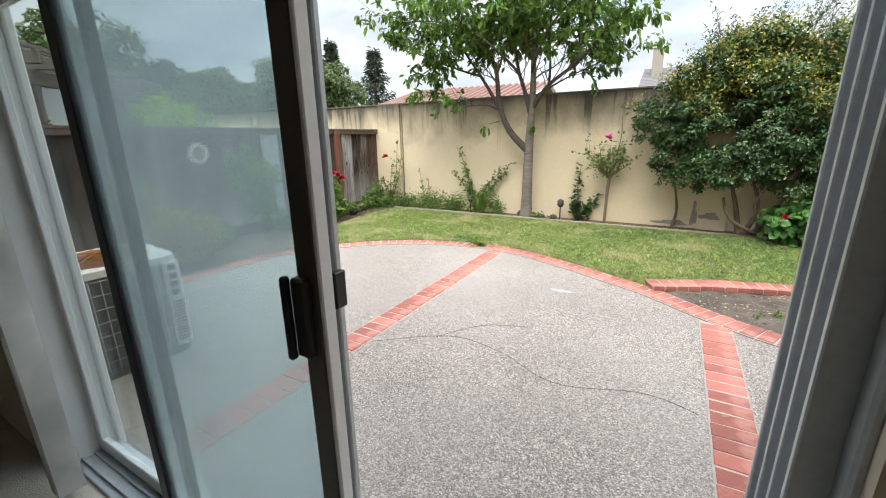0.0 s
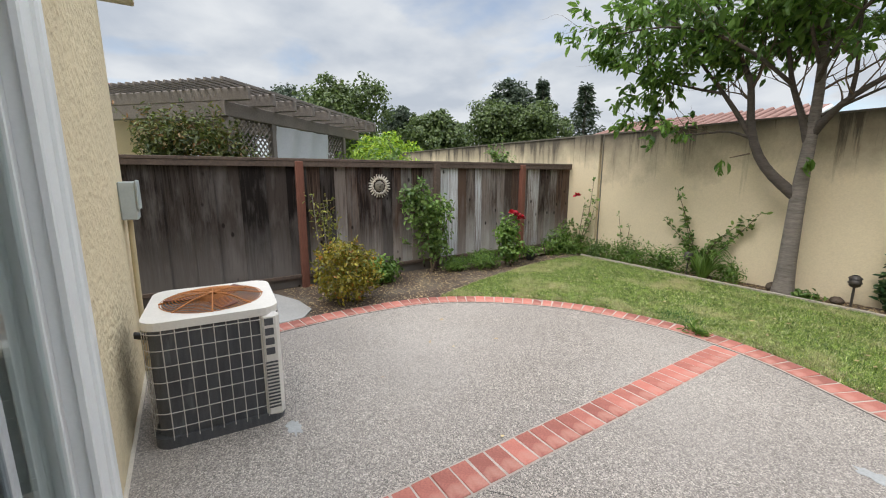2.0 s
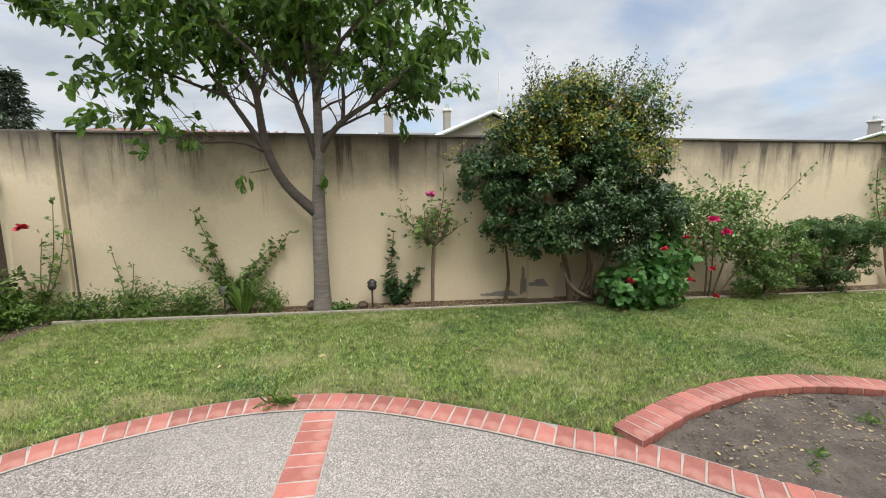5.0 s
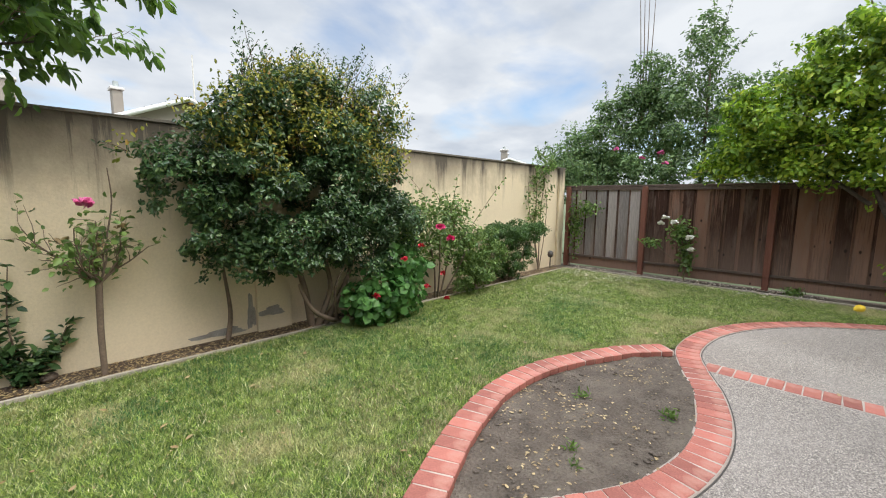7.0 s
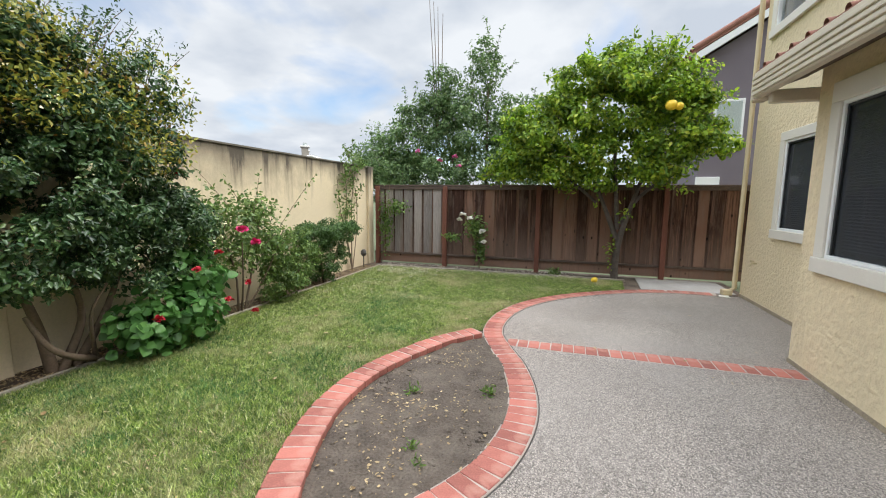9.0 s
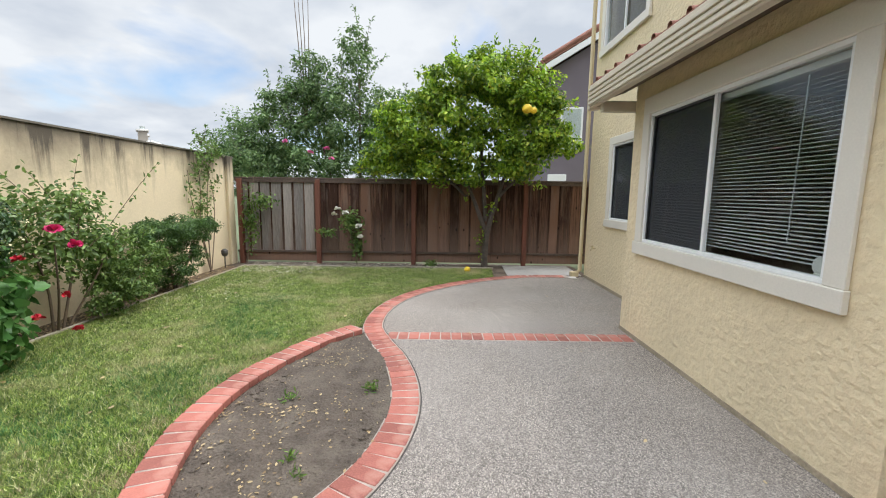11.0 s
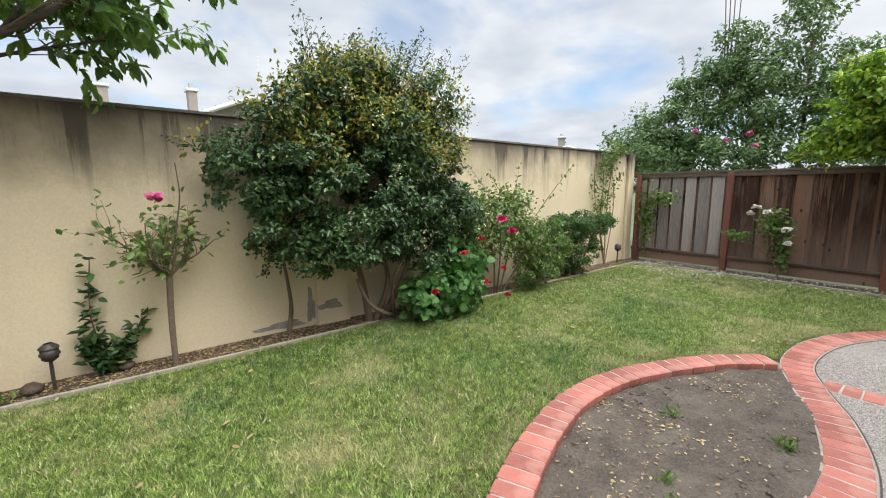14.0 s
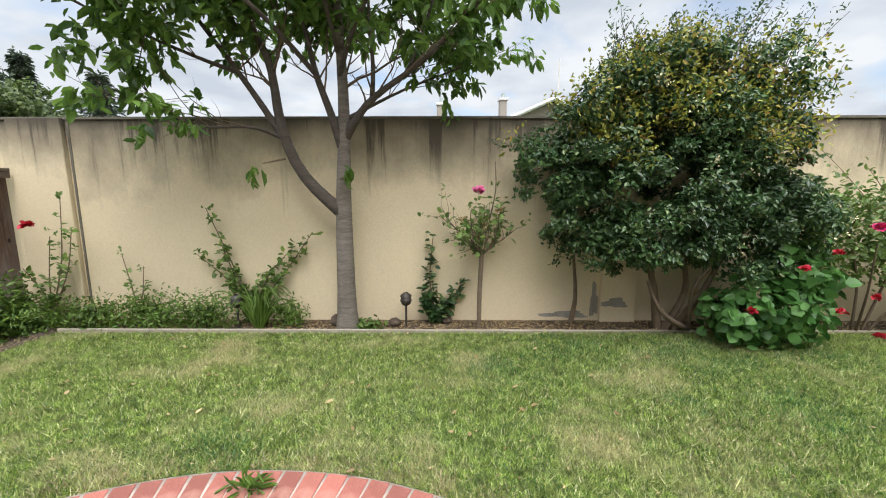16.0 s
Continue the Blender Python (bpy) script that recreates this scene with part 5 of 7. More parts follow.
leaves("new_growth", sel[up_rng.choice(len(sel), 10000)] + up_rng.normal(size=(10000, 3)) * 0.03, up_rng, 0.045, M_LEAF_GOLD, bush, "olive-yellow new growth", aspect=0.5, droop=-0.2)
crown_tops = [(x, 7.25, 2.6) for x in np.linspace(0.15, 1.85, 60)]
tw, tp = [], []
for x, y, z in crown_tops:
    e = np.array([up_rng.normal(0.15, 0.3), up_rng.normal(0, 0.25), 1.0])
    L = up_rng.uniform(0.3, 0.72)
    a = np.array([x, y, z - 0.1])
    tw.append(limb([a, a + e * L * 0.6, a + e * L + np.array([0.06, 0, -0.04])], 0.006, 0.002, 5))
    tp += [(a + e * L * s, e) for s in np.linspace(0.3, 1, 9)]
tagged(tube_part("top_shoot", tw, M_TWIG, bush, 4), kind="stuff")
q, dd = leaf_spots(up_rng, tp, 5, 0.022)
leaves("shoot_leaves", q, up_rng, 0.038, M_LEAF_DARK, bush, aspect=0.4, out=dd * 0.4, droop=0.0, spread=0.9)
fl = bp[(bp[:, 1] < 7.0)]
for i in range(16):
    c = fl[up_rng.integers(len(fl))]
    tagged(leaves("flower_head", np.repeat([c], 14, 0) + up_rng.normal(size=(14, 3)) * 0.03 + np.array([0, -0.05, 0]), up_rng, 0.022, M_CREAMFL, bush, "small cream flowers", aspect=0.9), kind="stuff")

# geranium
ger, gp, gd, grg = shrub("geranium", "geranium with large round green leaves and red flowers", [(1.75, 6.95, 0.35, 0.55, 0.35, 0.32), (2.0, 7.0, 0.7, 0.4, 0.3, 0.32), (1.45, 6.95, 0.3, 0.35, 0.3, 0.25)], 950, 0.10, M_LEAF_GERAN, 9,
                         [([(1.8, 7.1, 0), (1.85, 7.0, 0.4), (1.95, 6.95, 0.8)], 0.015, 0.008), ([(1.7, 7.1, 0), (1.5, 7.0, 0.3), (1.4, 6.9, 0.45)], 0.015, 0.008)], 0.6, 1.05, droop=-0.1)
for i, c in enumerate([(1.72, 6.62, 0.82), (2.05, 6.68, 0.95), (1.3, 6.62, 0.45), (2.45, 6.7, 0.55), (2.5, 6.66, 0.2), (2.15, 6.68, 0.42)]):
    petals("flower", c, 0.038, M_RED, ger, 60 + i, 20)

# rose bushes along the wall
rb, rp, rd, rrg = shrub("rose_bush", "tall loose rose bush with crimson blooms", [(2.95, 7.2, 0.95, 0.6, 0.4, 0.5), (3.2, 7.3, 1.35, 0.45, 0.3, 0.3), (2.5, 7.3, 1.3, 0.4, 0.3, 0.35), (3.4, 7.2, 0.9, 0.4, 0.35, 0.45), (2.15, 7.15, 1.1, 0.32, 0.28, 0.4)], 3300, 0.06, M_LEAF_ROSE, 13,
                        [([(2.9, 7.3, 0), (2.8, 7.2, 0.6), (2.5, 7.2, 1.4)], 0.016, 0.006), ([(3.0, 7.3, 0), (3.1, 7.2, 0.7), (3.3, 7.2, 1.5)], 0.016, 0.006), ([(2.95, 7.3, 0), (2.75, 7.05, 0.5), (2.6, 6.9, 1.0)], 0.014, 0.006), ([(3.05, 7.3, 0), (3.3, 7.1, 0.6), (3.6, 7.1, 1.1)], 0.014, 0.006)], 0.2, 0.6, twig_n=26, twig_len=0.45)
for i, c in enumerate([(2.42, 6.72, 1.16), (2.62, 6.72, 1.0), (1.9, 7.0, 1.75)]):
    petals("bloom", c, 0.055, M_RED if i == 2 else mat("magenta_petals%d" % i, (0.55, 0.02, 0.13), 0.6, 0.3, 20, 90), rb, 80 + i)
shrub("round_shrub", "rounded mid-green shrub by the wall", [(3.85, 7.2, 0.62, 0.48, 0.38, 0.45), (3.6, 7.15, 0.35, 0.35, 0.3, 0.3)], 6500, 0.042, M_LEAF_ROSE, 14, [([(3.8, 7.3, 0), (3.85, 7.2, 0.5)], 0.02, 0.01)], 0.6, 0.5, twig_n=25, twig_len=0.15, clumps=120, clump_r=0.11)
shrub("clipped_hedge", "flat-topped clipped dark green shrub", [(5.0, 7.3, 0.98, 0.78, 0.38, 0.16), (4.55, 7.25, 0.9, 0.42, 0.35, 0.22), (5.5, 7.3, 0.9, 0.38, 0.34, 0.2), (5.0, 7.35, 0.45, 0.6, 0.3, 0.4)], 17000, 0.036, M_LEAF_CLIP, 15,
      [([(5.0, 7.4, 0), (4.8, 7.3, 0.4), (4.6, 7.25, 0.8)], 0.025, 0.012), ([(5.05, 7.4, 0), (5.3, 7.3, 0.5), (5.5, 7.3, 0.85)], 0.025, 0.012), ([(5.0, 7.35, 0), (5.0, 7.2, 0.8)], 0.025, 0.012)], 0.6, 0.5, clumps=260, clump_r=0.10)
shrub("wall_climber", "sparse climbing rose trained on the wall corner", [(6.3, 7.62, 1.6, 0.55, 0.06, 0.5), (6.5, 7.6, 2.3, 0.5, 0.1, 0.25), (6.2, 7.62, 1.1, 0.35, 0.05, 0.4)], 520, 0.06, M_LEAF_ROSE, 16,
      [([(6.4, 7.62, 0), (6.3, 7.66, 0.7), (6.0, 7.67, 1.3), (5.95, 7.66, 1.9)], 0.014, 0.005), ([(6.4, 7.62, 0), (6.45, 7.66, 0.9), (6.5, 7.66, 1.7), (6.7, 7.6, 2.4)], 0.014, 0.005), ([(6.42, 7.62, 0), (6.7, 7.66, 0.8), (6.75, 7.66, 1.5), (6.5, 7.66, 2.1)], 0.012, 0.005), ([(6.4, 7.62, 0), (6.15, 7.66, 0.9), (6.35, 7.66, 1.6), (6.2, 7.66, 2.2)], 0.012, 0.005)], 0.5, 0.6, twig_n=24, twig_len=0.25)
shrub("fence_vine", "leafy vine climbing the fence corner", [(7.42, 7.3, 1.0, 0.1, 0.22, 0.85), (7.35, 7.0, 1.35, 0.1, 0.4, 0.2)], 520, 0.075, M_LEAF_ROSE, 17, [([(7.4, 7.4, 0), (7.45, 7.3, 0.9), (7.45, 7.2, 1.9)], 0.012, 0.005)], 0.1, 0.6)
wr, _, _, _ = shrub("white_rose", "climbing rose with white blooms on the brown fence", [(7.3, 5.1, 0.95, 0.15, 0.28, 0.32), (7.32, 5.0, 0.45, 0.12, 0.16, 0.35), (7.25, 5.6, 0.72, 0.1, 0.25, 0.1)], 620, 0.075, M_LEAF_ROSE, 18, [([(7.3, 5.0, 0), (7.35, 5.0, 0.6), (7.3, 5.15, 1.2)], 0.012, 0.005), ([(7.3, 5.05, 0.3), (7.25, 5.6, 0.72)], 0.008, 0.004)], 0.2, 0.6)
for i, c in enumerate([(7.15, 5.35, 1.2), (7.15, 5.2, 1.12), (7.14, 4.92, 0.85), (7.16, 5.42, 1.08), (7.16, 4.88, 0.62)]):
    petals("bloom", c, 0.06, M_WHITEFL, wr, 100 + i)


def standard_rose():
    rg = np.random.default_rng(31)
    th = thing("standard_rose", "grafted rose on a bare stem with one pink bloom", "rose")
    tube_part("stem", [limb([(-1.0, 7.42, -0.02), (-1.0, 7.42, 0.4), (-0.98, 7.42, 0.82)], 0.024, 0.026)], M_TWIG, th, 9)
    paths, tips = [], []
    for i in range(17):
        a = rg.uniform(0, 2 * np.pi)
        e = np.array([math.cos(a) * 0.75, math.sin(a) * 0.5, rg.uniform(0.5, 1.1)])
        sub, st = grow(rg, (-0.98, 7.42, 0.8), e, rg.uniform(0.35, 0.68), 0.010, 1, 0.4, 0.1, 2, 0.5, 5)
        paths += sub
        tips += st
    long = [(-0.9, 7.42, 1.2), (-0.84, 7.4, 1.5), (-0.86, 7.38, 1.78)]
    paths.append(limb(long, 0.008, 0.004))
    tips += [(np.array(long[2]), np.array([0, 0, 1.0])), (np.array(long[1]), np.array([0.3, 0, 0.5])), (np.array([-0.85, 7.4, 1.64]), np.array([0.3, 0, 0.5]))]
    tube_each("branch", paths, M_TWIG, th, 5)
    p, d = leaf_spots(rg, tips[::2], 2, 0.03)
    leaves("foliage", p, rg, 0.065, M_LEAF_ROSE, th, aspect=0.65, out=d, droop=0.2)
    petals("bloom", (-1.03, 7.33, 1.47), 0.065, M_PINK, th, 33, 30)
    for c in ((-1.2, 7.3, 1.2), (-0.95, 7.28, 1.15), (-0.8, 7.3, 1.3)):
        leaves("faded_bloom", np.repeat([c], 8, 0) + rg.normal(size=(8, 3)) * 0.02, rg, 0.05, M_LITTER, th, "withered brown bloom", aspect=0.8)


standard_rose()


def upright_vine(name, label, base, h, lean, seed, n_leaf, size, material=M_LEAF_ROSE, side=None):
    rg = np.random.default_rng(seed)
    th = thing(name, label, "plant")
    b = np.array(base, float)
    tops = [b + np.array([lean, 0.02, h])] + [b + np.array(s) for s in (side or [])]
    paths, tips = [], []
    for t in tops:
        mid = (b + t) / 2 + rg.normal(size=3) * (0.05, 0.01, 0.02) + (0, 0, 0.10 * abs(t[0] - b[0]))
        cane = limb([b, b * 0.6 + mid * 0.4 + (0, 0, 0.04), mid, t], 0.010, 0.004, 12)
        paths.append(cane)
        for s in np.linspace(0.06, 1, n_leaf):
            tips.append((cane[0][int(s * 11)] + rg.normal(size=3) * 0.02, np.array([rg.normal(), rg.normal() * 0.4 - 0.2, 0.5])))
    tube_each("stem", paths, M_TWIG, th, 5)
    p, d = leaf_spots(rg, tips, 5, 0.022)
    p[:, 1] = np.minimum(p[:, 1], 7.70)
    leaves("foliage", p, rg, size, material, th, aspect=0.55, out=d * 0.9, droop=0.05, spread=0.45)
    return th


upright_vine("young_vine", "young shrub with paired dark leaves against the wall", (-1.48, 7.62, 0.02), 0.98, -0.02, 41, 20, 0.085, M_LEAF_DARK, [(0.28, 0, 0.42), (0.16, -0.05, 0.25), (-0.1, -0.02, 0.3)])
sp = upright_vine("sprawling_rose", "sprawling rose canes against the cream wall", (-3.55, 7.6, 0.05), 1.25, -0.45, 42, 24, 0.07, M_LEAF_ROSE, [(0.72, 0, 0.98), (0.5, 0.02, 0.82), (-0.6, 0, 0.75), (-0.3, 0, 0.85), (0.2, 0, 0.5)])
upright_vine("small_rose", "small rose shoot by the wall", (-4.85, 7.58, 0.05), 0.72, -0.12, 43, 9, 0.055, M_LEAF_ROSE, [(0.12, 0, 0.6)])
cr = upright_vine("corner_rose", "thin rose with a red bloom in the wall corner", (-5.75, 7.5, 0.05), 1.35, 0.25, 44, 14, 0.065, M_LEAF_ROSE, [(0.1, 0, 0.95), (-0.2, -0.05, 0.6), (0.35, 0, 1.05)])
petals("bloom", (-5.72, 7.35, 1.12), 0.06, M_RED, cr, 45)


def low_plants(name, label, lobes, n, size, material, seed, aspect=0.3):
    return shrub(name, label, lobes, n, size, material, seed, None, 0.05, aspect, "ground plants", -0.5)


low_plants("ground_plants", "tangle of green weeds along the wall foot", [(-5.3, 7.45, 0.12, 0.6, 0.22, 0.26), (-4.6, 7.45, 0.15, 0.55, 0.2, 0.3), (-4.0, 7.45, 0.15, 0.5, 0.2, 0.28), (-5.85, 7.3, 0.12, 0.3, 0.35, 0.28), (-3.1, 7.5, 0.12, 0.25, 0.15, 0.22)], 6500, 0.05, M_LEAF_FERN, 51, 0.35)
low_plants("ground_plants", "small weeds at the foot of the tree", [(-2.2, 7.4, 0.03, 0.22, 0.12, 0.1)], 160, 0.06, M_LEAF_FERN, 52, 0.5)
rgl = np.random.default_rng(53)
lily = thing("strap_leaf_plant", "clump of long arching strap leaves", "plant")
for i in range(46):
    a, h = rgl.uniform(0, 2 * np.pi), rgl.uniform(0.26, 0.52)
    o = np.array([math.cos(a), math.sin(a) * 0.55, 0]) * rgl.uniform(0.16, 0.46)
    b = np.array([-3.4, 7.42, 0.0])
    pts = [b + o * 0.1, b + o * 0.5 + (0, 0, h * 0.85), b + o * 0.9 + (0, 0, h), b + o * 1.25 + (0, 0, h * 0.7)]
    c, r = limb(pts, 0.012, 0.003, 8)
    V, F = tubes([(c, r)], 4)
    place("leaf", np_mesh("leaf", V, F, M_LEAF_FERN), lily)

# left fence bed
ys, _, _, _ = shrub("golden_shrub", "small rounded golden-leaved shrub", [(-5.15, 2.55, 0.36, 0.36, 0.40, 0.34), (-5.1, 2.5, 0.6, 0.24, 0.26, 0.16)], 2600, 0.05, M_LEAF_YEL, 61, [([(-5.15, 2.55, 0), (-5.15, 2.55, 0.4)], 0.02, 0.01)], 0.5, 0.5, twig_n=40, twig_len=0.16)
bs = thing("bare_shrub", "spindly pale-stemmed shrub against the fence", "shrub")
rgb = np.random.default_rng(62)
paths, tips = [], []
for i in range(6):
    b = np.array([-5.95, 2.62 + rgb.normal() * 0.05, 0])
    t = b + np.array([0.03, rgb.normal() * 0.12, rgb.uniform(0.95, 1.35)])
    paths.append(limb([b, (b + t) / 2 + rgb.normal(size=3) * 0.03, t], 0.012, 0.006))
    tips += [(b + (t - b) * s, rgb.normal(size=3)) for s in np.linspace(0.6, 1, 8)]
tube_each("stem", paths, M_BARK, bs, 6)
p, d = leaf_spots(rgb, tips, 5, 0.04)
leaves("foliage", p, rgb, 0.05, M_LEAF_GOLD, bs, aspect=0.45)
shrub("fence_rose", "tall leafy rose against the dark fence", [(-5.85, 4.1, 0.95, 0.2, 0.45, 0.35), (-5.9, 4.25, 0.5, 0.18, 0.32, 0.4), (-5.85, 3.85, 1.2, 0.15, 0.25, 0.15)], 1500, 0.075, M_LEAF_ROSE, 63, [([(-5.9, 4.2, 0), (-5.88, 4.1, 0.7), (-5.85, 3.9, 1.3)], 0.016, 0.006), ([(-5.9, 4.2, 0), (-5.88, 4.4, 0.7), (-5.85, 4.6, 1.1)], 0.014, 0.006)], 0.15, 0.6, twig_n=22, twig_len=0.28)
low_plants("ground_plants", "leafy green plants at the foot of the fence", [(-5.75, 3.25, 0.16, 0.28, 0.35, 0.22), (-5.85, 2.85, 0.1, 0.2, 0.3, 0.2)], 1500, 0.075, M_LEAF_FERN, 64, 0.5)
fr, _, _, _ = shrub("red_rose", "leafy rose with dark red blooms by the fence", [(-5.65, 5.55, 0.55, 0.2, 0.25, 0.32), (-5.6, 5.6, 0.25, 0.22, 0.25, 0.22)], 900, 0.075, M_LEAF_FERN, 65, [([(-5.7, 5.55, 0), (-5.65, 5.55, 0.8)], 0.014, 0.006)], 0.2, 0.6)
for i, c in enumerate([(-5.5, 5.6, 0.86), (-5.52, 5.72, 0.8), (-5.5, 5.5, 0.9)]):
    petals("bloom", c, 0.06, M_RED, fr, 120 + i)
low_plants("ground_plants", "feathery bright green weeds by the fence", [(-5.7, 5.1, 0.14, 0.28, 0.35, 0.16), (-5.8, 4.6, 0.1, 0.2, 0.3, 0.12)], 2400, 0.07, M_LEAF_FERN, 66, 0.18)
low_plants("ground_plants", "weeds at the corner of fence and wall", [(-5.9, 7.0, 0.18, 0.2, 0.35, 0.3), (-5.95, 7.35, 0.3, 0.12, 0.2, 0.35)], 1300, 0.08, M_LEAF_FERN, 67, 0.3)
low_plants("weed_tuft", "grass tuft growing from a gap in the bricks", [(-2.35, 5.02, 0.03, 0.12, 0.03, 0.07)], 60, 0.1, M_LEAF_FERN, 68, 0.12)
low_plants("ground_plants", "leafy seedlings in the fence bed", [(7.3, 3.4, 0.05, 0.12, 0.18, 0.1)], 160, 0.06, M_LEAF_FERN, 69, 0.4)


def lemon_tree():
    rg = np.random.default_rng(71)
    th = thing("lemon_tree", "bushy bright green lemon tree with yellow fruit", "tree")
    b = np.array([7.15, 2.28, 0.0])
    mains = [limb([b, b + (0, 0.0, 0.5), b + (-0.05, -0.08, 1.0), b + (-0.1, -0.35, 1.9)], 0.075, 0.035), limb([b + (0, 0, 0.8), b + (-0.05, 0.2, 1.3), b + (-0.1, 0.45, 1.9)], 0.05, 0.03),
             limb([b + (0, -0.05, 1.1), b + (-0.1, -0.3, 1.6), b + (-0.1, -0.9, 2.1)], 0.04, 0.025), limb([b + (-0.02, 0, 1.0), b + (-0.2, 0.1, 2.0), b + (-0.2, 0.2, 3.2)], 0.045, 0.02), limb([b + (0, 0.4, 1.5), b + (-0.1, 1.2, 2.2), b + (-0.2, 1.8, 2.6)], 0.03, 0.012)]
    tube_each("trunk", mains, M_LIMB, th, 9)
    lob = [(7.0, 2.5, 3.25, 0.95, 1.35, 0.95), (7.0, 3.6, 2.75, 0.7, 0.95, 0.7), (7.0, 1.5, 2.8, 0.7, 0.75, 0.75), (7.0, 2.2, 3.8, 0.75, 1.0, 0.55), (7.0, 1.35, 3.35, 0.6, 0.5, 0.5), (7.0, 3.6, 3.2, 0.6, 0.7, 0.55), (7.0, 4.2, 2.25, 0.45, 0.55, 0.42), (7.0, 1.0, 2.7, 0.5, 0.5, 0.5), (6.9, 2.9, 2.2, 0.7, 1.1, 0.4), (7.0, 3.1, 3.7, 0.6, 0.7, 0.45), (6.9, 1.6, 2.2, 0.5, 0.7, 0.35), (6.95, 2.9, 1.98, 0.5, 0.9, 0.22), (6.95, 1.7, 2.02, 0.5, 0.6, 0.22)]
    p, d = clumped(rg, lob, 36000, 420, 0.25, 0.4)
    ok = p[:, 2] > 1.7 + 0.15 * np.sin(p[:, 1] * 9)
    p, d = p[ok], d[ok]
    leaves("crown", p, rg, 0.085, M_LEAF_LEMON, th, aspect=0.55, droop=0.25, spread=0.9, facing=d)
    tw, tp = [], []
    for i in rg.choice(len(p), 120):
        e = (p[i] - np.array([7.0, 2.4, 3.0])) / 1.8 + np.array([0, 0, 0.35])
        e /= np.linalg.norm(e)
        L = rg.uniform(0.15, 0.4)
        tw.append(([p[i], p[i] + e * L], (0.006, 0.003)))
        tp += [(p[i] + e * L * s, e) for s in (0.3, 0.5, 0.7, 0.9, 1.0)]
    tagged(tube_part("twig", tw, M_TWIG, th, 4), kind="stuff")
    q, dd = leaf_spots(rg, tp, 3, 0.03)
    leaves("shoot_leaves", q, rg, 0.085, M_LEAF_LEMON, th, aspect=0.5, out=dd * 0.5, droop=0.1)
    tagged(leaves("sprout_leaves", np.concatenate([np.array([(7.05, 2.15, 1.35), (7.08, 2.4, 0.55)]).repeat(28, 0) + rg.normal(size=(56, 3)) * np.array([0.04, 0.06, 0.14])]), rg, 0.085, M_LEAF_LEMON, th, "yellow-green sprouts on the trunk", aspect=0.5), kind="stuff")
    for i, c in enumerate([(6.25, 1.68, 3.08), (6.27, 1.56, 3.06)]):
        lemon("lemon_fruit", c, 0.085 if i < 1 else 0.06, th)


def lemon(name, c, r, parent=None):
    bm = bmesh.new()
    bmesh.ops.create_uvsphere(bm, u_segments=16, v_segments=10, radius=r)
    for v in bm.verts:
        z = v.co.z / r
        v.co.z *= 1.15 + 0.18 * max(0, abs(z) - 0.8) / 0.2
    return part(name, bm, M_LEMON, parent, "" if parent is None else "yellow lemon", True, pose(*c, 70, 20, 30))


lemon_tree()
tagged(lemon("lemon", (6.72, 2.66, 0.055), 0.055), "fallen yellow lemon lying on the lawn edge", "lemon")

# ---- litter ----
def litter(name, n, low, high, size, material, label, keep=None, z=0.012):
    rg = np.random.default_rng(len(name) * 7 + n)
    p = rg.uniform(low, high, (n, 2))
    if keep is not None:
        p = p[keep(p)]
    pos = np.column_stack([p, np.full(len(p), z)])
    ob = leaves(name, pos, rg, size, material, aspect=0.5, droop=0, spread=1.0)
    v = np.empty(len(ob.data.vertices) * 3, np.float32)
    ob.data.vertices.foreach_get("co", v)
    v = v.reshape(-1, 3)
    v[:, 2] = z + (v[:, 2] - z) * 0.25
    v[:, 2] = np.maximum(v[:, 2], z - 0.004)
    ob.data.vertices.foreach_set("co", v.ravel())
    return tagged(ob, label, "leaf litter", kind="stuff")


litter("mulch", 9000, (-5.6, 7.32), (7.0, 7.68), 0.03, M_LITTER, "brown bark mulch and dead leaves under the wall", z=0.0)
litter("bed_mulch", 5000, (-6.1, 2.0), (-4.8, 7.2), 0.032, M_LITTER, "dead leaves and bark in the fence bed", lambda p: ~inside(p, lawn_poly) & ~inside(p, np.array(patio_poly)), 0.0)
litter("fallen_petals", 1300, (6.75, 3.0), (7.45, 7.25), 0.042, M_PETALS, "pale fallen petals and leaves by the brown fence", z=0.02)
litter("fallen_petals", 420, (6.2, 5.6), (7.0, 7.2), 0.038, M_PETALS, "pale fallen petals near the fence corner", z=0.035)
litter("fallen_petals", 320, (4.2, 5.6), (7.0, 7.2), 0.035, M_PETALS, "pale fallen petals on the lawn", z=0.04)
litter("thatch", 1500, (-5.0, 3.8), (6.8, 7.25), 0.026, M_LITTER, "pale dry clippings lying in the lawn", lambda p: inside(p, lawn_poly), 0.022)
litter("fallen_leaves", 170, (-4.5, 4.0), (6.5, 7.2), 0.055, M_LITTER, "scattered dead leaves on the lawn", lambda p: inside(p, lawn_poly), 0.035)
litter("straw", 1500, (0.1, 3.5), (3.1, 4.75), 0.028, M_LITTER, "dead leaves and straw on the dirt bed", lambda p: inside(p, dirt_rim) & (patchy(p, 0.15, 1.9) | (rng.random(len(p)) < 0.2)), 0.012)
litter("fallen_leaves", 26, (-4.0, 1.2), (6.0, 3.4), 0.06, M_LITTER, "a few dead leaves on the patio", lambda p: inside(p, np.array(patio_poly)), 0.012)
rgc = np.random.default_rng(77)
clods = bmesh.new()
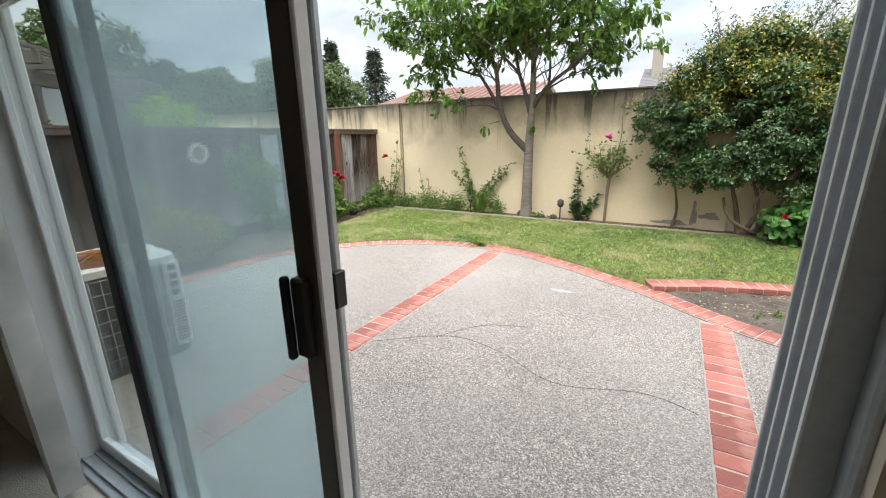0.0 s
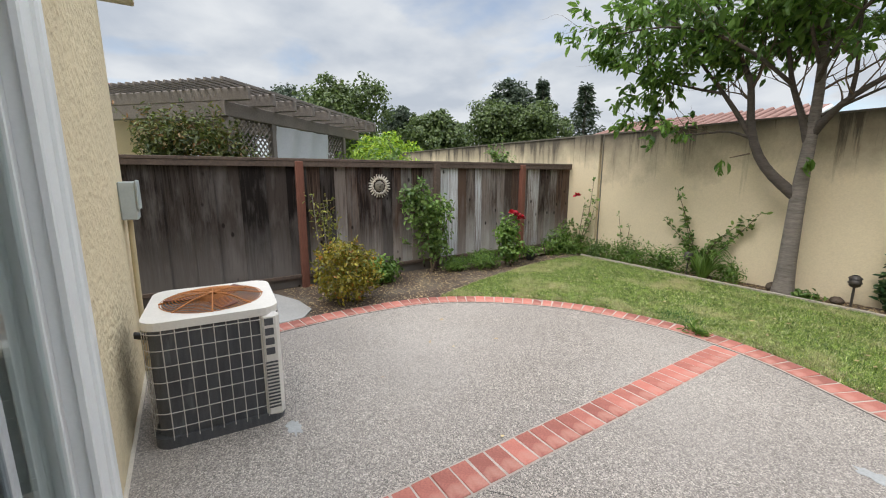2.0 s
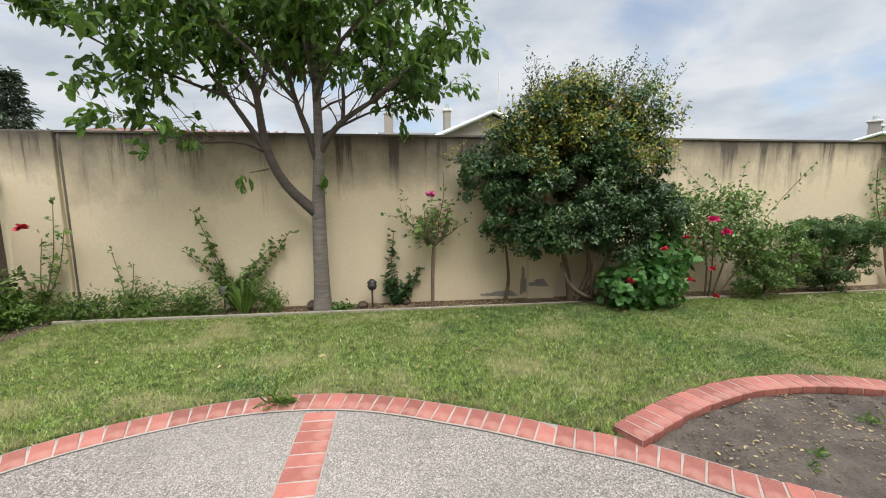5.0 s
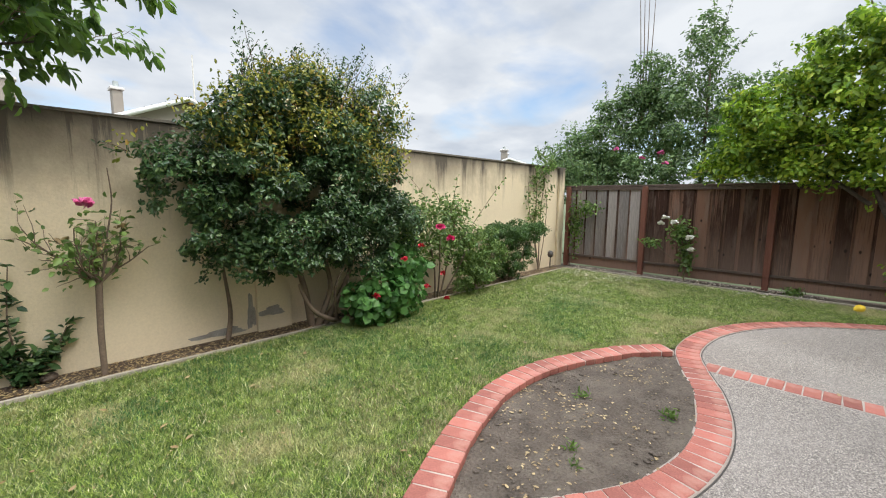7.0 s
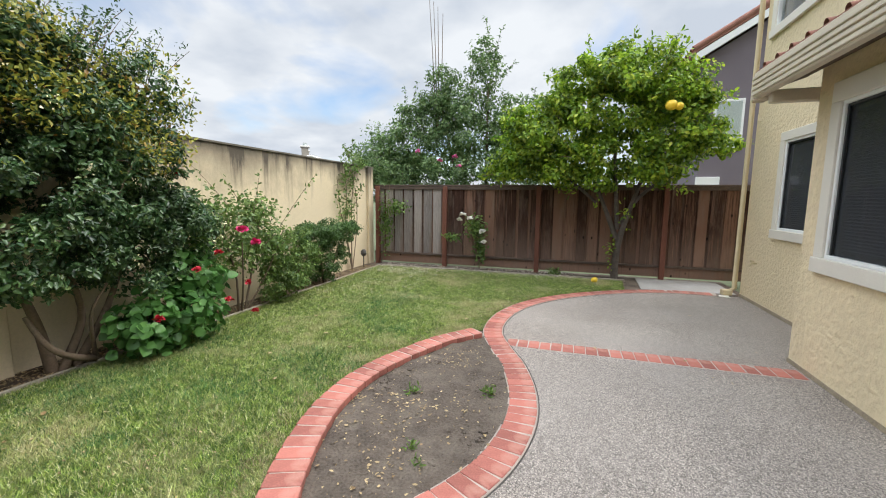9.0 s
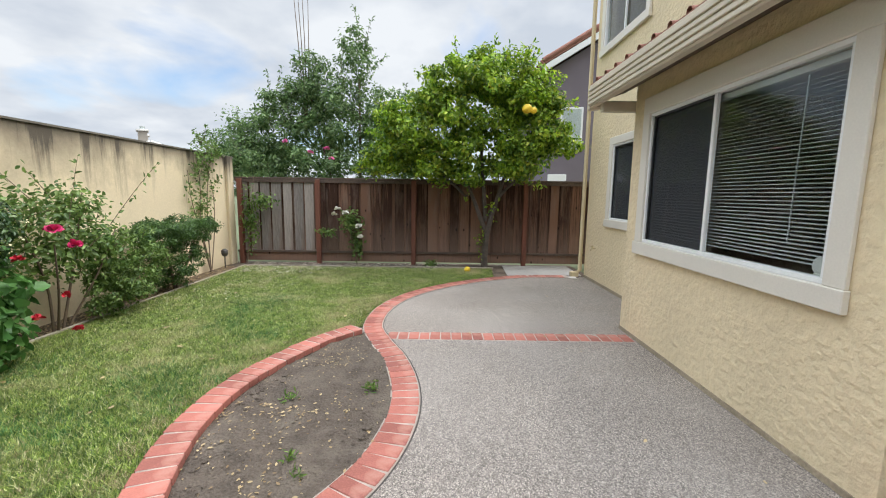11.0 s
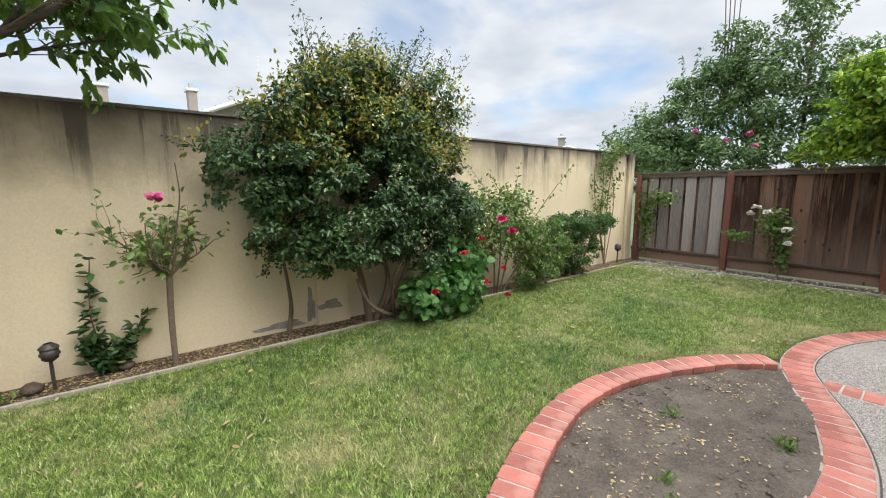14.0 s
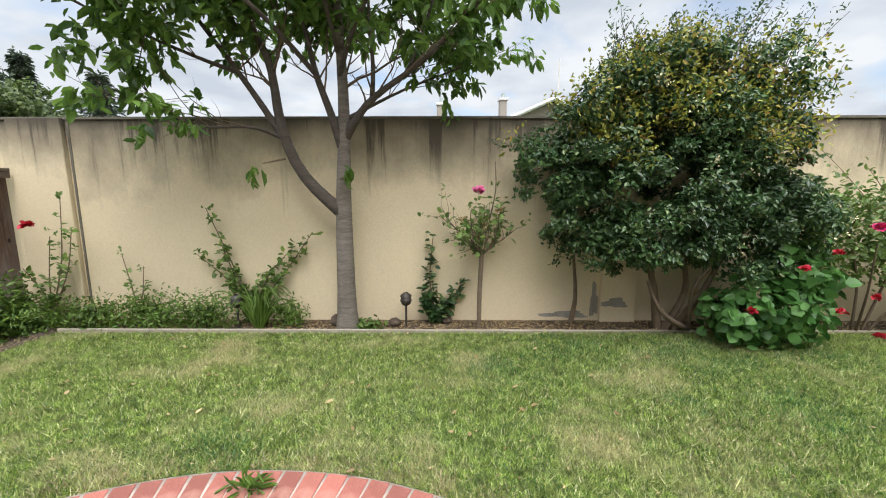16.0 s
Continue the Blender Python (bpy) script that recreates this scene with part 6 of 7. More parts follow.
for _ in range(800):
    p = rgc.uniform((0.1, 3.5), (3.05, 4.75))
    if inside(p[None], dirt_rim)[0]:
        r = 0.004 + 0.016 * rgc.random() ** 3
        bmesh.ops.create_icosphere(clods, subdivisions=1, radius=r, matrix=Matrix.LocRotScale((p[0], p[1], 0.002), Euler((0, 0, rgc.uniform(0, 6))), (1.3, 1, 0.5)))
tagged(part("dirt_clods", clods, M_DIRT), "small clods and stones on the dirt bed", "clods", kind="stuff")
low_plants("weed_tuft", "tiny green weeds in the dirt bed", [(0.9, 4.05, 0.02, 0.04, 0.04, 0.05), (1.75, 3.72, 0.02, 0.08, 0.05, 0.06), (0.75, 3.95, 0.02, 0.04, 0.04, 0.04), (1.6, 4.3, 0.01, 0.1, 0.06, 0.03)], 130, 0.045, M_LEAF_FERN, 70, 0.25)

# ---- fixtures of the yard ----
def ac_unit():
    th = thing("air_conditioner", "boxy outdoor air conditioner with rusty top grille", "air conditioner", at=(-3.43, 1.08, 0), turn=-4)
    th.scale = (1.05, 1.03, 1.03)
    h, z0 = 0.33, 0.03

    def rounded(bm, half, za, zb, r):
        pts = []
        for cx, cy, a0 in ((1, 1, 0), (-1, 1, 90), (-1, -1, 180), (1, -1, 270)):
            for k in range(6):
                a = radians(a0 + k * 18)
                pts.append((cx * (half - r) + r * math.cos(a), cy * (half - r) + r * math.sin(a)))
        lo, hi = [bm.verts.new((x, y, za)) for x, y in pts], [bm.verts.new((x, y, zb)) for x, y in pts]
        n = len(pts)
        for i in range(n):
            bm.faces.new((lo[i], lo[(i + 1) % n], hi[(i + 1) % n], hi[i]))
        bm.faces.new(hi)
        bm.faces.new(lo[::-1])
        return bm, pts

    bm, _ = rounded(bmesh.new(), h - 0.015, z0 + 0.02, 0.69, 0.09)
    part("coil", bm, M_ACFIN, th, "dark dusty coil fins")
    bm, _ = rounded(bmesh.new(), h + 0.005, z0 - 0.03, z0 + 0.03, 0.09)
    part("base_pan", bm, M_ACFIN, th)
    bm, pts = rounded(bmesh.new(), h + 0.008, 0.68, 0.725, 0.10)
    part("top_cover", bm, M_ACWHITE, th, "cream enamelled cover")
    ring = []
    for r in np.linspace(0.05, 0.275, 15):
        a = np.linspace(0, 2 * np.pi, 49)
        ring.append((np.column_stack([r * np.cos(a), r * np.sin(a), 0.765 - 0.035 * (r / 0.275) ** 2 + 0 * a]), 0.0022))
    tube_part("grille", ring, M_ACRUST, th, 5, "rusty round wire grille")
    spokes = [([(0, 0, 0.768), (0.14 * math.cos(a), 0.14 * math.sin(a), 0.76), (0.28 * math.cos(a), 0.28 * math.sin(a), 0.728)], 0.005) for a in np.linspace(0, 2 * np.pi, 9)[:-1]]
    tube_each("spoke", spokes, M_ACRUST, th, 5)
    tube_part("fan_motor", [([(0, 0, 0.69), (0, 0, 0.755), (0, 0, 0.762)], (0.075, 0.075, 0.04))], M_ACRUST, th, 14)
    tube_part("fan_well", [([(0, 0, 0.7265), (0, 0, 0.7285)], (0.265, 0.265))], M_ACRUST, th, 32)
    # flat dark disc on the closed cover, its colour replacing the well's shade
    bm = bmesh.new()
    bmesh.ops.create_circle(bm, cap_ends=True, radius=0.265, segments=32, matrix=Matrix.Translation((0, 0, 0.7285)))
    part("fan_shadow_plate", bm, M_ACFIN, th, "dark disc standing in for the shaded fan well")
    for i in range(3):
        bm = bmesh.new()
        box(bm, 0.06, 0.25, -0.05, 0.05, -0.004, 0.004, 0.002)
        part("fan_blade", bm, M_POST, th, m=pose(0, 0, 0.738, 0, 0, i * 120 + 20) @ Matrix.Rotation(radians(7), 4, "X"))
    n = len(pts)
    loops = []
    for z in np.linspace(0.12, 0.66, 7):
        q = [(x * 1.0, y * 1.0, z) for x, y in pts]
        loops.append((np.array(q + q[:1]), 0.0028))
    for k in np.linspace(-0.24, 0.24, 9):
        for q in (((k, h + 0.008), (k, -h - 0.008), (h + 0.008, k), (-h - 0.008, k))):
            loops.append((np.array([(*q, 0.05), (*q, 0.35), (*q, 0.68)]), 0.0026))
    tube_each("guard_wire", loops, M_ACGRID, th, 4)
    pan = boxp("corner_panel", (h - 0.05, h + 0.012, h - 0.10, h + 0.004, 0.04, 0.69), M_ACWHITE, th, 0.02, "cream corner panel with louvres")
    for z in np.arange(0.10, 0.40, 0.022):
        boxp("louvre", (h + 0.011, h + 0.016, h - 0.085, h - 0.02, z, z + 0.010), M_ACFIN, pan, 0)
    for z in (0.44, 0.50, 0.56, 0.62):
        boxp("logo_mark", (h + 0.0125, h + 0.0155, h - 0.078, h - 0.03, z, z + 0.042), M_ACFIN, pan, 0.002)
    return th


ac_unit()
eb = thing("electric_box", "grey electrical disconnect box on the stucco wall", "electrical box")
boxp("body", (-4.36, -4.18, 0.60, 0.70, 1.20, 1.47), M_BOX, eb, 0.008)
boxp("cover", (-4.37, -4.17, 0.70, 0.715, 1.27, 1.48), M_BOX, eb, 0.006)
tube_part("conduit", [([(-4.26, 0.64, 1.2), (-4.26, 0.63, 0.6), (-4.26, 0.63, 0.02)], 0.018)], M_PIPE, eb, 8)
lineset = thing("refrigerant_line", "black insulated pipe from the wall to the cooler", "pipe")
tube_part("pipe", [limb([(-3.95, 0.6, 0.42), (-3.92, 0.72, 0.40), (-3.85, 0.85, 0.28), (-3.76, 0.95, 0.25)], 0.026, 0.026)], M_BLACK, lineset, 8)
tube_part("pipe", [limb([(-4.1, 0.6, 0.35), (-4.08, 0.75, 0.3), (-4.0, 0.9, 0.12), (-3.76, 1.0, 0.12)], 0.014, 0.014)], M_PIPE, lineset, 8)

sunface = thing("sun_ornament", "round pale metal sun face hung on the fence", "ornament", at=(-6.165, 3.45, 1.35))
bm = bmesh.new()
bmesh.ops.create_uvsphere(bm, u_segments=24, v_segments=12, radius=0.078)
for v in bm.verts:
    v.co.x *= 0.28
part("face", bm, M_ORNFACE, sunface, "", True)
bm = bmesh.new()
for k in range(24):
    a = k * math.pi / 12
    r1 = 0.185 if k % 2 else 0.165
    mm = Matrix.Rotation(a, 4, "X") @ Matrix.Translation((0, 0, 0.135))
    bmesh.ops.create_cone(bm, segments=4, radius1=0.020, radius2=0.006, depth=r1 - 0.10, cap_ends=True, matrix=mm)
part("rays", bm, M_IRON, sunface)
tube_part("rim", [(np.column_stack([np.full(33, 0.012), 0.112 * np.cos(np.linspace(0, 2 * np.pi, 33)), 0.112 * np.sin(np.linspace(0, 2 * np.pi, 33))]), 0.009)], M_IRON, sunface, 6)
bm = bmesh.new()
for y, z, w, hgt in ((-0.035, 0.025, 0.022, 0.008), (0.035, 0.025, 0.022, 0.008), (0, -0.045, 0.04, 0.008), (0, -0.01, 0.012, 0.03)):
    box(bm, 0.016, 0.034, y - w / 2, y + w / 2, z - hgt / 2, z + hgt / 2, 0.003)
part("features", bm, M_LAMPDARK, sunface)


def path_light(at, group="path lights"):
    th = thing("path_light", "dark bronze garden path light on a stake", "lamp", group, at=at)
    th.scale = (1.25, 1.25, 1.0)
    tube_part("stake", [([(0, 0, 0), (0, 0, 0.24)], 0.010)], M_LAMPDARK, th, 8)
    tube_part("lantern", [([(0, 0, 0.23), (0, 0, 0.25), (0, 0, 0.33), (0, 0, 0.335)], (0.02, 0.042, 0.046, 0.02))], M_LAMPDARK, th, 12)
    tube_part("cap", [([(0, 0, 0.335), (0, 0, 0.345), (0, 0, 0.375)], (0.052, 0.050, 0.022))], M_LAMPDARK, th, 12)
    tube_part("band", [([(0, 0, 0.28), (0, 0, 0.295)], (0.052, 0.052))], M_LAMPDARK, th, 12)
    return th


path_light((-1.80, 7.50, 0.0))
path_light((-3.62, 7.40, 0.0))
path_light((6.55, 7.42, 0.05))
for c, r in (((-1.93, 7.52, 0.03), 0.07), ((-2.58, 7.58, 0.04), 0.09), ((-1.35, 7.6, 0.03), 0.06)):
    bm = bmesh.new()
    bmesh.ops.create_icosphere(bm, subdivisions=2, radius=r)
    for v in bm.verts:
        v.co *= 1 + 0.25 * noise.noise(v.co * 18 + Vector(c))
        v.co.z *= 0.7
    tagged(part("garden_stone", bm, M_SOIL, None, "", True, pose(*c)), "dark rounded stone in the mulch", "stone", "garden stones")
pot = thing("plant_pot", "small black plastic pot with a low plant", "pot", at=(-5.75, 6.2, 0))
tube_part("pot_body", [([(0, 0, 0), (0, 0, 0.12), (0, 0, 0.125)], (0.07, 0.09, 0.08))], M_BLACK, pot, 14)
rgp = np.random.default_rng(90)
leaves("foliage", rgp.normal(size=(170, 3)) * (0.10, 0.16, 0.035) + (0, 0, 0.17), rgp, 0.07, M_LEAF_FERN, pot, aspect=0.4, droop=-0.3)
tagged(boxp("timber_plank", (-6.0, -5.85, 5.9, 6.9, 0.08, 0.14), M_CAPRAIL, None, 0.006), "weathered plank lying at the fence foot", "plank")


def stain(label, c, rx, ry, seed, material):
    rg = np.random.default_rng(seed)
    pts = [(c[0] + rx * math.cos(a) * q, c[1] + ry * math.sin(a) * q) for a, q in zip(np.linspace(0, 2 * np.pi, 22, endpoint=False), rg.uniform(0.55, 1.1, 22))]
    return tagged(sheet("stain", pts, 0.003, 0.002, material), label, "stain")


stain("pale spill mark on the concrete beside the cooler", (-2.93, 1.42), 0.10, 0.05, 3, M_STAIN)
stain("pale chipped patch on the concrete", (-0.87, 3.84), 0.12, 0.05, 4, M_STAIN)
for cl in ([(-1.9, 2.1), (-1.4, 2.45), (-0.95, 2.4), (-0.5, 2.2), (0.0, 2.35), (0.32, 2.28)], [(-1.5, 2.4), (-1.25, 2.75), (-0.9, 2.9)]):
    ln = smooth_curve(cl, 0.03)
    rg = np.random.default_rng(len(cl))
    ln = ln + np.cumsum(rg.normal(size=ln.shape) * 0.004, 0) * 0.4
    tagged(ribbon("crack", ln, 0.003, 0.0025, 0.002, M_CRACK), "thin dark crack across the patio concrete", "crack")

# ---- beyond the fences ----
def far_tree(name, label, at, h, w, seed, material, size=0.5, n=2600, conifer=False):
    rg = np.random.default_rng(seed)
    th = thing(name, label, "tree", "trees beyond the gardens", at=at)
    tube_part("trunk", [([(0, 0, -0.3), (0, 0, h * 0.5), (0, 0, h * 0.92)], (h * 0.03, h * 0.02, h * 0.004))], M_BARK, th, 7)
    if conifer:
        z = rg.uniform(0.12, 1.0, n)
        tier = np.floor(z * 13) / 13
        a = rg.integers(0, 9, n) * (2 * np.pi / 9) + tier * 40 + rg.normal(0, 0.13, n)
        r = w * (1.02 - tier) ** 0.85 * rg.uniform(0.05, 1.0, n) ** 0.6 * (0.75 + 0.35 * np.sin(tier * 47 + a * 2))
        p = np.column_stack([r * np.cos(a), r * np.sin(a), tier * h + 0.12 * r + rg.normal(0, 0.28, n)])
        d = np.column_stack([np.cos(a), np.sin(a), np.full(n, -0.1)])
        leaves("crown", p, rg, size, material, th, aspect=0.35, out=d * 1.5, droop=0.2, spread=0.5)
    else:
        lob = []
        for _ in range(16):
            q = rg.normal(size=3)
            q /= np.linalg.norm(q)
            lob.append((q[0] * w * 0.55, q[1] * w * 0.55, h * 0.64 + q[2] * h * 0.2, w * rg.uniform(0.3, 0.5), w * rg.uniform(0.3, 0.5), h * rg.uniform(0.12, 0.2)))
        p, d = clumped(rg, lob, n, 260, w * 0.2, 0.7)
        leaves("crown", p, rg, size, material, th, aspect=0.8, out=d * 0.3, droop=0.1, facing=d)
    return th


def polar(az, dist, z=0.0):
    """A place at a bearing (degrees left of +y) and distance from the middle of the yard."""
    return (-0.9 - math.sin(radians(az)) * dist, 1.8 + math.cos(radians(az)) * dist, z)


for i, (az, dist, h, w, material, con) in enumerate([
        (72, 34, 9.6, 4.4, M_LEAF_FAR, False), (64, 44, 9.0, 2.6, M_LEAF_FAR2, False), (60, 36, 7.0, 3.6, M_LEAF_FAR, False), (57, 48, 7.6, 2.6, M_LEAF_FAR2, False),
        (51, 42, 9.0, 4.0, M_LEAF_FAR, False), (45, 42, 8.8, 3.6, M_LEAF_FAR, False), (48.5, 48, 12.0, 3.2, M_LEAF_FAR2, False), (44.5, 50, 12.6, 3.2, M_LEAF_FAR2, True),
        (50.5, 50, 11.4, 3.2, M_LEAF_FAR2, True), (39, 48, 11.4, 3.6, M_LEAF_FAR2, True), (34, 60, 7.0, 3.6, M_LEAF_FAR, False), (-23, 40, 6.3, 2.5, M_LEAF_FAR2, False),
        (-14, 50, 7.6, 3.4, M_LEAF_FAR2, False), (66, 30, 4.2, 2.8, M_LEAF_LEMON, False), (79, 40, 9.0, 4.0, M_LEAF_FAR2, False), (86, 40, 9, 4, M_LEAF_FAR, False)]):
    far_tree("conifer" if con else "broadleaf_tree", "distant dark conifer with tiered branches" if con else "distant rounded evergreen tree beyond the gardens", polar(az, dist), h, w, 200 + i, material, 0.42 if con else 0.25, 4200 if con else 13000, con)

# shrubs in the neighbour's garden on the left
shrub("neighbour_shrub", "olive-green shrub behind the dark fence", [(-6.85, 1.15, 1.85, 0.35, 0.5, 0.5), (-6.8, 1.55, 1.65, 0.3, 0.4, 0.5), (-6.85, 0.8, 1.9, 0.3, 0.3, 0.5)], 3600, 0.07, M_LEAF_PHOT, 301, [([(-7.0, 1.1, 0), (-7.0, 1.1, 1.6)], 0.03, 0.02)], 0.3, 0.4, twig_n=60, twig_len=0.35, extra=M_LEAF_PHOT)
shrub("neighbour_shrub", "bright green shrub behind the dark fence", [(-9.0, 4.6, 1.7, 0.9, 0.8, 0.6), (-8.4, 5.0, 1.5, 0.6, 0.6, 0.4)], 2600, 0.12, M_LEAF_LEMON, 302, [([(-9, 4.6, 0), (-9, 4.6, 1.5)], 0.04, 0.02)], 0.3, 0.45)
shrub("neighbour_rose", "rose shoots showing over the fence top", [(-6.75, 6.35, 1.75, 0.15, 0.35, 0.25), (-6.8, 3.9, 1.75, 0.12, 0.3, 0.15)], 300, 0.075, M_LEAF_ROSE, 303, [([(-6.7, 6.3, 0), (-6.7, 6.35, 1.95)], 0.012, 0.005), ([(-6.8, 3.9, 0), (-6.8, 3.9, 1.8)], 0.012, 0.005)], 0.1, 0.5, twig_n=16, twig_len=0.28)

# shrubs behind the right fence
shrub("tall_shrub", "tall airy grey-green shrub behind the brown fence", [(9.8, 8.7, 2.5, 0.8, 0.9, 1.1), (9.8, 7.4, 3.1, 0.9, 0.9, 1.6), (9.9, 6.8, 4.5, 0.5, 0.5, 0.95), (9.8, 6.0, 3.5, 0.9, 0.9, 1.7), (9.9, 5.5, 4.9, 0.5, 0.5, 0.95), (9.8, 4.8, 3.1, 0.8, 0.8, 1.4), (9.2, 6.8, 2.05, 0.7, 2.3, 0.65), (9.2, 4.6, 2.2, 0.6, 1.0, 0.7), (9.5, 8.2, 2.4, 0.7, 1.0, 0.9), (9.7, 4.2, 2.6, 0.6, 0.5, 0.9)],
      36000, 0.10, M_LEAF_HEDGE, 304, [([(9.8, 6, 0), (9.8, 6.2, 2), (9.9, 6.7, 4)], 0.06, 0.02), ([(9.8, 5.4, 0), (9.8, 5.4, 4.5)], 0.06, 0.02)], 0.35, 0.42, "shrub", twig_n=170, twig_len=0.55, clumps=520, clump_r=0.32, walled=False)
bare = thing("bare_branches", "tall bare twigs rising over the shrubs", "branches")
tube_each("twig", [limb([(10.0, 6.9, 3.0), (10.0, 6.85 + k * 0.15, 5.0), (10.0, 6.9 + k * 0.25, 6.8 + 0.3 * k)], 0.02, 0.006) for k in (-0.6, 0, 0.5, 1.0)], M_TWIG, bare, 5)
tf = thing("tall_shrub", "pink flowering tips among the tall shrubs", "flowers")
for i, (y, z) in enumerate([(7.0, 2.75), (6.0, 2.6), (5.9, 2.35), (6.4, 2.5)]):
    petals("bloom", (8.75, y, z), 0.06, M_PINK, tf, 310 + i)


M_GABLE = mat("beige_siding", (0.36, 0.32, 0.27), 0.9, 0.1, 2, 50)


def gable_house(name, label, at, turn, w, d, hw, hr, wall, roofm, tile=False, chim=None, windows=()):
    """A house with a gable roof along its local x: walls, roof slopes, fascia, chimney, windows."""
    th = thing(name, label, "house", at=at, turn=turn)
    bm = bmesh.new()
    box(bm, -w / 2, w / 2, -d / 2, d / 2, -0.3, hw)
    part("wall", bm, wall, th)
    for sx in (-1, 1):
        bm = bmesh.new()
        a = [bm.verts.new((sx * (w / 2 - 0.02), y, z)) for y, z in ((-d / 2, hw), (d / 2, hw), (0, hr - 0.1))]
        bm.faces.new(a)
        part("gable", bm, wall, th)
    ov = 0.4
    for sy in (-1, 1):
        bm = bmesh.new()
        sl = (hr - hw) / (d / 2)
        v = [(-w / 2 - ov, sy * (d / 2 + ov), hw - sl * ov), (w / 2 + ov, sy * (d / 2 + ov), hw - sl * ov), (w / 2 + ov, 0, hr), (-w / 2 - ov, 0, hr)]
        lo = [bm.verts.new((x, y, z)) for x, y, z in v]
        hi = [bm.verts.new((x, y, z + 0.1)) for x, y, z in v]
        for i in range(4):
            bm.faces.new((lo[i], lo[(i + 1) % 4], hi[(i + 1) % 4], hi[i]))
        bm.faces.new(hi)
        bm.faces.new(lo[::-1])
        bmesh.ops.recalc_face_normals(bm, faces=bm.faces[:])
        rp = part("roof", bm, roofm, th)
        if tile:
            rows = []
            for x in np.arange(-w / 2 - 0.3, w / 2 + 0.35, 0.32):
                rows.append(([(x, sy * (d / 2 + ov), hw - sl * ov + 0.10), (x, sy * d / 4, (hw + hr) / 2 + 0.10), (x, 0, hr + 0.10)], 0.085))
            tagged(tube_part("tile_row", rows, roofm, rp, 6), kind="stuff")
        else:
            rows = []
            for q in np.arange(0.0, 1.0, 0.07):
                y, z = sy * (d / 2 + ov) * (1 - q), (hw - sl * ov) * (1 - q) + hr * q + 0.1
                rows.append(([(-w / 2 - ov, y, z), (w / 2 + ov, y, z)], 0.018))
            tagged(tube_part("shingle_row", rows, roofm, rp, 4), kind="stuff")
        tube_each("fascia", [([(sx * (w / 2 + ov), sy * (d / 2 + ov), hw - sl * ov), (sx * (w / 2 + ov), 0, hr)], 0.09) for sx in (-1, 1)], M_WHITE, rp, 4)
    if chim:
        for cx, cy, cw, ch in chim:
            c = boxp("chimney", (cx - cw, cx + cw, cy - cw * 0.7, cy + cw * 0.7, hw, ch), M_GABLE, th, 0.02)
            boxp("chimney_cap", (cx - cw * 1.25, cx + cw * 1.25, cy - cw * 0.95, cy + cw * 0.95, ch, ch + 0.12), M_CEIL, c, 0.02)
            tube_part("flue", [([(cx, cy, ch), (cx, cy, ch + 0.4)], cw * 0.4)], M_BOX, c, 10)
    for x0, z0, ww, hh in windows:
        wd = boxp("window", (x0, x0 + ww, -d / 2 - 0.05, -d / 2 + 0.02, z0, z0 + hh), M_WHITE, th, 0.01)
        boxp("pane", (x0 + 0.06, x0 + ww - 0.06, -d / 2 - 0.06, -d / 2 - 0.045, z0 + 0.06, z0 + hh - 0.06), M_WINGLASS, wd, 0)
    return th


gable_house("house", "neighbouring house with a red clay tile roof", polar(24.5, 19), 4, 6.0, 7, 2.9, 3.75, M_WALL_CLEAN, M_FARTILE, True)
gable_house("house", "neighbouring house with a grey gable roof and chimney", polar(-9.5, 24, 0), 92, 8.0, 5.6, 4.0, 5.2, M_GABLE, M_ROOFGREY, False, [(1.2, 1.25, 0.27, 6.2)])
gable_house("house", "neighbouring house with a grey shingle roof and tall chimney", (0.1, 29.0, 0), 0, 4.2, 6, 3.9, 5.2, M_GABLE, M_ROOFGREY, False, [(-1.75, -1.2, 0.27, 6.2)])
gable_house("house", "far house with pale chimneys behind the wall", polar(-53, 42, 0), 35, 12, 8, 3.6, 4.9, M_WALL_CLEAN, M_ROOFGREY, False, [(-2.2, 0.5, 0.42, 6.0), (2.0, 0.5, 0.42, 6.1)])
ph = thing("house", "mauve-grey two-storey neighbouring house with a tile roof", "house")
def prism(name, ys_zs, x0, x1, material, parent):
    bm = bmesh.new()
    lo, hi = [bm.verts.new((x0, y, z)) for y, z in ys_zs], [bm.verts.new((x1, y, z)) for y, z in ys_zs]
    n = len(lo)
    for i in range(n):
        bm.faces.new((lo[i], lo[(i + 1) % n], hi[(i + 1) % n], hi[i]))
    bm.faces.new(lo[::-1])
    bm.faces.new(hi)
    bmesh.ops.recalc_face_normals(bm, faces=bm.faces[:])
    return part(name, bm, material, parent)


prism("wall", [(-0.35, -0.3), (-0.35, 5.6), (-4.6, 8.2), (-9, 5.6), (-9, -0.3)], 12.3, 20, M_PURPLE, ph)
prism("fascia", [(0.0, 5.42), (0.0, 5.62), (-4.6, 8.45), (-4.6, 8.25)], 11.98, 12.12, M_WHITE, ph)
rfp = prism("roof", [(0.05, 5.62), (0.05, 5.72), (-4.6, 8.58), (-4.6, 8.46)], 11.98, 20.2, M_ROOFTILE, ph)
rows = [([(x, 0.08, 5.74), (x, -4.6, 8.6)], 0.085) for x in np.arange(12.02, 20, 0.25)]
tagged(tube_part("tile_row", rows, M_ROOFTILE, rfp, 7), kind="stuff")
pw = boxp("window", (12.24, 12.32, -1.35, -0.6, 3.0, 4.4), M_WHITE, ph, 0.01)
boxp("pane", (12.22, 12.235, -1.28, -0.67, 3.07, 4.33), M_WINGLASS, pw, 0)
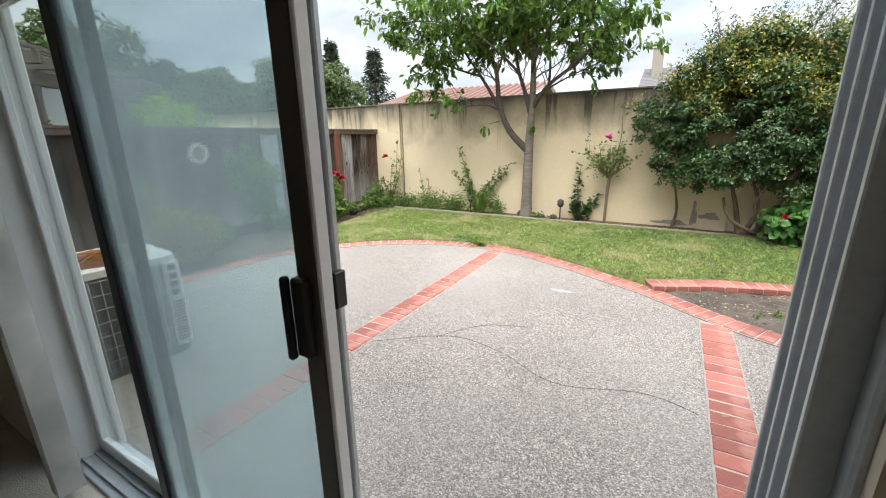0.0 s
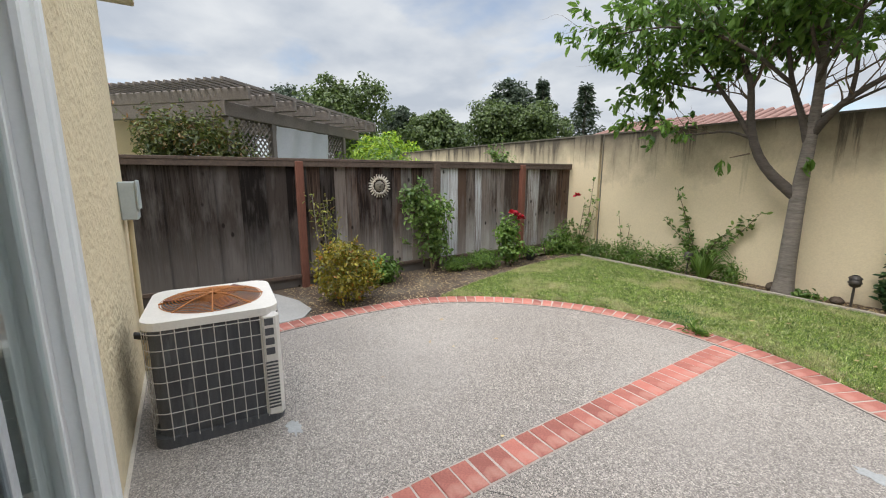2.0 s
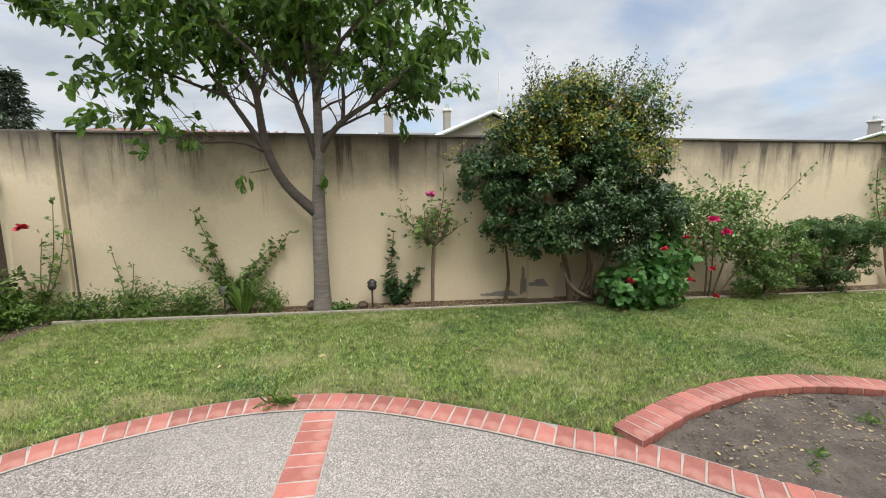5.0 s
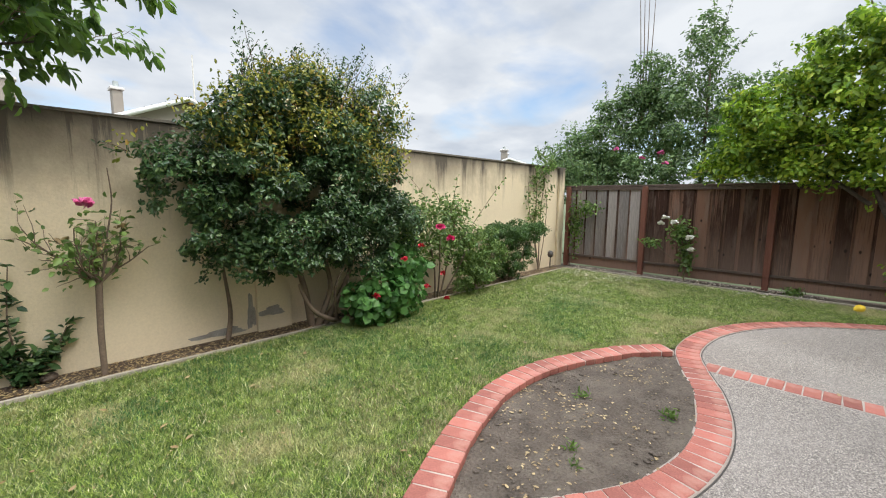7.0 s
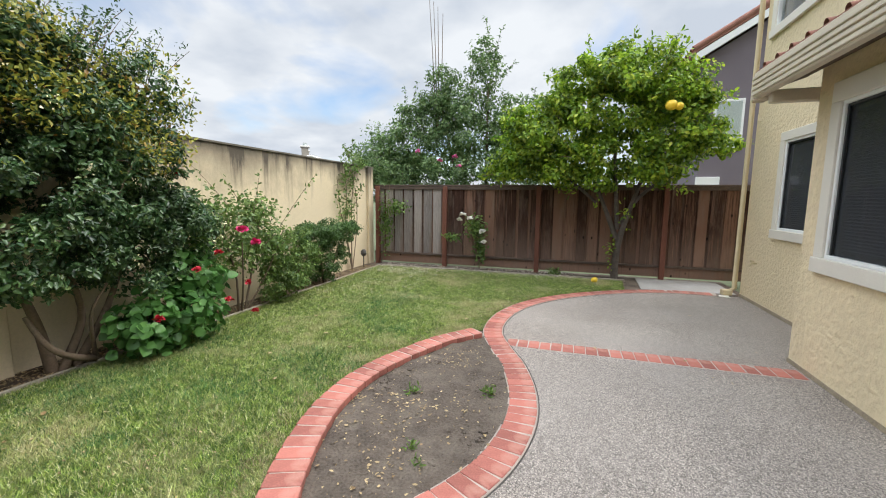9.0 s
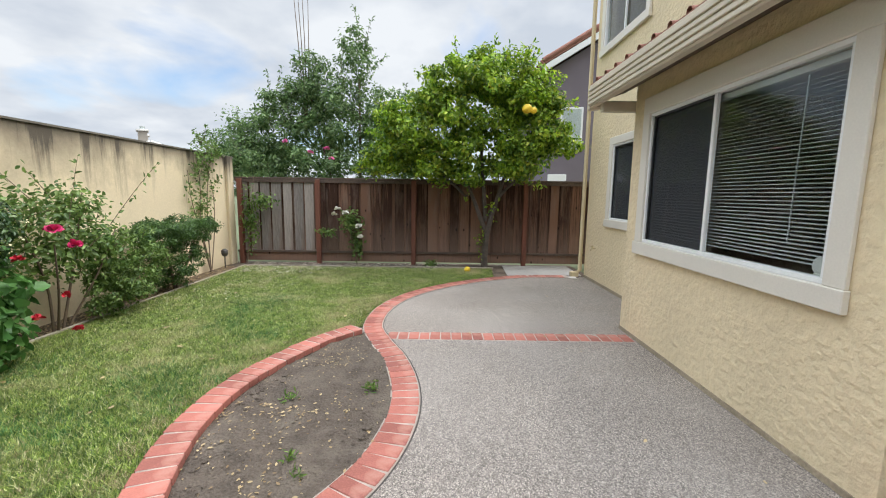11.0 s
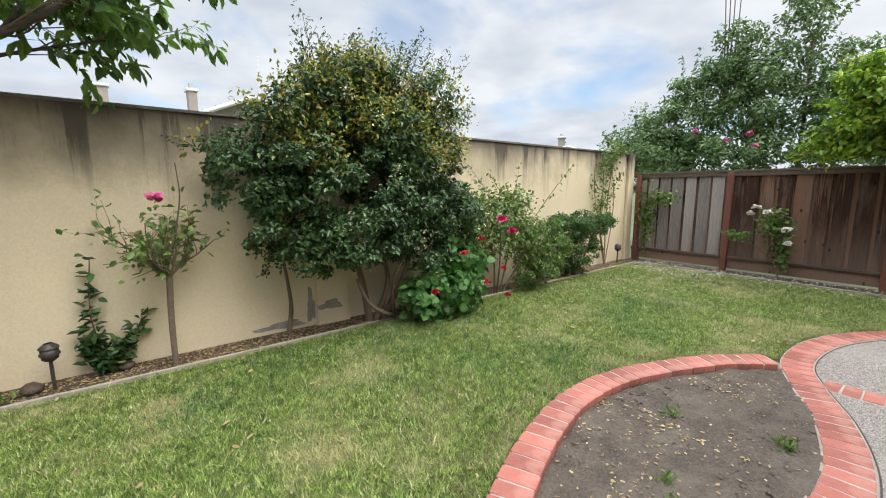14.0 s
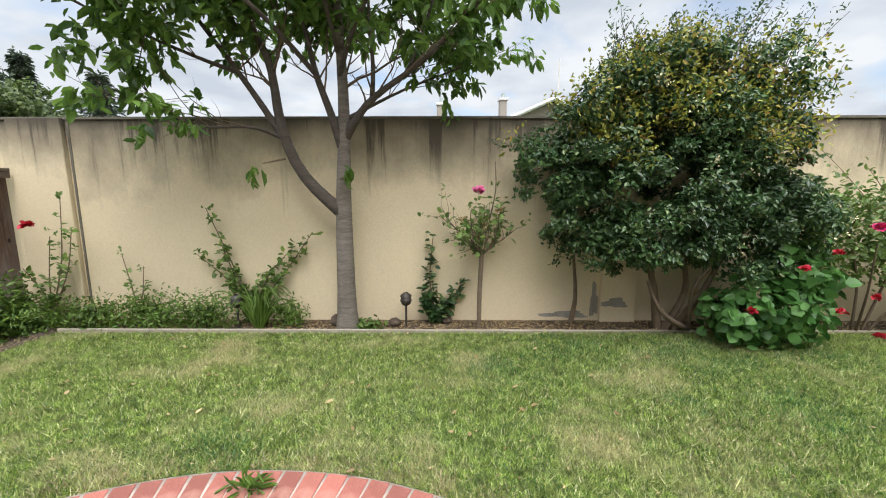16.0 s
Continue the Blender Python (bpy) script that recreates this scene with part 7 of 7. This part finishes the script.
pw = boxp("window", (12.24, 12.32, -0.9, -0.3, 2.0, 2.25), M_WHITE, ph, 0.01)
orn = thing("window_ornament", "round white shell-like ornament on the inner sill", "ornament", at=(1.03, 1.0, 1.10))
bm = bmesh.new()
bmesh.ops.create_uvsphere(bm, u_segments=14, v_segments=8, radius=0.06)
for v in bm.verts:
    v.co.y *= 0.4
    v.co *= 1 + 0.06 * math.sin(8 * math.atan2(v.co.z, v.co.x))
part("shell", bm, M_WHITEFL, orn, "", True, pose(0, 0, 0.055))
boxp("foot", (-0.03, 0.03, -0.02, 0.02, -0.012, 0.012), M_WHITEFL, orn, 0.004)
pole = thing("light_pole", "thin pale pole far behind the wall", "pole", at=polar(-13.8, 45))
tube_part("shaft", [([(0, 0, 0), (0, 0, 6), (0, 0, 14)], (0.09, 0.08, 0.06))], M_CEIL, pole, 8)


def pergola():
    """Weathered patio cover behind the left fence, set at an angle."""
    th = thing("pergola", "weathered timber pergola with lattice and a grey cloth", "pergola", at=(-6.95, 1.60, 0), turn=134)
    # local x runs along the front edge, local y back over the neighbour's patio
    L, D, z = 4.6, 3.2, 2.66
    boxp("beam", (0.1, L - 0.2, 0.12, 0.22, z - 0.34, z - 0.14), M_PERGOLA, th, 0.008)
    boxp("beam", (0.12, 0.22, 0.22, D, z - 0.34, z - 0.14), M_PERGOLA, th, 0.008)
    for x in np.arange(0.15, L, 0.55):
        boxp("rafter", (x - 0.035, x + 0.035, -0.25, D, z - 0.14, z + 0.03), M_PERGOLA, th, 0.01)
    for y in np.arange(-0.22, D, 0.125):
        boxp("slat", (-0.3, L + 0.1, y, y + 0.035, z + 0.03, z + 0.075), M_PERGOLA, th, 0.004)
    for x in (0.2, 1.16, 2.86, 3.65):
        boxp("post", (x - 0.05, x + 0.05, 0.12, 0.22, -0.2, z - 0.34), M_PERGOLA, th, 0.006)
    cl = []
    for i in range(25):
        for j in range(9):
            u, v = i / 24, j / 8
            cl.append((1.2 + u * 1.62, 0.10 + 0.03 * math.sin(u * 17 + v * 4), z - 0.36 - v * (1.2 + 0.05 * math.sin(u * 9))))
    f = [(i * 9 + j, (i + 1) * 9 + j, (i + 1) * 9 + j + 1, i * 9 + j + 1) for i in range(24) for j in range(8)]
    c = place("cloth", np_mesh("cloth", cl, f, M_TARP), th, "hanging grey shade cloth", True)
    for x0, x1 in ((0.4, 1.12), (2.9, 3.6)):
        lat = []
        z0, z1 = 1.3, z - 0.34
        for s in np.arange(-(z1 - z0), x1 - x0, 0.11):
            for dirn in (1, -1):
                a0, a1 = max(0, s), min(x1 - x0, s + (z1 - z0))
                if a1 > a0 + 0.02:
                    za, zb = z0 + (a0 - s), z0 + (a1 - s)
                    if dirn < 0:
                        lat.append(([(x1 - a0, 0.185, za), (x1 - a1, 0.185, zb)], 0.016))
                    else:
                        lat.append(([(x0 + a0, 0.17, za), (x0 + a1, 0.17, zb)], 0.016))
        tagged(tube_part("lattice", lat, M_PERGOLA, th, 4, "diagonal wooden lattice"), kind="stuff")
    return th


pergola()
gable_house("house", "neighbouring house seen under the pergola", (-14.5, -1.8, 0), 0, 8, 6, 2.7, 3.3, M_WALL_CLEAN, M_ROOFTILE, True)

# ---- pieces of walls, fences and courses, last ----
BOARDS = {}


def board_mesh(w, h, material):
    key = (round(w / 0.01), round(h, 2), material.name)
    if key not in BOARDS:
        me = bpy.data.meshes.new("board")
        bm = box(bmesh.new(), -0.009, 0.009, -key[0] * 0.005, key[0] * 0.005, 0, h, 0.003)
        bm.to_mesh(me)
        bm.free()
        me.materials.append(material)
        BOARDS[key] = me
    return BOARDS[key]


k = 0
for item in LATER:
    if len(item) == 2 and isinstance(item[1], tuple):
        th, (x, y, w, z0, z1, material) = item
        place("board", board_mesh(w, z1 - z0, material), th, m=pose(x, y, z0, random.uniform(-0.15, 0.15), 0, random.uniform(-0.6, 0.6)))
    elif len(item) == 2:
        place("brick", BRICKS[k % 4], item[0], m=item[1])
    else:
        place("slat", item[1], item[0], m=item[2])
    k += 1
